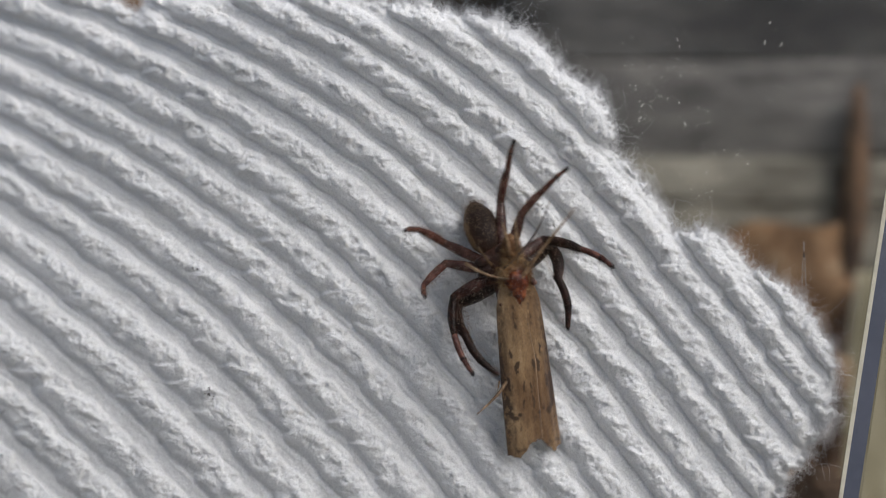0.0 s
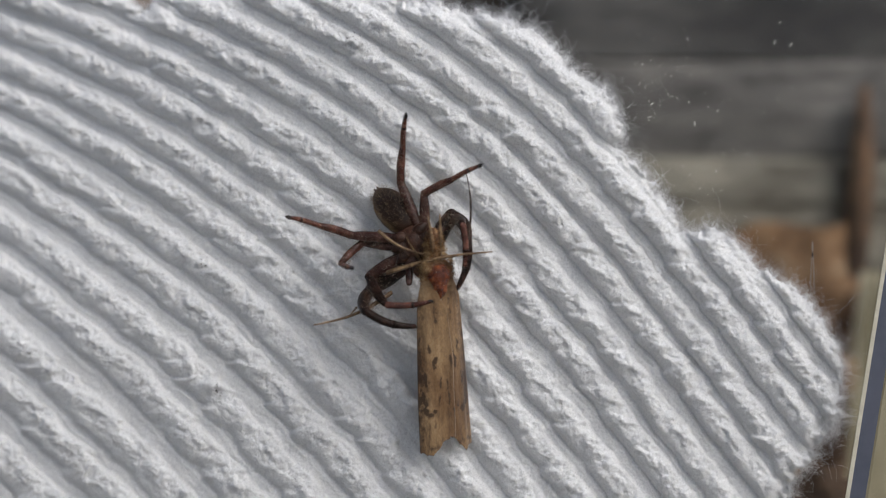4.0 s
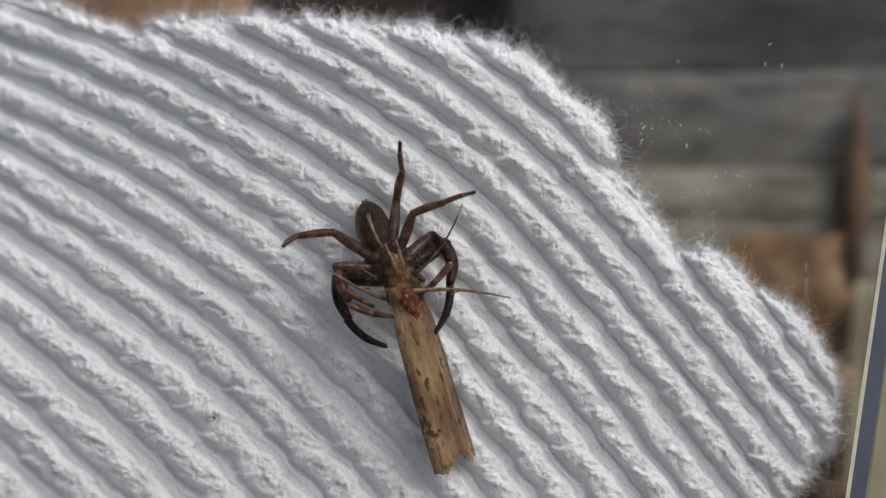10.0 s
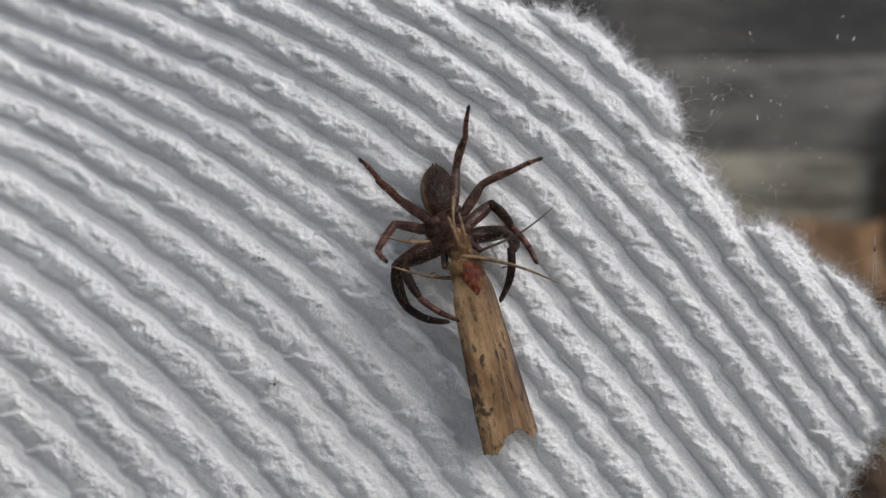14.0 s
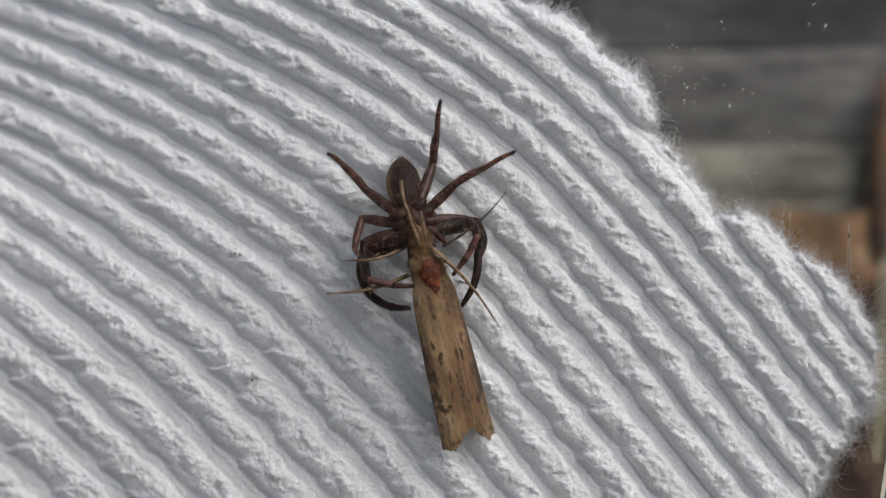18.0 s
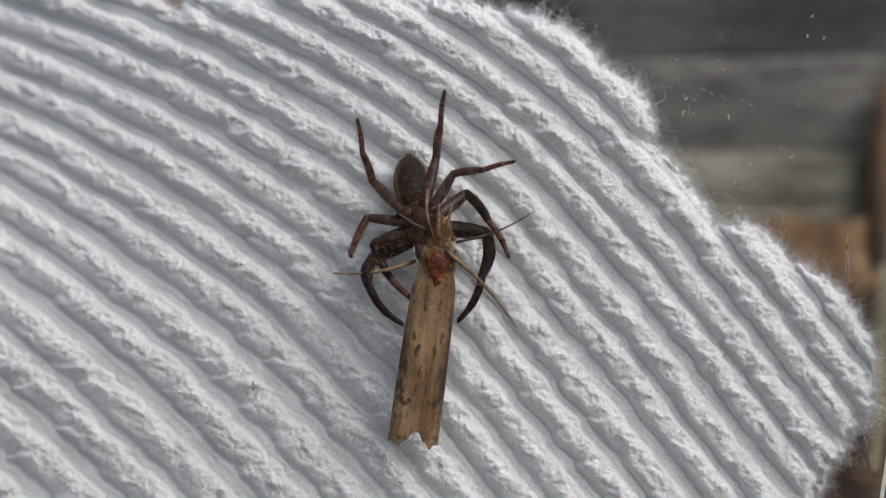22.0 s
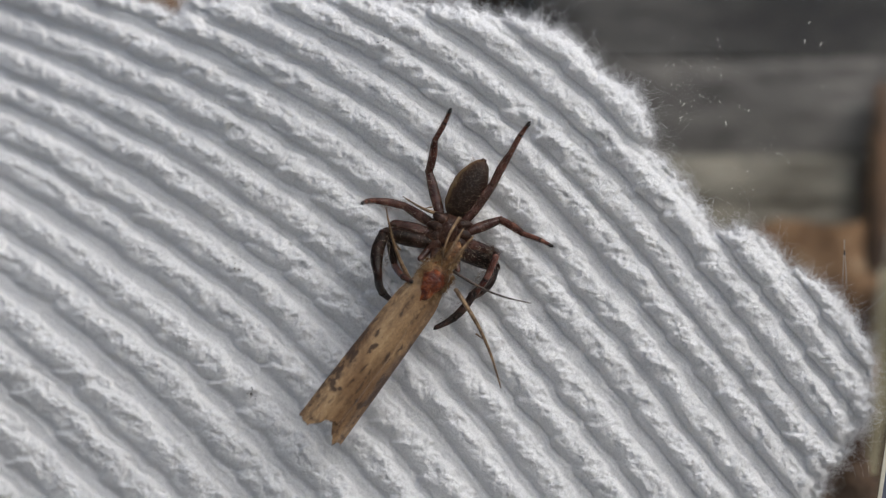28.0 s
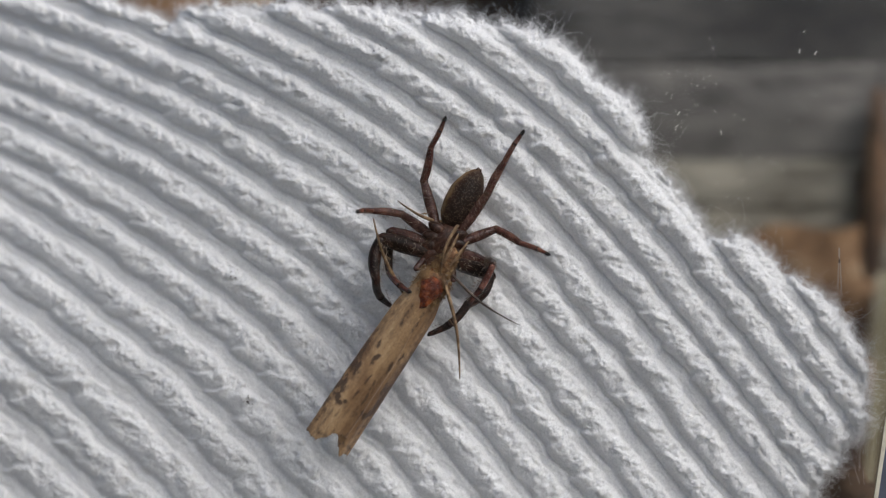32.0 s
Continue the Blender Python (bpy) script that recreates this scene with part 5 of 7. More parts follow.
    walk(legs['L3']['tarsus'], [
        (0, pose(-0.000239, 0.004886, 0.000030, 0.0, 71.5, 18.3)),
        (1, pose(0.000029, 0.005286, -0.001140, -0.0, 18.8, 69.7)),
        (1.5, pose(0.000506, 0.004877, -0.000808, 5.9, 30.9, 27.9)),
        (2, pose(0.000982, 0.004469, -0.000477, 0.0, 43.2, -20.0)),
        (3, pose(0.001978, 0.004094, -0.001047, 0.0, 24.2, -0.2)),
        (4, pose(0.000566, 0.004884, -0.000089, -0.0, 63.0, -50.4)),
        (7, pose(0.001467, 0.003989, -0.001014, 0.0, 26.5, -63.4)),
        (8, pose(0.001077, 0.003480, -0.000786, 0.0, 31.9, -27.6)),
        (9, pose(0.002032, 0.002787, -0.001486, 0.0, 9.7, -36.7)),
        (12, pose(-0.000536, 0.004731, -0.000114, 0.0, 60.5, 2.9)),
        (13, pose(0.000762, 0.004830, -0.000076, 0.0, 63.3, -23.2)),
        (16, pose(0.000425, 0.004785, -0.000183, 0.0, 57.5, -16.9)),
        (17, pose(0.001132, 0.004633, -0.000058, 0.0, 64.9, 13.7)),
        (18, pose(0.001193, 0.004279, -0.000004, 0.0, 69.4, -21.1)),
        (19, pose(0.000849, 0.004227, -0.000168, 0.0, 60.0, -9.0)),
        (20, pose(0.001219, 0.004189, -0.000018, 0.0, 69.7, -16.1)),
        (21.3, pose(0.001047, 0.004625, 0.000058, -0.0, 74.6, 6.9)),
        (22, pose(0.000894, 0.004831, 0.000063, 0.0, 74.0, 24.3)),
        (23, pose(0.000942, 0.004854, 0.000062, 0.0, 73.9, 24.7)),
        (24, pose(0.001418, 0.005210, -0.000028, 0.0, 65.8, 29.9)),
        (24.5, pose(0.000356, 0.004842, 0.000059, 0.0, 78.9, 93.5)),
        (25, pose(0.000733, 0.004399, -0.000250, 0.0, 56.2, 80.6)),
        (28, pose(0.000690, 0.005248, -0.000004, 0.0, 70.8, 53.5)),
        (30, pose(0.000688, 0.005195, -0.000070, 0.0, 66.0, 65.2)),
        (32, pose(0.000674, 0.005120, -0.000064, 0.0, 66.3, 65.8)),
    ])
    walk(legs['L4']['femur'], [
        (0, pose(0.000600, 0.000700, -0.000150, 0.0, -30.2, 148.1)),
        (1, pose(0.000600, 0.000700, -0.000150, 0.0, 8.6, 141.2)),
        (2, pose(0.000600, 0.000700, -0.000150, 0.0, -0.5, 139.6)),
        (3, pose(0.000600, 0.000700, -0.000150, 0.0, 1.9, 117.2)),
        (4, pose(0.000600, 0.000700, -0.000150, 0.0, -12.6, 117.3)),
        (7, pose(0.000600, 0.000700, -0.000150, -0.0, -18.6, 118.2)),
        (8, pose(0.000600, 0.000700, -0.000150, 0.0, -15.4, 150.2)),
        (9, pose(0.000600, 0.000700, -0.000150, 0.0, -14.9, 153.8)),
        (12, pose(0.000600, 0.000700, -0.000150, 0.0, -4.7, 159.8)),
        (13, pose(0.000600, 0.000700, -0.000150, 0.0, -28.1, 148.2)),
        (16, pose(0.000600, 0.000700, -0.000150, 0.0, -27.2, 153.5)),
        (17, pose(0.000600, 0.000700, -0.000150, 0.0, -29.5, 152.0)),
        (18, pose(0.000600, 0.000700, -0.000150, -0.0, -26.2, 154.2)),
        (19, pose(0.000600, 0.000700, -0.000150, 0.0, -20.6, 157.6)),
        (20, pose(0.000600, 0.000700, -0.000150, 0.0, -24.6, 154.8)),
        (21.3, pose(0.000600, 0.000700, -0.000150, 0.0, -23.9, 152.9)),
        (22, pose(0.000600, 0.000700, -0.000150, 0.0, -17.1, 161.9)),
        (23, pose(0.000600, 0.000700, -0.000150, 0.0, -17.2, 160.4)),
        (24, pose(0.000600, 0.000700, -0.000150, 0.0, -18.1, 154.7)),
        (24.5, pose(0.000600, 0.000700, -0.000150, -0.0, 9.0, 172.2)),
        (25, pose(0.000600, 0.000700, -0.000150, -0.0, -10.4, 154.4)),
        (28, pose(0.000600, 0.000700, -0.000150, 0.0, -10.9, 148.8)),
        (30, pose(0.000600, 0.000700, -0.000150, -0.0, -7.0, 148.2)),
        (32, pose(0.000600, 0.000700, -0.000150, -0.0, -7.5, 147.9)),
    ])
    walk(legs['L4']['tibia'], [
        (0, pose(-0.001844, 0.002223, 0.001525, 0.0, 36.3, 150.3)),
        (1, pose(-0.001969, 0.002762, -0.000648, 0.0, 10.4, 140.3)),
        (2, pose(-0.001937, 0.002860, -0.000121, 0.0, 13.5, 105.3)),
        (3, pose(-0.000923, 0.003661, -0.000258, 0.0, 14.9, 75.5)),
        (4, pose(-0.000893, 0.003589, 0.000574, -0.0, 31.8, 130.1)),
        (7, pose(-0.000894, 0.003482, 0.000913, 0.0, 26.8, 121.1)),
        (8, pose(-0.002188, 0.002297, 0.000732, 0.0, 15.8, 117.0)),
        (9, pose(-0.002289, 0.002122, 0.000707, 0.0, 14.8, 116.0)),
        (12, pose(-0.002516, 0.001847, 0.000125, 0.0, -2.9, 123.6)),
        (13, pose(-0.001900, 0.002247, 0.001418, 0.0, 44.7, 153.9)),
        (16, pose(-0.002052, 0.002020, 0.001374, 0.0, 48.3, 157.6)),
        (17, pose(-0.001962, 0.002061, 0.001489, 0.0, 38.5, 160.4)),
        (18, pose(-0.002091, 0.001999, 0.001322, 0.0, 29.4, 163.8)),
        (19, pose(-0.002283, 0.001889, 0.001022, 0.0, 35.7, 168.7)),
        (20, pose(-0.002140, 0.001990, 0.001239, 0.0, 48.8, 168.3)),
        (21.3, pose(-0.002112, 0.002088, 0.001199, 0.0, 47.7, 169.2)),
        (22, pose(-0.002427, 0.001688, 0.000831, 0.0, 41.6, -170.1)),
        (23, pose(-0.002400, 0.001765, 0.000834, 0.0, 41.5, -170.0)),
        (24, pose(-0.002262, 0.002054, 0.000886, 0.0, 32.4, -171.6)),
        (24.5, pose(-0.002660, 0.001144, -0.000674, -0.0, 11.8, -178.6)),
        (25, pose(-0.002355, 0.002117, 0.000452, 0.0, 33.7, 173.6)),
        (28, pose(-0.002198, 0.002395, 0.000482, -0.0, 32.7, 174.7)),
        (30, pose(-0.002209, 0.002445, 0.000254, 0.0, 23.9, 175.0)),
        (32, pose(-0.002198, 0.002456, 0.000286, 0.0, 25.2, 175.7)),
    ])
    walk(legs['L4']['tarsus'], [
        (0, pose(-0.003511, 0.003174, 0.000114, 0.0, 69.5, 115.5)),
        (1, pose(-0.003773, 0.004258, -0.001076, 0.0, 11.6, 140.4)),
        (2, pose(-0.002548, 0.005095, -0.000676, 0.0, 31.7, 82.1)),
        (3, pose(-0.000349, 0.005891, -0.000870, 0.0, 25.8, 47.1)),
        (3.5, pose(-0.001273, 0.005514, -0.000775, -1.4, 29.1, 87.4)),
        (4, pose(-0.002197, 0.005138, -0.000681, 0.0, 32.5, 129.1)),
        (7, pose(-0.001993, 0.005302, -0.000162, -0.0, 51.4, 114.9)),
        (8, pose(-0.003229, 0.004339, 0.000084, 0.0, 62.7, 102.0)),
        (9, pose(-0.003299, 0.004191, 0.000097, 0.0, 63.0, 81.3)),
        (12, pose(-0.003833, 0.003828, 0.000247, 0.0, 72.2, 67.6)),
        (12.5, pose(-0.003626, 0.003411, -0.000006, 11.0, 59.0, 124.3)),
        (13, pose(-0.003419, 0.002993, -0.000259, 0.0, 46.6, 162.2)),
        (16, pose(-0.003518, 0.002625, -0.000404, -0.0, 42.3, 160.6)),
        (17, pose(-0.003718, 0.002685, 0.000006, 0.0, 59.3, 163.4)),
        (18, pose(-0.004084, 0.002577, 0.000151, 0.0, 68.2, 153.3)),
        (19, pose(-0.004180, 0.002268, -0.000369, 0.0, 43.1, -172.4)),
        (20, pose(-0.003675, 0.002306, -0.000554, 0.0, 36.6, 178.6)),
        (21.3, pose(-0.003686, 0.002387, -0.000565, 0.0, 36.4, 179.7)),
        (22, pose(-0.004182, 0.001380, -0.000750, 0.0, 30.2, -158.7)),
        (23, pose(-0.004156, 0.001455, -0.000745, -0.0, 30.4, -157.1)),
        (24, pose(-0.004253, 0.001758, -0.000388, 0.0, 41.8, -155.1)),
        (24.5, pose(-0.004992, 0.001089, -0.001160, 0.0, 13.2, -174.3)),
        (25, pose(-0.004324, 0.002339, -0.000871, -0.0, 26.3, -162.1)),
        (28, pose(-0.004195, 0.002579, -0.000803, 0.0, 28.3, -167.7)),
        (30, pose(-0.004379, 0.002636, -0.000711, 0.0, 30.9, -168.5)),
        (32, pose(-0.004347, 0.002619, -0.000729, -0.0, 30.4, -168.8)),
    ])
    walk(legs['R1']['femur'], [
        (0, pose(0.002250, -0.000620, -0.000150, 0.0, -29.5, -93.3)),
        (1, pose(0.002250, -0.000620, -0.000150, 0.0, -30.8, -69.1)),
        (2, pose(0.002250, -0.000620, -0.000150, 0.0, -29.3, -76.0)),
        (3, pose(0.002250, -0.000620, -0.000150, 0.0, -26.8, -108.0)),
        (4, pose(0.002250, -0.000620, -0.000150, 0.0, -27.5, -128.0)),
        (7, pose(0.002250, -0.000620, -0.000150, 0.0, -29.2, -121.6)),
        (8, pose(0.002250, -0.000620, -0.000150, 0.0, -18.6, -102.4)),
        (9, pose(0.002250, -0.000620, -0.000150, 0.0, -19.7, -99.6)),
        (12, pose(0.002250, -0.000620, -0.000150, 0.0, -24.7, -71.3)),
        (13, pose(0.002250, -0.000620, -0.000150, -0.0, -29.6, -72.7)),
        (16, pose(0.002250, -0.000620, -0.000150, 0.0, -29.6, -73.1)),
        (17, pose(0.002250, -0.000620, -0.000150, 0.0, -29.3, -76.9)),
        (18, pose(0.002250, -0.000620, -0.000150, 0.0, -24.0, -73.1)),
        (19, pose(0.002250, -0.000620, -0.000150, 0.0, -9.5, -57.2)),
        (20, pose(0.002250, -0.000620, -0.000150, 0.0, -8.8, -59.9)),
        (21.3, pose(0.002250, -0.000620, -0.000150, 0.0, -5.2, -57.1)),
        (22, pose(0.002250, -0.000620, -0.000150, -0.0, -2.8, -55.4)),
        (23, pose(0.002250, -0.000620, -0.000150, 0.0, -5.9, -55.2)),
        (24, pose(0.002250, -0.000620, -0.000150, -0.0, 0.9, -48.8)),
        (24.5, pose(0.002250, -0.000620, -0.000150, -0.0, -23.2, -68.0)),
        (25, pose(0.002250, -0.000620, -0.000150, 0.0, -29.8, -76.6)),
        (28, pose(0.002250, -0.000620, -0.000150, 0.0, -28.1, -85.3)),
        (30, pose(0.002250, -0.000620, -0.000150, 0.0, -27.9, -85.6)),
        (32, pose(0.002250, -0.000620, -0.000150, 0.0, -28.8, -86.1)),
    ])
    walk(legs['R1']['tibia'], [
        (0, pose(0.002082, -0.003562, 0.001516, 0.0, 42.3, 23.1)),
        (0.5, pose(0.002686, -0.003449, 0.001550, 7.4, 21.6, 62.6)),
        (1, pose(0.003289, -0.003336, 0.001583, 0.0, 1.2, 96.6)),
        (2, pose(0.002963, -0.003485, 0.001506, 0.0, 23.8, 31.9)),
        (3, pose(0.001317, -0.003493, 0.001378, -0.0, 16.3, 8.4)),
        (4, pose(0.000403, -0.002987, 0.001414, 0.0, 48.9, -11.8)),
        (7, pose(0.000702, -0.003136, 0.001504, -0.0, 14.8, 3.0)),
        (8, pose(0.001562, -0.003754, 0.000930, 0.0, 37.8, 6.8)),
        (9, pose(0.001719, -0.003762, 0.000994, -0.0, 27.3, 16.9)),
        (12, pose(0.003236, -0.003533, 0.001265, -0.0, 23.6, 29.6)),
        (13, pose(0.003125, -0.003430, 0.001523, 0.0, 64.5, 24.4)),
        (16, pose(0.003108, -0.003436, 0.001521, 0.0, 62.3, 12.3)),
        (17, pose(0.002917, -0.003496, 0.001506, 0.0, 51.4, 14.5)),
        (18, pose(0.003150, -0.003580, 0.001225, 0.0, 39.1, 22.9)),
        (19, pose(0.004059, -0.003426, 0.000408, -0.0, 21.2, 39.5)),
        (20, pose(0.003926, -0.003516, 0.000365, 0.0, 23.3, 32.7)),
        (21.3, pose(0.004082, -0.003450, 0.000157, 0.0, 17.5, 34.4)),
        (22, pose(0.004171, -0.003402, 0.000016, 0.0, 14.4, 35.2)),
        (23, pose(0.004170, -0.003387, 0.000198, 0.0, 17.4, 34.5)),
        (24, pose(0.004481, -0.003165, -0.000203, -0.0, 12.1, 32.1)),
        (24.5, pose(0.003415, -0.003506, 0.001181, -0.0, 35.3, 20.9)),
        (25, pose(0.002930, -0.003477, 0.001533, 0.0, 63.6, 22.2)),
        (28, pose(0.002492, -0.003595, 0.001447, 0.0, 29.4, 21.3)),
        (30, pose(0.002478, -0.003604, 0.001433, -0.0, 28.5, 23.0)),
        (32, pose(0.002451, -0.003579, 0.001482, 0.0, 29.3, 21.7)),
    ])
    walk(legs['R1']['tarsus'], [
        (0, pose(0.004008, -0.002739, -0.000392, 0.0, 12.4, 22.6)),
        (1, pose(0.002964, -0.000522, 0.001525, 0.0, 56.4, -29.1)),
        (1.5, pose(0.004064, -0.001319, 0.000945, 9.7, 40.6, 27.9)),
        (2, pose(0.005165, -0.002115, 0.000364, 0.0, 25.6, 72.1)),
        (3, pose(0.004007, -0.003096, 0.000582, 0.0, 30.3, 48.5)),
        (4, pose(0.002226, -0.003368, -0.000720, 0.0, 6.7, 33.7)),
        (7, pose(0.003437, -0.002991, 0.000779, 0.0, 34.7, 17.8)),
        (8, pose(0.003784, -0.003489, -0.000808, 0.0, 5.1, 50.5)),
        (9, pose(0.004128, -0.003031, -0.000307, 0.0, 13.7, 50.1)),
        (12, pose(0.005494, -0.002253, 0.000130, 0.0, 21.3, 49.9)),
        (13, pose(0.004235, -0.002928, -0.001035, -0.0, 1.1, 35.8)),
        (16, pose(0.004393, -0.003157, -0.000988, 0.0, 2.0, 40.4)),
        (17, pose(0.004629, -0.003053, -0.000707, -0.0, 6.9, 43.0)),
        (18, pose(0.005175, -0.002724, -0.000563, 0.0, 9.0, 43.9)),
        (19, pose(0.006099, -0.001747, -0.000614, 0.0, 7.7, 51.9)),
        (20, pose(0.006118, -0.002111, -0.000753, 0.0, 5.5, 53.8)),
        (21.3, pose(0.006310, -0.001922, -0.000696, 0.0, 6.4, 54.6)),
        (22, pose(0.006411, -0.001819, -0.000691, 0.0, 6.5, 55.1)),
        (23, pose(0.006399, -0.001857, -0.000649, 0.0, 7.3, 56.7)),
        (24, pose(0.006827, -0.001692, -0.000798, 0.0, 4.7, 40.4)),
        (24.5, pose(0.005575, -0.002682, -0.000456, 0.0, 10.3, 37.5)),
        (25, pose(0.004095, -0.003002, -0.001005, -0.0, 1.7, 33.5)),
        (28, pose(0.004791, -0.002698, 0.000054, 0.0, 18.4, 32.8)),
        (30, pose(0.004769, -0.002633, 0.000080, -0.0, 18.6, 35.0)),
        (32, pose(0.004747, -0.002665, 0.000098, 0.0, 19.1, 36.4)),
    ])
    walk(legs['R2']['femur'], [
        (0, pose(0.001700, -0.000800, -0.000150, 0.0, -25.5, -93.5)),
        (1, pose(0.001700, -0.000800, -0.000150, 0.0, -11.8, -107.8)),
        (2, pose(0.001700, -0.000800, -0.000150, -0.0, -34.4, -88.3)),
        (3, pose(0.001700, -0.000800, -0.000150, 0.0, -35.6, -119.9)),
        (4, pose(0.001700, -0.000800, -0.000150, -0.0, -30.9, -113.2)),
        (7, pose(0.001700, -0.000800, -0.000150, 0.0, -26.6, -114.9)),
        (8, pose(0.001700, -0.000800, -0.000150, 0.0, -21.4, -106.3)),
        (9, pose(0.001700, -0.000800, -0.000150, 0.0, -22.5, -103.6)),
        (12, pose(0.001700, -0.000800, -0.000150, -0.0, -29.6, -87.6)),
        (13, pose(0.001700, -0.000800, -0.000150, 0.0, -27.0, -104.9)),
        (16, pose(0.001700, -0.000800, -0.000150, -0.0, -22.3, -104.6)),
        (17, pose(0.001700, -0.000800, -0.000150, 0.0, -24.6, -74.0)),
        (18, pose(0.001700, -0.000800, -0.000150, 0.0, -29.4, -66.0)),
        (19, pose(0.001700, -0.000800, -0.000150, 0.0, -17.6, -104.9)),
        (20, pose(0.001700, -0.000800, -0.000150, -0.0, -22.2, -101.0)),
        (21.3, pose(0.001700, -0.000800, -0.000150, -0.0, -20.3, -100.8)),
        (22, pose(0.001700, -0.000800, -0.000150, -0.0, -19.0, -100.7)),
        (23, pose(0.001700, -0.000800, -0.000150, 0.0, -18.7, -99.0)),
        (24, pose(0.001700, -0.000800, -0.000150, 0.0, -36.1, -111.8)),
        (24.5, pose(0.001700, -0.000800, -0.000150, 0.0, -19.0, -105.6)),
        (25, pose(0.001700, -0.000800, -0.000150, 0.0, -36.0, -94.2)),
        (28, pose(0.001700, -0.000800, -0.000150, 0.0, -36.2, -89.8)),
        (30, pose(0.001700, -0.000800, -0.000150, 0.0, -36.1, -85.3)),
        (32, pose(0.001700, -0.000800, -0.000150, 0.0, -36.2, -87.8)),
    ])
    walk(legs['R2']['tibia'], [
        (0, pose(0.001545, -0.003352, 0.001072, 0.0, 20.3, -43.3)),
        (1, pose(0.000851, -0.003441, 0.000431, 0.0, 20.7, -18.1)),
        (2, pose(0.001769, -0.003139, 0.001450, 0.0, 29.4, 19.0)),
        (3, pose(0.000553, -0.002798, 0.001500, -0.0, 34.6, -26.9)),
        (4, pose(0.000742, -0.003036, 0.001304, 0.0, 75.4, -31.2)),
        (7, pose(0.000633, -0.003098, 0.001120, 0.0, 13.5, 9.7)),
        (8, pose(0.000959, -0.003333, 0.000883, 0.0, 55.8, -1.4)),
        (9, pose(0.001087, -0.003345, 0.000936, 0.0, 38.7, -3.2)),
        (12, pose(0.001805, -0.003262, 0.001250, 0.0, 47.4, 8.3)),
        (13, pose(0.001049, -0.003240, 0.001136, 0.0, 39.9, -13.3)),
        (16, pose(0.001040, -0.003338, 0.000926, -0.0, 36.7, -13.9)),
        (17, pose(0.002411, -0.003277, 0.001029, 0.0, 58.7, 8.4)),
        (18, pose(0.002706, -0.003056, 0.001239, 0.0, 62.3, -8.0)),
        (19, pose(0.001005, -0.003410, 0.000708, 0.0, 31.6, -9.5)),
        (20, pose(0.001201, -0.003376, 0.000921, 0.0, 31.9, -15.0)),
        (21.3, pose(0.001201, -0.003411, 0.000832, 0.0, 29.4, -11.5)),
        (22, pose(0.001204, -0.003433, 0.000774, 0.0, 27.8, -9.7)),
        (23, pose(0.001281, -0.003452, 0.000758, 0.0, 28.2, -8.5)),
        (24, pose(0.000849, -0.002925, 0.001521, -0.0, 41.0, -18.7)),
        (24.5, pose(0.000979, -0.003381, 0.000773, 0.0, 35.9, -19.1)),
        (25, pose(0.001533, -0.003088, 0.001515, 0.0, 76.1, -52.7)),
        (28, pose(0.001707, -0.003087, 0.001524, 0.0, 83.5, -60.9)),
        (30, pose(0.001887, -0.003081, 0.001521, 0.0, 82.2, -80.8)),
        (32, pose(0.001788, -0.003086, 0.001523, -0.0, 82.7, -76.9)),
    ])
    walk(legs['R2']['tarsus'], [
        (0, pose(0.003414, -0.005114, 0.000119, 0.0, 46.4, -23.3)),
        (1, pose(0.003287, -0.004235, -0.000538, 0.0, 28.6, 13.7)),
        (2, pose(0.004026, -0.002361, 0.000104, -0.0, 25.5, 67.8)),
        (3, pose(0.002562, -0.003820, -0.000057, -0.0, 22.5, 51.4)),
        (4, pose(0.001333, -0.003394, -0.001347, -0.0, -5.2, 20.8)),
        (7, pose(0.003260, -0.002650, 0.000481, 0.0, 57.8, -3.7)),
        (7.5, pose(0.002878, -0.003011, -0.000452, 9.4, 25.6, 29.5)),
        (8, pose(0.002497, -0.003371, -0.001384, 0.0, -6.0, 54.5)),
        (9, pose(0.003222, -0.003464, -0.000776, 0.0, 6.7, 77.9)),
        (12, pose(0.003639, -0.002994, -0.000768, 0.0, 7.1, 71.9)),
        (12.5, pose(0.003367, -0.003358, -0.000694, 3.5, 16.4, 33.3)),
        (13, pose(0.003096, -0.003722, -0.000619, 0.0, 25.8, -7.2)),
        (16, pose(0.003172, -0.003865, -0.000712, 0.0, 24.1, -5.2)),
        (17, pose(0.003820, -0.003069, -0.001311, 0.0, -4.3, 57.2)),
        (18, pose(0.003965, -0.003233, -0.001187, -0.0, -1.8, 57.5)),
        (19, pose(0.003307, -0.003794, -0.000728, 0.0, 23.2, -4.0)),
        (20, pose(0.003448, -0.003979, -0.000527, 0.0, 28.0, -5.4)),
        (21.3, pose(0.003541, -0.003887, -0.000512, -0.0, 28.5, -1.9)),
        (22, pose(0.003594, -0.003840, -0.000503, 0.0, 28.8, -0.0)),
        (23, pose(0.003668, -0.003811, -0.000537, 0.0, 27.9, 0.5)),
        (24, pose(0.002807, -0.003586, -0.000277, 0.0, 34.9, -5.7)),
        (24.5, pose(0.003075, -0.004107, -0.000835, 0.0, 21.7, -5.7)),
        (25, pose(0.001930, -0.003610, -0.001146, 0.0, -1.0, 1.1)),
        (28, pose(0.001858, -0.003360, -0.001198, 0.0, -2.1, 11.0)),
        (30, pose(0.001946, -0.003448, -0.001193, -0.0, -2.0, 15.5)),
        (32, pose(0.001867, -0.003425, -0.001195, 0.0, -2.1, 15.4)),
    ])
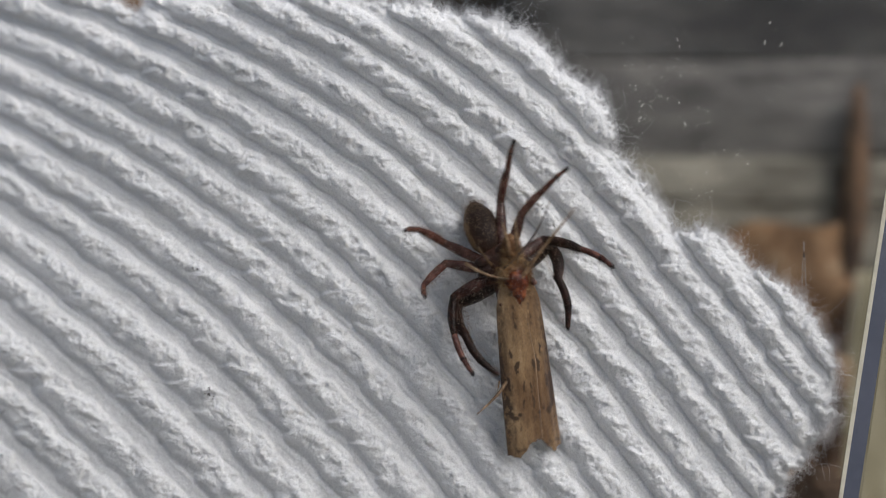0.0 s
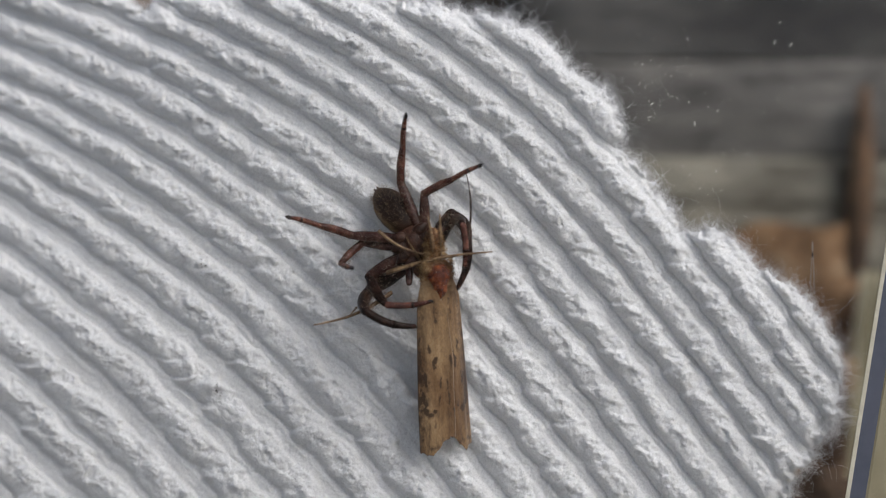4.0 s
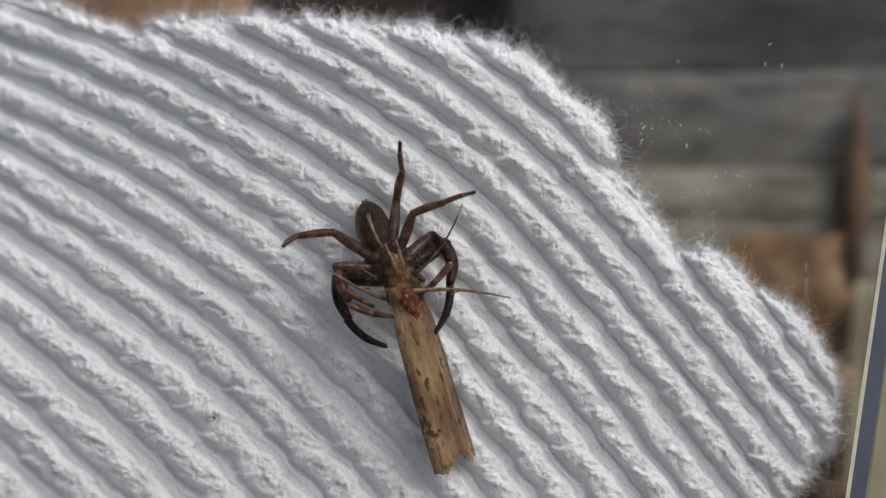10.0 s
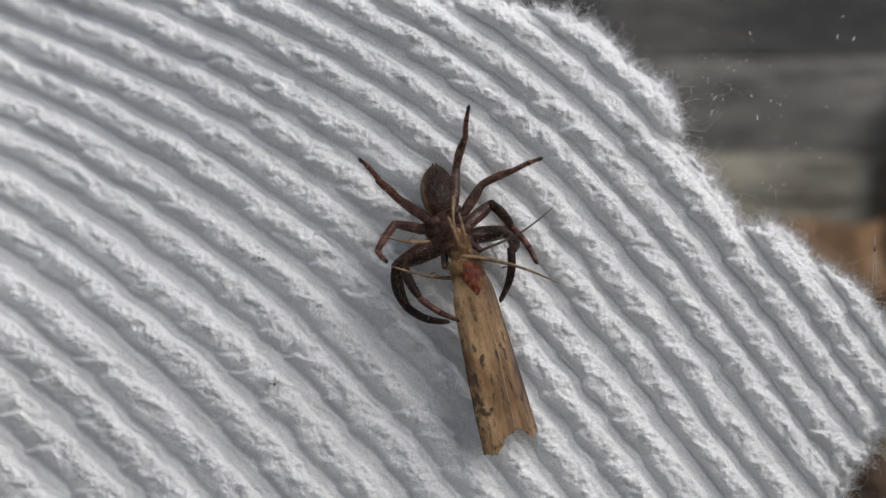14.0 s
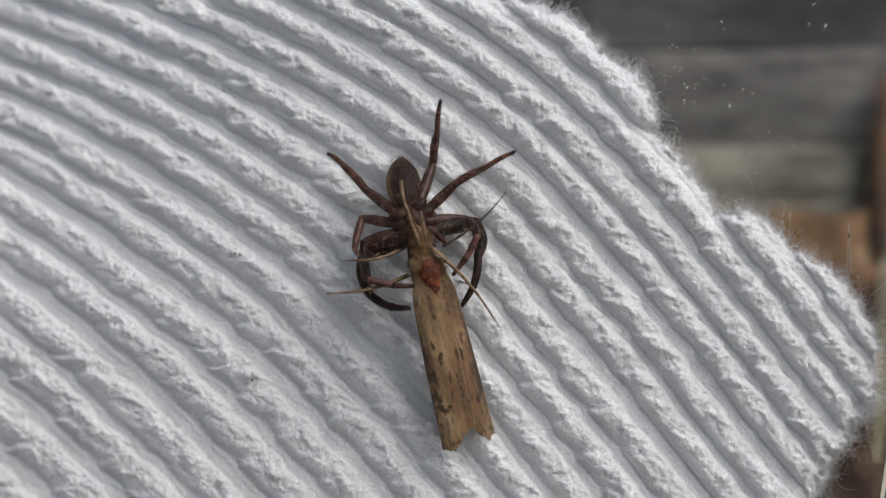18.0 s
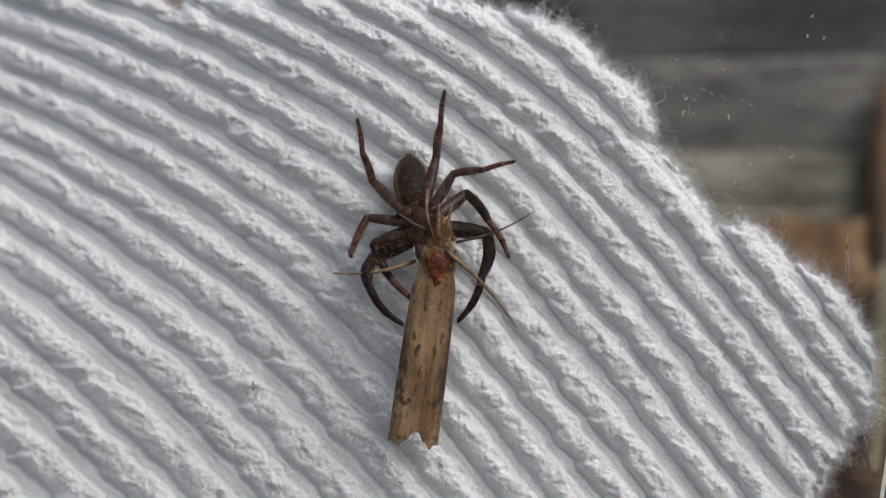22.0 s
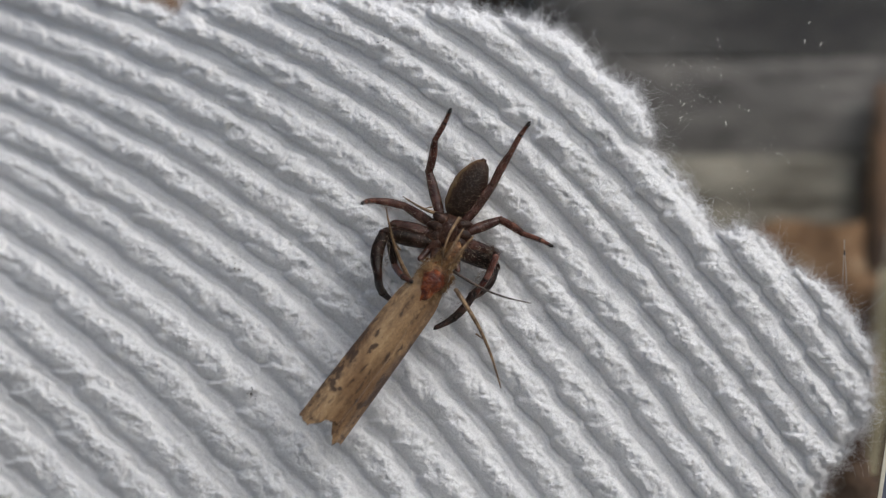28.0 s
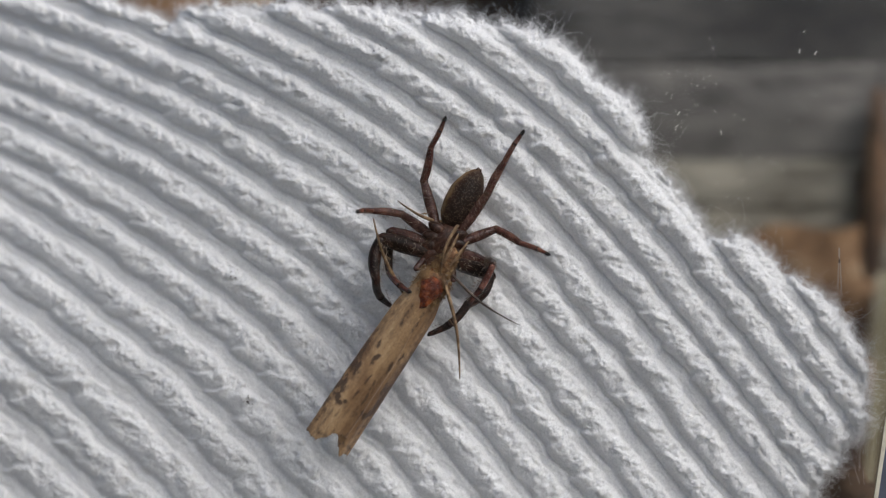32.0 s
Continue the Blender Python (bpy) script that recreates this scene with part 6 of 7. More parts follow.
    walk(legs['R3']['femur'], [
        (0, pose(0.001150, -0.000850, -0.000150, 0.0, 4.1, -130.5)),
        (1, pose(0.001150, -0.000850, -0.000150, 0.0, -16.8, -136.0)),
        (2, pose(0.001150, -0.000850, -0.000150, 0.0, -18.7, -140.6)),
        (3, pose(0.001150, -0.000850, -0.000150, 0.0, -14.6, -162.6)),
        (4, pose(0.001150, -0.000850, -0.000150, 0.0, 2.8, -158.2)),
        (7, pose(0.001150, -0.000850, -0.000150, 0.0, 6.5, -151.9)),
        (8, pose(0.001150, -0.000850, -0.000150, 0.0, 4.4, -135.4)),
        (9, pose(0.001150, -0.000850, -0.000150, 0.0, 9.4, -131.2)),
        (12, pose(0.001150, -0.000850, -0.000150, 0.0, 10.0, -119.0)),
        (13, pose(0.001150, -0.000850, -0.000150, 0.0, -0.0, -122.5)),
        (16, pose(0.001150, -0.000850, -0.000150, 0.0, 9.1, -118.1)),
        (17, pose(0.001150, -0.000850, -0.000150, 0.0, 11.4, -105.6)),
        (18, pose(0.001150, -0.000850, -0.000150, 0.0, 9.7, -107.1)),
        (19, pose(0.001150, -0.000850, -0.000150, 0.0, 2.3, -120.8)),
        (20, pose(0.001150, -0.000850, -0.000150, 0.0, 1.9, -120.8)),
        (21.3, pose(0.001150, -0.000850, -0.000150, 0.0, -1.7, -121.1)),
        (22, pose(0.001150, -0.000850, -0.000150, 0.0, -3.1, -121.2)),
        (23, pose(0.001150, -0.000850, -0.000150, 0.0, -4.5, -120.4)),
        (24, pose(0.001150, -0.000850, -0.000150, 0.0, -22.0, -132.5)),
        (24.5, pose(0.001150, -0.000850, -0.000150, 0.0, -1.7, -137.6)),
        (25, pose(0.001150, -0.000850, -0.000150, 0.0, -9.1, -118.4)),
        (28, pose(0.001150, -0.000850, -0.000150, 0.0, -12.7, -127.0)),
        (30, pose(0.001150, -0.000850, -0.000150, 0.0, -12.4, -126.9)),
        (32, pose(0.001150, -0.000850, -0.000150, 0.0, -11.9, -127.6)),
    ])
    walk(legs['R3']['tibia'], [
        (0, pose(-0.000669, -0.002976, -0.000352, 0.0, 15.0, -105.4)),
        (1, pose(-0.000781, -0.002716, 0.000660, 0.0, 23.4, -82.9)),
        (2, pose(-0.000902, -0.002537, 0.000750, 0.0, 40.2, -77.5)),
        (3, pose(-0.001440, -0.001662, 0.000556, 0.0, 33.9, -104.1)),
        (4, pose(-0.001451, -0.001890, -0.000287, -0.0, 22.1, -92.7)),
        (7, pose(-0.001309, -0.002162, -0.000467, -0.0, 19.1, -53.4)),
        (8, pose(-0.000840, -0.002815, -0.000365, -0.0, 18.5, -72.5)),
        (9, pose(-0.000674, -0.002931, -0.000608, 0.0, 16.8, -72.9)),
        (12, pose(-0.000190, -0.003266, -0.000635, -0.0, 15.1, -85.2)),
        (13, pose(-0.000357, -0.003216, -0.000148, 0.0, 22.0, -87.3)),
        (16, pose(-0.000156, -0.003292, -0.000594, 0.0, 16.6, -89.9)),
        (17, pose(0.000413, -0.003499, -0.000705, 0.0, 13.8, -95.7)),
        (18, pose(0.000336, -0.003492, -0.000622, -0.0, 14.7, -90.9)),
        (19, pose(-0.000287, -0.003256, -0.000263, 0.0, 20.9, -72.7)),
        (20, pose(-0.000285, -0.003258, -0.000243, 0.0, 22.3, -75.4)),
        (21.3, pose(-0.000298, -0.003251, -0.000067, -0.0, 26.3, -70.1)),
        (22, pose(-0.000300, -0.003246, 0.000003, 0.0, 28.7, -67.3)),
        (23, pose(-0.000267, -0.003261, 0.000068, 0.0, 30.5, -66.5)),
        (24, pose(-0.000606, -0.002768, 0.000902, 0.0, 42.8, -82.1)),
        (24.5, pose(-0.000921, -0.002740, -0.000069, 0.0, 25.5, -103.1)),
        (25, pose(-0.000166, -0.003287, 0.000293, -0.0, 34.8, -78.9)),
        (28, pose(-0.000498, -0.003035, 0.000465, -0.0, 38.7, -73.0)),
        (30, pose(-0.000493, -0.003042, 0.000453, -0.0, 37.1, -75.3)),
        (32, pose(-0.000524, -0.003025, 0.000427, 0.0, 36.4, -74.7)),
    ])
    walk(legs['R3']['tarsus'], [
        (0, pose(-0.001233, -0.005022, -0.000922, 0.0, 26.3, -100.3)),
        (1, pose(-0.000532, -0.004718, -0.000212, -0.0, 55.5, -80.6)),
        (2, pose(-0.000539, -0.004177, -0.000668, 0.0, 35.6, -93.6)),
        (3, pose(-0.001885, -0.003433, -0.000669, 0.0, 36.9, -113.5)),
        (4, pose(-0.001549, -0.003924, -0.001116, 0.0, 20.9, -92.3)),
        (7, pose(-0.000070, -0.003829, -0.001188, 0.0, 19.0, -56.8)),
        (8, pose(-0.000212, -0.004804, -0.001060, 0.0, 22.6, -67.4)),
        (9, pose(-0.000057, -0.004942, -0.001245, -0.0, 16.9, -73.3)),
        (12, pose(-0.000011, -0.005381, -0.001207, 0.0, 16.8, -79.2)),
        (13, pose(-0.000263, -0.005252, -0.000971, 0.0, 25.5, -88.0)),
        (16, pose(-0.000152, -0.005399, -0.001223, 0.0, 17.0, -87.2)),
        (17, pose(0.000201, -0.005623, -0.001228, 0.0, 14.3, -93.5)),
        (18, pose(0.000301, -0.005618, -0.001179, -0.0, 17.6, -91.4)),
        (19, pose(0.000323, -0.005217, -0.001048, 0.0, 23.1, -77.6)),
        (20, pose(0.000226, -0.005227, -0.001077, 0.0, 22.3, -78.8)),
        (21.3, pose(0.000372, -0.005104, -0.001039, 0.0, 23.4, -77.1)),
        (22, pose(0.000445, -0.005025, -0.001051, 0.0, 23.0, -76.3)),
        (23, pose(0.000490, -0.004998, -0.001047, 0.0, 23.1, -76.2)),
        (24, pose(-0.000384, -0.004366, -0.000591, -0.0, 37.9, -91.8)),
        (24.5, pose(-0.001371, -0.004673, -0.001015, -0.0, 24.2, -101.0)),
        (25, pose(0.000180, -0.005058, -0.000963, -0.0, 25.4, -83.4)),
        (28, pose(0.000004, -0.004674, -0.000910, -0.0, 26.7, -82.8)),
        (30, pose(-0.000047, -0.004737, -0.000873, 0.0, 27.9, -83.7)),
        (32, pose(-0.000059, -0.004732, -0.000877, 0.0, 27.8, -84.3)),
    ])
    walk(legs['R4']['femur'], [
        (0, pose(0.000600, -0.000700, -0.000150, -0.0, -16.4, -148.2)),
        (1, pose(0.000600, -0.000700, -0.000150, 0.0, -28.3, -149.6)),
        (2, pose(0.000600, -0.000700, -0.000150, 0.0, -26.4, -156.5)),
        (3, pose(0.000600, -0.000700, -0.000150, 0.0, -30.1, 161.1)),
        (4, pose(0.000600, -0.000700, -0.000150, -0.0, -3.8, -178.9)),
        (7, pose(0.000600, -0.000700, -0.000150, 0.0, -27.7, -172.0)),
        (8, pose(0.000600, -0.000700, -0.000150, 0.0, -24.4, -149.0)),
        (9, pose(0.000600, -0.000700, -0.000150, 0.0, -23.7, -143.7)),
        (12, pose(0.000600, -0.000700, -0.000150, 0.0, -5.9, -142.7)),
        (13, pose(0.000600, -0.000700, -0.000150, -0.0, -21.0, -151.5)),
        (16, pose(0.000600, -0.000700, -0.000150, 0.0, -19.0, -146.9)),
        (17, pose(0.000600, -0.000700, -0.000150, 0.0, -20.0, -140.8)),
        (18, pose(0.000600, -0.000700, -0.000150, 0.0, -20.6, -136.6)),
        (19, pose(0.000600, -0.000700, -0.000150, -0.0, -4.1, -141.5)),
        (20, pose(0.000600, -0.000700, -0.000150, 0.0, -10.3, -142.0)),
        (21.3, pose(0.000600, -0.000700, -0.000150, 0.0, -12.5, -140.4)),
        (22, pose(0.000600, -0.000700, -0.000150, -0.0, -13.5, -139.5)),
        (23, pose(0.000600, -0.000700, -0.000150, 0.0, -14.5, -139.3)),
        (24, pose(0.000600, -0.000700, -0.000150, 0.0, -30.0, -147.8)),
        (24.5, pose(0.000600, -0.000700, -0.000150, 0.0, -12.8, -158.1)),
        (25, pose(0.000600, -0.000700, -0.000150, -0.0, 9.3, -156.1)),
        (28, pose(0.000600, -0.000700, -0.000150, 0.0, 4.6, -159.2)),
        (30, pose(0.000600, -0.000700, -0.000150, 0.0, 7.2, -161.4)),
        (32, pose(0.000600, -0.000700, -0.000150, 0.0, 7.2, -160.8)),
    ])
    walk(legs['R4']['tibia'], [
        (0, pose(-0.002116, -0.002384, 0.000793, 0.0, 27.8, -135.9)),
        (1, pose(-0.001931, -0.002182, 0.001430, 0.0, 36.8, -113.6)),
        (2, pose(-0.002138, -0.001888, 0.001331, -0.0, 33.0, -179.7)),
        (3, pose(-0.002126, 0.000233, 0.001523, 0.0, 34.4, -124.7)),
        (4, pose(-0.002724, -0.000764, 0.000070, 0.0, 18.3, -152.6)),
        (7, pose(-0.002320, -0.001110, 0.001401, 0.0, 30.6, -135.2)),
        (8, pose(-0.002001, -0.002260, 0.001229, -0.0, 40.8, -137.0)),
        (9, pose(-0.001858, -0.002506, 0.001190, 0.0, 45.6, -134.8)),
        (12, pose(-0.002036, -0.002708, 0.000194, 0.0, 7.6, -133.0)),
        (13, pose(-0.002133, -0.002183, 0.001045, 0.0, 35.8, -138.6)),
        (16, pose(-0.002040, -0.002419, 0.000934, -0.0, 41.0, -138.2)),
        (17, pose(-0.001827, -0.002680, 0.000987, 0.0, 38.0, -141.2)),
        (18, pose(-0.001667, -0.002843, 0.001021, 0.0, 41.6, -144.8)),
        (19, pose(-0.002001, -0.002768, 0.000091, 0.0, 18.7, -138.6)),
        (20, pose(-0.001983, -0.002720, 0.000443, 0.0, 30.4, -142.4)),
        (21.3, pose(-0.001906, -0.002774, 0.000570, 0.0, 31.6, -143.5)),
        (22, pose(-0.001864, -0.002803, 0.000627, 0.0, 31.8, -144.1)),
        (23, pose(-0.001845, -0.002804, 0.000684, 0.0, 33.6, -144.2)),
        (24, pose(-0.001842, -0.002237, 0.001516, 0.0, 40.0, -135.7)),
        (24.5, pose(-0.002414, -0.001913, 0.000588, 0.0, 25.0, -167.3)),
        (25, pose(-0.002405, -0.002033, -0.000689, 0.0, 12.0, -162.0)),
        (28, pose(-0.002505, -0.001879, -0.000415, 0.0, 15.1, -167.8)),
        (30, pose(-0.002532, -0.001756, -0.000565, 0.0, 13.5, -168.1)),
        (32, pose(-0.002522, -0.001787, -0.000566, 0.0, 13.6, -168.5)),
    ])
    walk(legs['R4']['tarsus'], [
        (0, pose(-0.003628, -0.003850, -0.000320, 0.0, 44.5, -136.9)),
        (1, pose(-0.002695, -0.003932, 0.000004, -0.0, 58.8, -63.0)),
        (1.33, pose(-0.003175, -0.003255, 0.000014, -1.2, 59.1, -11.0)),
        (1.67, pose(-0.003656, -0.002577, 0.000025, -1.2, 60.0, 62.4)),
        (2, pose(-0.004136, -0.001900, 0.000035, 0.0, 60.3, 116.5)),
        (2.5, pose(-0.003691, -0.001642, 0.000107, -10.3, 65.4, -176.4)),
        (3, pose(-0.003246, -0.001383, 0.000179, -0.0, 71.1, -90.6)),
        (4, pose(-0.004733, -0.001803, -0.000677, -0.0, 32.0, -149.6)),
        (7, pose(-0.003774, -0.002555, 0.000188, 0.0, 71.1, -116.3)),
        (8, pose(-0.003319, -0.003490, -0.000330, 0.0, 45.1, -144.8)),
        (9, pose(-0.003033, -0.003690, -0.000512, 0.0, 38.2, -151.7)),
        (12, pose(-0.003647, -0.004435, -0.000121, -0.0, 52.0, -143.2)),
        (13, pose(-0.003583, -0.003460, -0.000350, -0.0, 43.6, -149.6)),
        (16, pose(-0.003382, -0.003618, -0.000627, 0.0, 34.1, -146.1)),
        (17, pose(-0.003290, -0.003856, -0.000480, 0.0, 38.5, -148.0)),
        (18, pose(-0.003121, -0.003870, -0.000562, 0.0, 35.9, -147.5)),
        (19, pose(-0.003693, -0.004261, -0.000673, -0.0, 32.2, -142.3)),
        (20, pose(-0.003610, -0.003973, -0.000764, 0.0, 29.6, -143.6)),
        (21.3, pose(-0.003537, -0.003982, -0.000677, 0.0, 32.4, -144.3)),
        (22, pose(-0.003505, -0.003991, -0.000627, -0.0, 34.0, -144.8)),
        (23, pose(-0.003455, -0.003964, -0.000633, 0.0, 33.8, -144.0)),
        (24, pose(-0.003147, -0.003510, -0.000016, 0.0, 60.3, -124.1)),
        (24.5, pose(-0.004521, -0.002387, -0.000418, 0.0, 41.3, -175.6)),
        (25, pose(-0.004622, -0.002752, -0.001185, -0.0, 14.8, -163.4)),
        (28, pose(-0.004753, -0.002365, -0.001034, 0.0, 21.2, -165.5)),
        (30, pose(-0.004799, -0.002234, -0.001120, 0.0, 18.2, -164.3)),
        (32, pose(-0.004791, -0.002248, -0.001125, 0.0, 18.2, -165.2)),
    ])
    walk(moth, [
        (0, pose(0.004416, 0.001250, 0.033574, 135.1, 75.4, 58.8)),
        (1, pose(-0.001920, 0.001250, 0.034398, 72.3, 26.1, 13.9)),
        (2, pose(-0.000662, 0.001250, 0.034132, 76.7, 60.8, 28.3)),
        (3, pose(-0.001551, 0.001250, 0.033495, 74.5, 68.1, 32.0)),
        (4, pose(-0.001143, 0.001250, 0.033796, 135.0, 78.8, 69.4)),
        (7, pose(-0.001993, 0.001250, 0.035303, 105.5, 51.6, 22.5)),
        (8, pose(-0.002478, 0.001250, 0.034094, 115.1, 69.2, 37.4)),
        (9, pose(-0.003064, 0.001250, 0.033892, 96.8, 71.3, 33.8)),
        (10, pose(-0.003107, 0.001250, 0.033853, 94.0, 71.0, 33.4)),
        (11, pose(-0.003385, 0.001250, 0.033478, 97.4, 70.1, 33.2)),
        (12, pose(-0.002929, 0.001250, 0.033515, 106.0, 72.3, 39.1)),
        (13, pose(-0.003527, 0.001250, 0.033410, 86.9, 72.0, 24.6)),
        (16, pose(-0.003137, 0.001250, 0.033483, 98.7, 74.3, 35.6)),
        (17, pose(-0.004214, 0.001250, 0.033165, 95.1, 71.9, 28.0)),
        (18, pose(-0.004266, 0.001250, 0.033077, 108.8, 73.8, 35.2)),
        (19, pose(-0.003045, 0.001250, 0.033645, -163.4, 80.3, 109.2)),
        (20, pose(-0.003443, 0.001250, 0.033878, -144.4, 81.9, 130.9)),
        (21, pose(-0.003229, 0.001250, 0.034122, -106.5, 83.1, 167.3)),
        (22, pose(-0.003080, 0.001250, 0.034277, -122.8, 81.3, 153.9)),
        (23, pose(-0.002994, 0.001250, 0.034251, -115.9, 81.5, 161.1)),
        (24, pose(-0.003239, 0.001250, 0.034100, -136.7, 75.8, 139.7)),
        (24.2, pose(-0.003248, 0.001250, 0.034233, -108.6, 75.8, 170.6)),
        (24.5, pose(-0.001791, 0.001250, 0.034315, -106.5, 67.6, 169.2)),
        (24.8, pose(-0.002382, 0.001250, 0.033444, -85.6, 54.5, -169.9)),
        (25, pose(-0.002385, 0.001250, 0.033479, -87.4, 54.8, -170.1)),
        (25.4, pose(-0.002323, 0.001250, 0.033326, -86.6, 53.0, -170.3)),
        (27.6, pose(-0.002636, 0.001250, 0.033252, -105.2, 53.0, -173.5)),
        (28, pose(-0.002571, 0.001250, 0.033229, -98.7, 52.9, -172.6)),
        (29, pose(-0.002816, 0.001250, 0.033343, -105.5, 58.0, -172.9)),
        (30, pose(-0.002704, 0.001250, 0.033311, -100.7, 56.6, -172.1)),
        (31, pose(-0.002609, 0.001250, 0.033541, -98.1, 57.2, -171.7)),
        (32, pose(-0.002511, 0.001250, 0.033386, -99.8, 56.2, -172.2)),
    ])
    walk(wings[0], [
        (0, pose(0.000000, 0.000000, 0.000000, 0.0, 0.0, 1.3)),
        (1, pose(0.000000, 0.000000, 0.000000, 0.0, 0.0, 1.8)),
        (2, pose(0.000000, 0.000000, 0.000000, 0.0, 0.0, 1.4)),
        (3, pose(0.000000, 0.000000, 0.000000, 0.0, 0.0, 1.2)),
        (4, pose(0.000000, 0.000000, 0.000000, 0.0, 0.0, 1.3)),
        (7, pose(0.000000, 0.000000, 0.000000, 0.0, 0.0, 1.4)),
        (8, pose(0.000000, 0.000000, 0.000000, 0.0, 0.0, 0.3)),
        (9, pose(0.000000, 0.000000, 0.000000, 0.0, 0.0, 0.9)),
        (10, pose(0.000000, 0.000000, 0.000000, 0.0, 0.0, 0.3)),
        (11, pose(0.000000, 0.000000, 0.000000, 0.0, 0.0, 0.2)),
        (12, pose(0.000000, 0.000000, 0.000000, 0.0, 0.0, 0.2)),
        (13, pose(0.000000, 0.000000, 0.000000, 0.0, 0.0, 1.6)),
        (16, pose(0.000000, 0.000000, 0.000000, 0.0, 0.0, 2.9)),
        (17, pose(0.000000, 0.000000, 0.000000, 0.0, 0.0, 2.3)),
        (18, pose(0.000000, 0.000000, 0.000000, 0.0, 0.0, 1.2)),
        (19, pose(0.000000, 0.000000, 0.000000, 0.0, 0.0, 0.4)),
        (20, pose(0.000000, 0.000000, 0.000000, 0.0, 0.0, 0.3)),
        (21, pose(0.000000, 0.000000, 0.000000, 0.0, 0.0, 0.3)),
        (22, pose(0.000000, 0.000000, 0.000000, 0.0, 0.0, 0.3)),
        (23, pose(0.000000, 0.000000, 0.000000, 0.0, 0.0, 0.3)),
        (24, pose(0.000000, 0.000000, 0.000000, 0.0, 0.0, 0.2)),
        (24.2, pose(0.000000, 0.000000, 0.000000, 0.0, 0.0, 0.3)),
        (24.5, pose(0.000000, 0.000000, 0.000000, 0.0, 0.0, 0.2)),
        (24.8, pose(0.000000, 0.000000, 0.000000, 0.0, 0.0, 0.3)),
        (25, pose(0.000000, 0.000000, 0.000000, 0.0, 0.0, 0.2)),
        (25.4, pose(0.000000, 0.000000, 0.000000, 0.0, 0.0, 0.2)),
        (27.6, pose(0.000000, 0.000000, 0.000000, 0.0, 0.0, 0.2)),
        (28, pose(0.000000, 0.000000, 0.000000, 0.0, 0.0, 0.5)),
        (29, pose(0.000000, 0.000000, 0.000000, 0.0, 0.0, 0.2)),
        (30, pose(0.000000, 0.000000, 0.000000, 0.0, 0.0, 0.2)),
        (31, pose(0.000000, 0.000000, 0.000000, 0.0, 0.0, 0.3)),
        (32, pose(0.000000, 0.000000, 0.000000, 0.0, 0.0, 0.2)),
    ])
    walk(wings[1], [
        (0, pose(0.000000, 0.000000, 0.000000, 0.0, 0.0, -1.3)),
        (1, pose(0.000000, 0.000000, 0.000000, 0.0, 0.0, -1.8)),
        (2, pose(0.000000, 0.000000, 0.000000, 0.0, 0.0, -1.4)),
        (3, pose(0.000000, 0.000000, 0.000000, 0.0, 0.0, -1.2)),
        (4, pose(0.000000, 0.000000, 0.000000, 0.0, 0.0, -1.3)),
        (7, pose(0.000000, 0.000000, 0.000000, 0.0, 0.0, -1.4)),
        (8, pose(0.000000, 0.000000, 0.000000, 0.0, 0.0, -0.3)),
        (9, pose(0.000000, 0.000000, 0.000000, 0.0, 0.0, -0.9)),
        (10, pose(0.000000, 0.000000, 0.000000, 0.0, 0.0, -0.3)),
        (11, pose(0.000000, 0.000000, 0.000000, 0.0, 0.0, -0.2)),
        (12, pose(0.000000, 0.000000, 0.000000, 0.0, 0.0, -0.2)),
        (13, pose(0.000000, 0.000000, 0.000000, 0.0, 0.0, -1.6)),
        (16, pose(0.000000, 0.000000, 0.000000, 0.0, 0.0, -2.9)),
        (17, pose(0.000000, 0.000000, 0.000000, 0.0, 0.0, -2.3)),
        (18, pose(0.000000, 0.000000, 0.000000, 0.0, 0.0, -1.2)),
        (19, pose(0.000000, 0.000000, 0.000000, 0.0, 0.0, -0.4)),
        (20, pose(0.000000, 0.000000, 0.000000, 0.0, 0.0, -0.3)),
        (21, pose(0.000000, 0.000000, 0.000000, 0.0, 0.0, -0.3)),
        (22, pose(0.000000, 0.000000, 0.000000, 0.0, 0.0, -0.3)),
        (23, pose(0.000000, 0.000000, 0.000000, 0.0, 0.0, -0.3)),
        (24, pose(0.000000, 0.000000, 0.000000, 0.0, 0.0, -0.2)),
        (24.2, pose(0.000000, 0.000000, 0.000000, 0.0, 0.0, -0.3)),
        (24.5, pose(0.000000, 0.000000, 0.000000, 0.0, 0.0, -0.2)),
        (24.8, pose(0.000000, 0.000000, 0.000000, 0.0, 0.0, -0.3)),
        (25, pose(0.000000, 0.000000, 0.000000, 0.0, 0.0, -0.2)),
        (25.4, pose(0.000000, 0.000000, 0.000000, 0.0, 0.0, -0.2)),
        (27.6, pose(0.000000, 0.000000, 0.000000, 0.0, 0.0, -0.2)),
        (28, pose(0.000000, 0.000000, 0.000000, 0.0, 0.0, -0.5)),
        (29, pose(0.000000, 0.000000, 0.000000, 0.0, 0.0, -0.2)),
        (30, pose(0.000000, 0.000000, 0.000000, 0.0, 0.0, -0.2)),
        (31, pose(0.000000, 0.000000, 0.000000, 0.0, 0.0, -0.3)),
        (32, pose(0.000000, 0.000000, 0.000000, 0.0, 0.0, -0.2)),
    ])
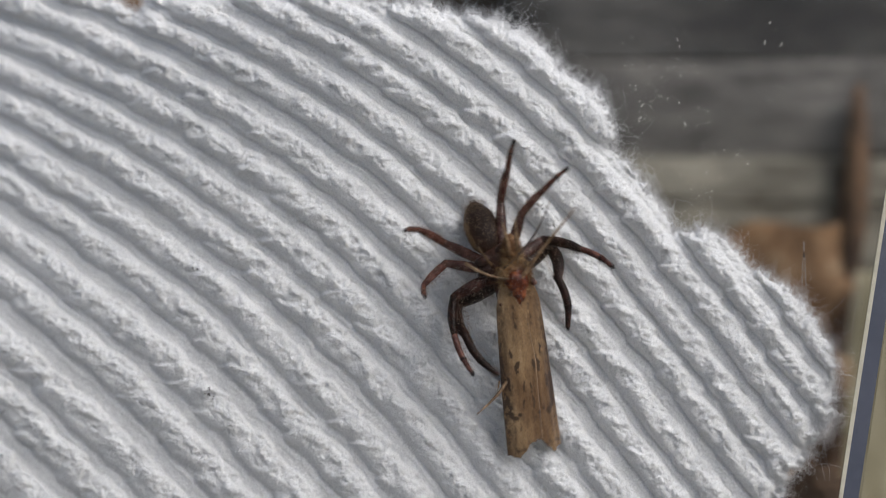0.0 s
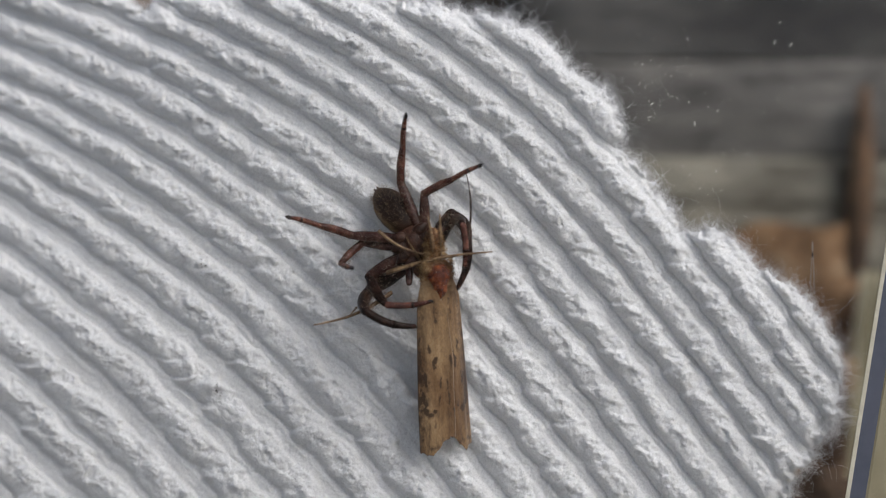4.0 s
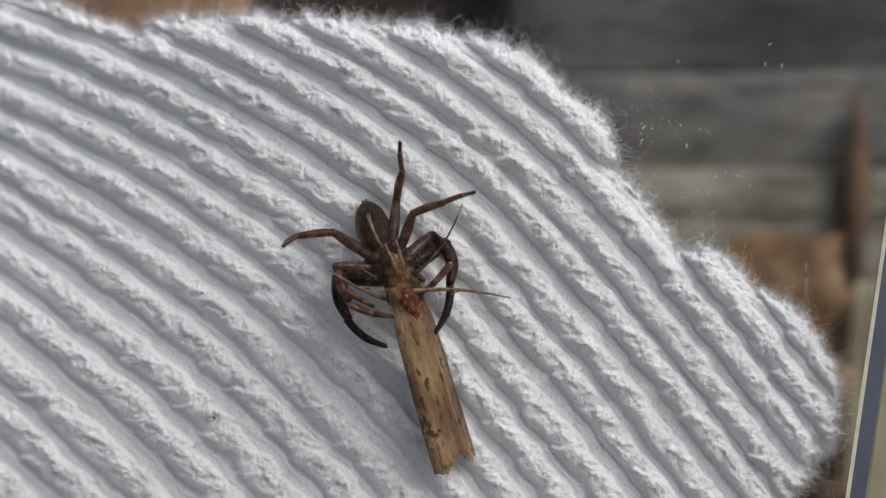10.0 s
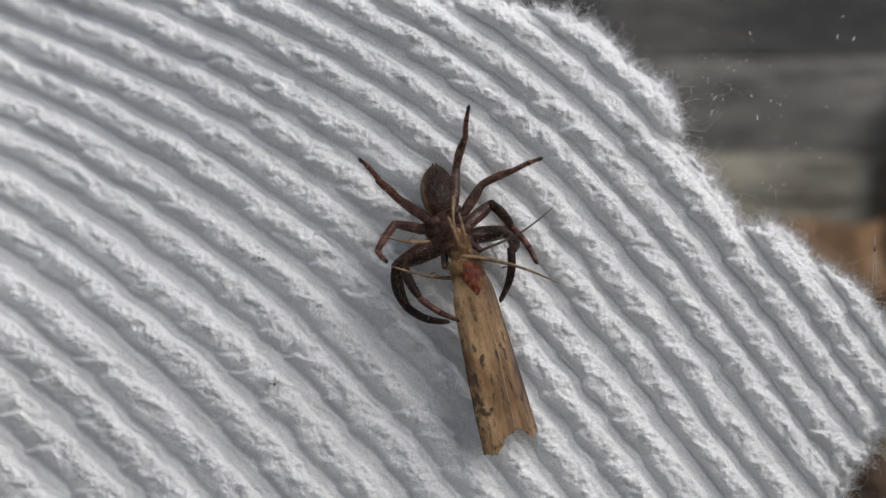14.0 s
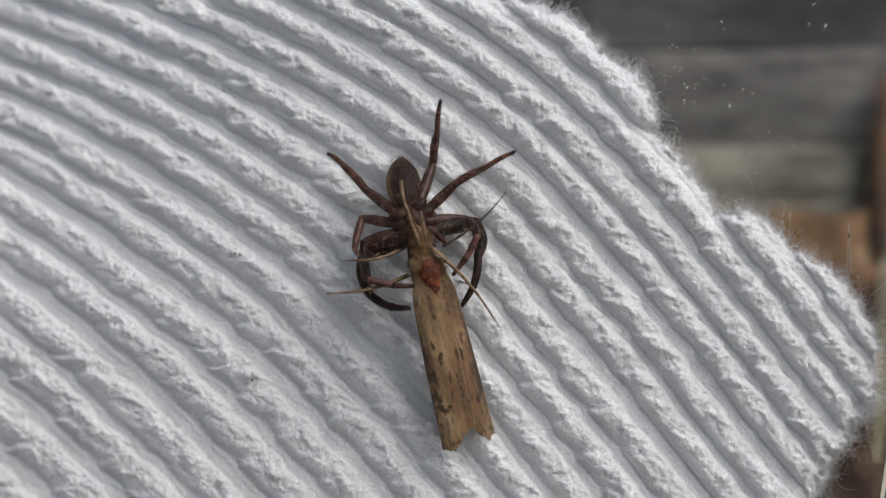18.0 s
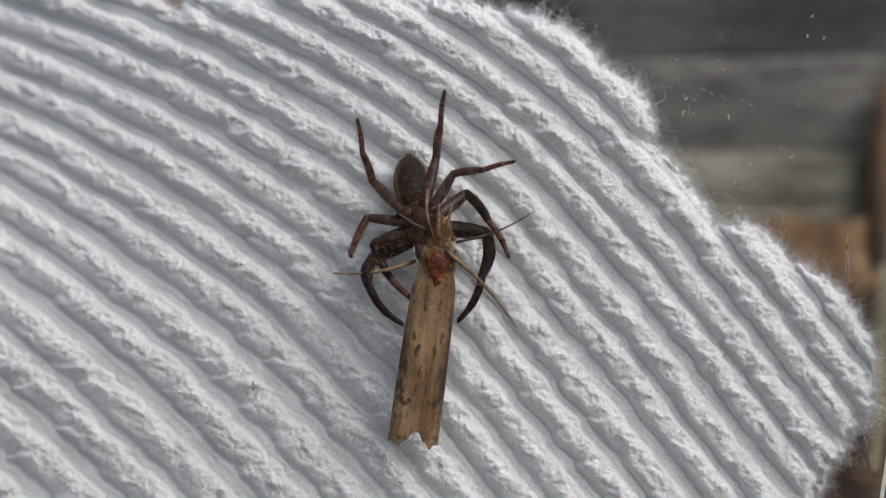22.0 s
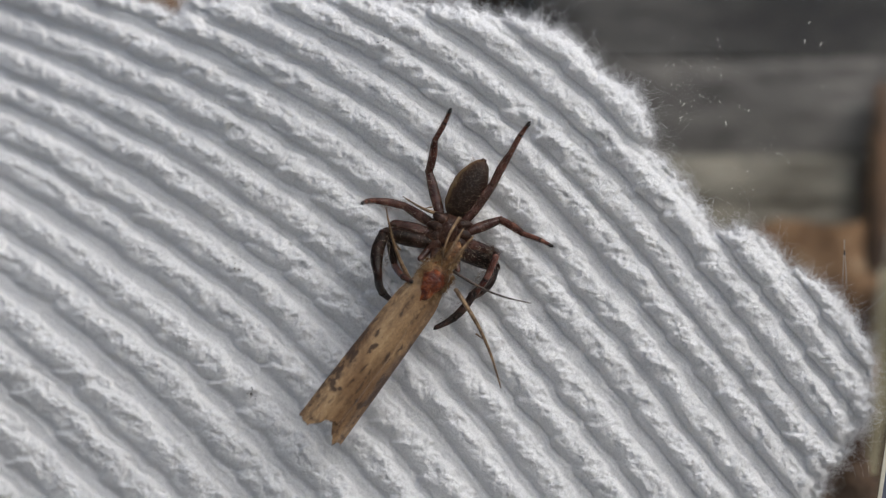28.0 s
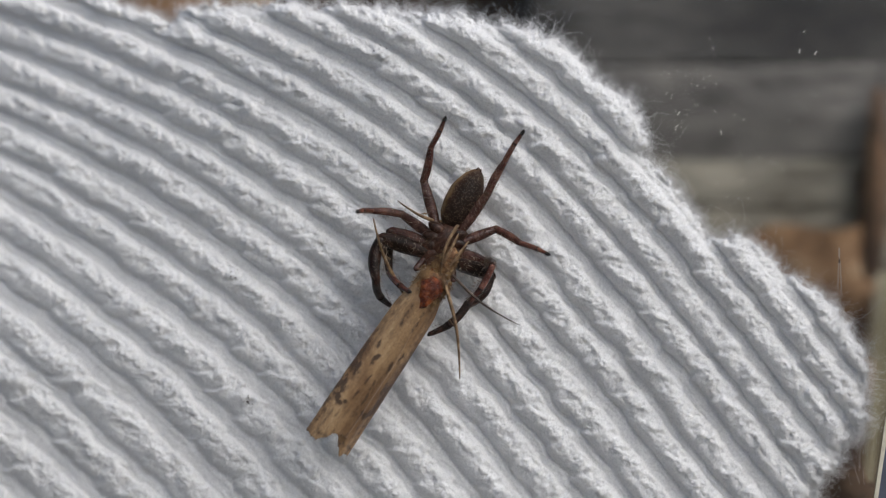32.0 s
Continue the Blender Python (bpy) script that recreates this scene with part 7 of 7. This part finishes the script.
    walk(feelers['N1'], [
        (0, pose(0.000775, -0.000784, 0.000208, 7.7, -3.2, 137.6)),
        (1, pose(0.001902, -0.000341, 0.000424, -3.2, -18.7, 123.1)),
        (2, pose(0.001242, -0.001710, -0.000783, -12.6, -12.1, 151.3)),
        (3, pose(0.000789, 0.001014, 0.001667, -19.6, -23.9, 144.1)),
        (4, pose(0.000242, 0.001668, 0.001034, 1.5, 4.6, 173.5)),
        (7, pose(0.004161, -0.001128, 0.000983, 7.9, 4.0, 143.9)),
        (8, pose(0.000259, 0.001439, 0.000476, -1.3, -2.1, 137.5)),
        (9, pose(0.000293, 0.001182, 0.000893, -8.3, -15.7, 133.2)),
        (12, pose(-0.000011, 0.000638, 0.000621, -7.3, -12.9, 127.9)),
        (13, pose(0.000362, 0.001117, 0.001008, -8.6, -25.6, 107.9)),
        (16, pose(0.000352, 0.000334, 0.000613, -11.1, -24.6, 107.4)),
        (18, pose(0.000226, 0.001177, 0.000735, -12.4, -11.5, 117.7)),
        (19, pose(-0.000702, 0.000611, 0.000284, -9.4, -0.0, 119.2)),
        (20, pose(-0.000001, 0.001246, 0.000472, -8.3, -2.9, 127.5)),
        (21.3, pose(0.000167, 0.001150, 0.000442, -4.1, -5.0, 122.2)),
        (22, pose(0.000064, 0.001010, 0.000474, -6.7, -6.4, 119.3)),
        (23, pose(0.000047, 0.000867, 0.000461, -5.7, -7.5, 116.3)),
        (24, pose(-0.000220, 0.001330, 0.000496, -10.6, -4.2, 118.1)),
        (24.5, pose(0.000010, 0.000022, 0.000326, -2.3, -9.5, 80.0)),
        (25, pose(0.001038, -0.000821, 0.000055, 1.9, -11.0, 122.2)),
        (28, pose(0.000285, 0.000690, 0.000505, 4.5, -17.6, 104.6)),
        (30, pose(0.000144, 0.000691, 0.000550, 2.1, -20.1, 103.7)),
        (32, pose(0.000123, 0.000701, 0.000541, 5.0, -18.3, 86.2)),
    ])
    walk(feelers['N2'], [
        (0, pose(0.002381, -0.000604, 0.000625, 7.3, -2.9, 135.1)),
        (1, pose(0.004133, -0.000561, 0.000368, -3.0, -11.6, 144.5)),
        (2, pose(0.000418, -0.001815, -0.001374, -0.3, -44.9, 77.8)),
        (3, pose(0.001946, -0.001353, -0.000839, -9.5, -46.1, 108.7)),
        (4, pose(0.001317, -0.002873, -0.001295, -6.4, -28.7, 100.0)),
        (5.5, pose(-0.000680, -0.000398, -0.000712, -6.2, -21.4, 50.1)),
        (7, pose(-0.002413, 0.002287, -0.000577, -13.7, -19.0, 3.1)),
        (7.5, pose(-0.000804, -0.000923, -0.000449, -8.8, -16.4, 43.0)),
        (8, pose(0.000810, -0.004082, -0.000840, -6.1, -18.5, 84.0)),
        (9, pose(0.001048, -0.000165, 0.000459, -3.8, -29.6, 71.5)),
        (12, pose(0.000841, -0.000599, 0.000220, -6.6, -26.7, 63.8)),
        (13, pose(0.000173, -0.000473, 0.000093, 0.3, -28.5, 54.3)),
        (16, pose(0.000410, -0.000866, -0.000029, -3.9, -29.2, 60.3)),
        (18, pose(-0.000135, 0.000320, 0.000289, 4.7, -17.8, 24.4)),
        (19, pose(0.000496, 0.000438, 0.000418, -4.3, -10.6, 43.9)),
        (20, pose(0.000272, 0.000444, 0.000378, -0.9, -10.3, 48.5)),
        (21.3, pose(0.000560, 0.000354, 0.000353, 1.4, -6.8, 49.7)),
        (22, pose(0.000543, 0.000194, 0.000368, 1.5, -9.8, 50.0)),
        (23, pose(0.000519, 0.000094, 0.000344, 2.5, -9.3, 50.0)),
        (24.5, pose(0.000321, 0.000230, 0.000329, 5.0, -9.4, 37.6)),
        (25, pose(-0.001277, 0.000265, 0.000431, 5.8, 3.0, 4.0)),
        (28, pose(0.001133, 0.001476, 0.000662, 4.5, -12.2, 60.4)),
        (30, pose(0.000237, 0.000078, 0.000282, 9.9, -10.9, 42.0)),
        (32, pose(0.000365, -0.000003, 0.000241, 9.1, -10.3, 42.4)),
    ])
    walk(feelers['F1'], [
        (0, pose(0.007126, -0.000073, -0.001312, -4.3, -33.9, -60.6)),
        (0.5, pose(0.005511, 0.000246, -0.000852, 12.3, -24.0, -109.6)),
        (1, pose(0.004060, 0.000357, -0.000356, -0.4, 2.8, -150.3)),
        (2, pose(0.001861, -0.000538, -0.001578, -0.5, 20.7, -105.9)),
        (3, pose(0.002604, -0.000092, -0.000965, -1.0, 28.7, -96.9)),
        (4, pose(0.002760, -0.002487, -0.001693, 5.2, 3.6, -75.7)),
        (7, pose(0.002487, -0.000806, -0.001159, 10.3, -15.3, -119.3)),
        (8, pose(0.002675, 0.000146, -0.001234, 6.1, -8.9, -132.8)),
        (9, pose(0.002177, 0.000429, -0.001237, 0.2, 2.0, -133.5)),
        (12, pose(0.002134, -0.000431, -0.001325, 4.9, 2.5, -129.2)),
        (13, pose(0.002192, 0.000798, -0.001317, 1.7, 2.0, -115.0)),
        (16, pose(0.002171, 0.000052, -0.001332, 4.2, 4.8, -117.1)),
        (17, pose(0.002770, -0.000588, -0.001756, 0.3, -4.4, -137.6)),
        (18, pose(0.001746, -0.001064, -0.001216, 8.5, -2.2, -94.0)),
        (19, pose(0.001373, -0.001034, -0.001159, 10.0, -18.1, -83.2)),
        (20, pose(0.001584, -0.001097, -0.001037, 7.5, -13.1, -77.8)),
        (21.3, pose(0.001727, -0.001210, -0.001128, 3.2, -13.3, -75.5)),
        (22, pose(0.001719, -0.001321, -0.001145, 5.6, -11.5, -75.7)),
        (23, pose(0.001642, -0.001594, -0.001181, 5.5, -11.2, -67.8)),
        (24, pose(0.001162, -0.000451, -0.001356, 11.4, -19.5, -62.4)),
        (24.5, pose(0.001270, -0.001075, -0.001392, 8.5, -16.2, -63.9)),
        (25, pose(-0.000704, -0.000824, -0.002527, -0.3, -25.5, -45.8)),
        (28, pose(0.002465, -0.000475, -0.001568, -4.3, -8.7, -121.8)),
        (30, pose(0.002085, -0.000768, -0.001475, -8.7, -4.1, -120.9)),
        (32, pose(0.002743, -0.000743, -0.001695, -8.3, -7.3, -121.8)),
    ])
    walk(feelers['F2'], [
        (0, pose(0.001771, 0.000154, -0.001763, 12.1, -28.7, -140.1)),
        (9, pose(0.001235, 0.000966, -0.001604, -0.2, -13.9, -136.0)),
        (12, pose(-0.000135, -0.000547, -0.001507, 6.0, 0.2, -117.8)),
        (13, pose(-0.000794, -0.000248, -0.001384, 2.4, 5.4, -111.0)),
        (16, pose(-0.000465, -0.001034, -0.001778, 5.4, 4.6, -110.2)),
        (17, pose(0.000920, -0.000494, -0.001123, 6.9, 0.7, -96.5)),
        (18, pose(-0.000096, -0.000750, -0.001261, 8.7, -5.9, -94.0)),
        (19, pose(-0.000678, -0.001137, -0.001283, 9.6, -19.7, -96.2)),
        (20, pose(-0.000893, 0.000849, -0.001886, 4.2, -27.8, -113.0)),
        (21.3, pose(-0.000519, 0.000892, -0.001549, 0.8, -26.1, -105.6)),
        (22, pose(-0.000339, 0.000887, -0.001400, 2.3, -21.4, -104.0)),
        (23, pose(-0.001050, -0.000592, -0.001183, 1.9, -15.1, -97.9)),
        (24, pose(-0.001548, -0.000035, -0.001537, 7.8, -17.6, -98.1)),
        (24.5, pose(-0.002337, -0.001344, -0.001453, 6.7, -18.4, -77.5)),
        (25, pose(-0.002645, -0.000979, -0.001042, -5.0, -18.5, -79.0)),
        (28, pose(-0.002914, -0.000887, -0.001616, -4.4, -15.2, -71.3)),
        (30, pose(-0.002759, -0.000604, -0.001555, -2.9, -11.9, -79.6)),
        (32, pose(-0.002797, -0.000760, -0.001482, -2.7, -11.4, -77.8)),
    ])
    walk(feelers['F3'], [
        (0, pose(0.000023, -0.003020, -0.000322, -8.7, -20.3, 65.2)),
        (1, pose(-0.000762, -0.000053, 0.000089, 1.9, -18.3, -1.1)),
        (2, pose(-0.000956, -0.001584, -0.001156, 10.9, -37.5, 28.5)),
        (3, pose(-0.002328, 0.000695, 0.000426, 23.3, -12.5, -10.4)),
        (4, pose(-0.001477, -0.003208, -0.001350, -6.9, -29.3, 56.5)),
        (7, pose(-0.002482, -0.001091, -0.000350, -14.5, -17.9, 22.4)),
        (8, pose(-0.002738, 0.000727, -0.000153, -2.6, -15.6, -6.0)),
        (9, pose(-0.003925, -0.000342, -0.000546, 5.3, -17.0, 4.9)),
        (12, pose(-0.004418, -0.000536, -0.000760, 1.2, -16.7, 3.4)),
        (13, pose(-0.003738, 0.000739, 0.000100, 9.7, -7.3, -13.3)),
        (16, pose(-0.003217, -0.000223, -0.000397, 8.0, -14.6, -2.1)),
        (17, pose(-0.004102, -0.000313, -0.000402, 5.8, -14.7, 5.3)),
        (18, pose(-0.004439, -0.000192, -0.000413, 8.6, -13.7, 4.1)),
        (19, pose(-0.003468, -0.001205, -0.000418, 0.4, -15.4, 14.7)),
        (32, pose(-0.002751, -0.000779, 0.000330, 9.1, -3.5, 13.6)),
    ])


motions()
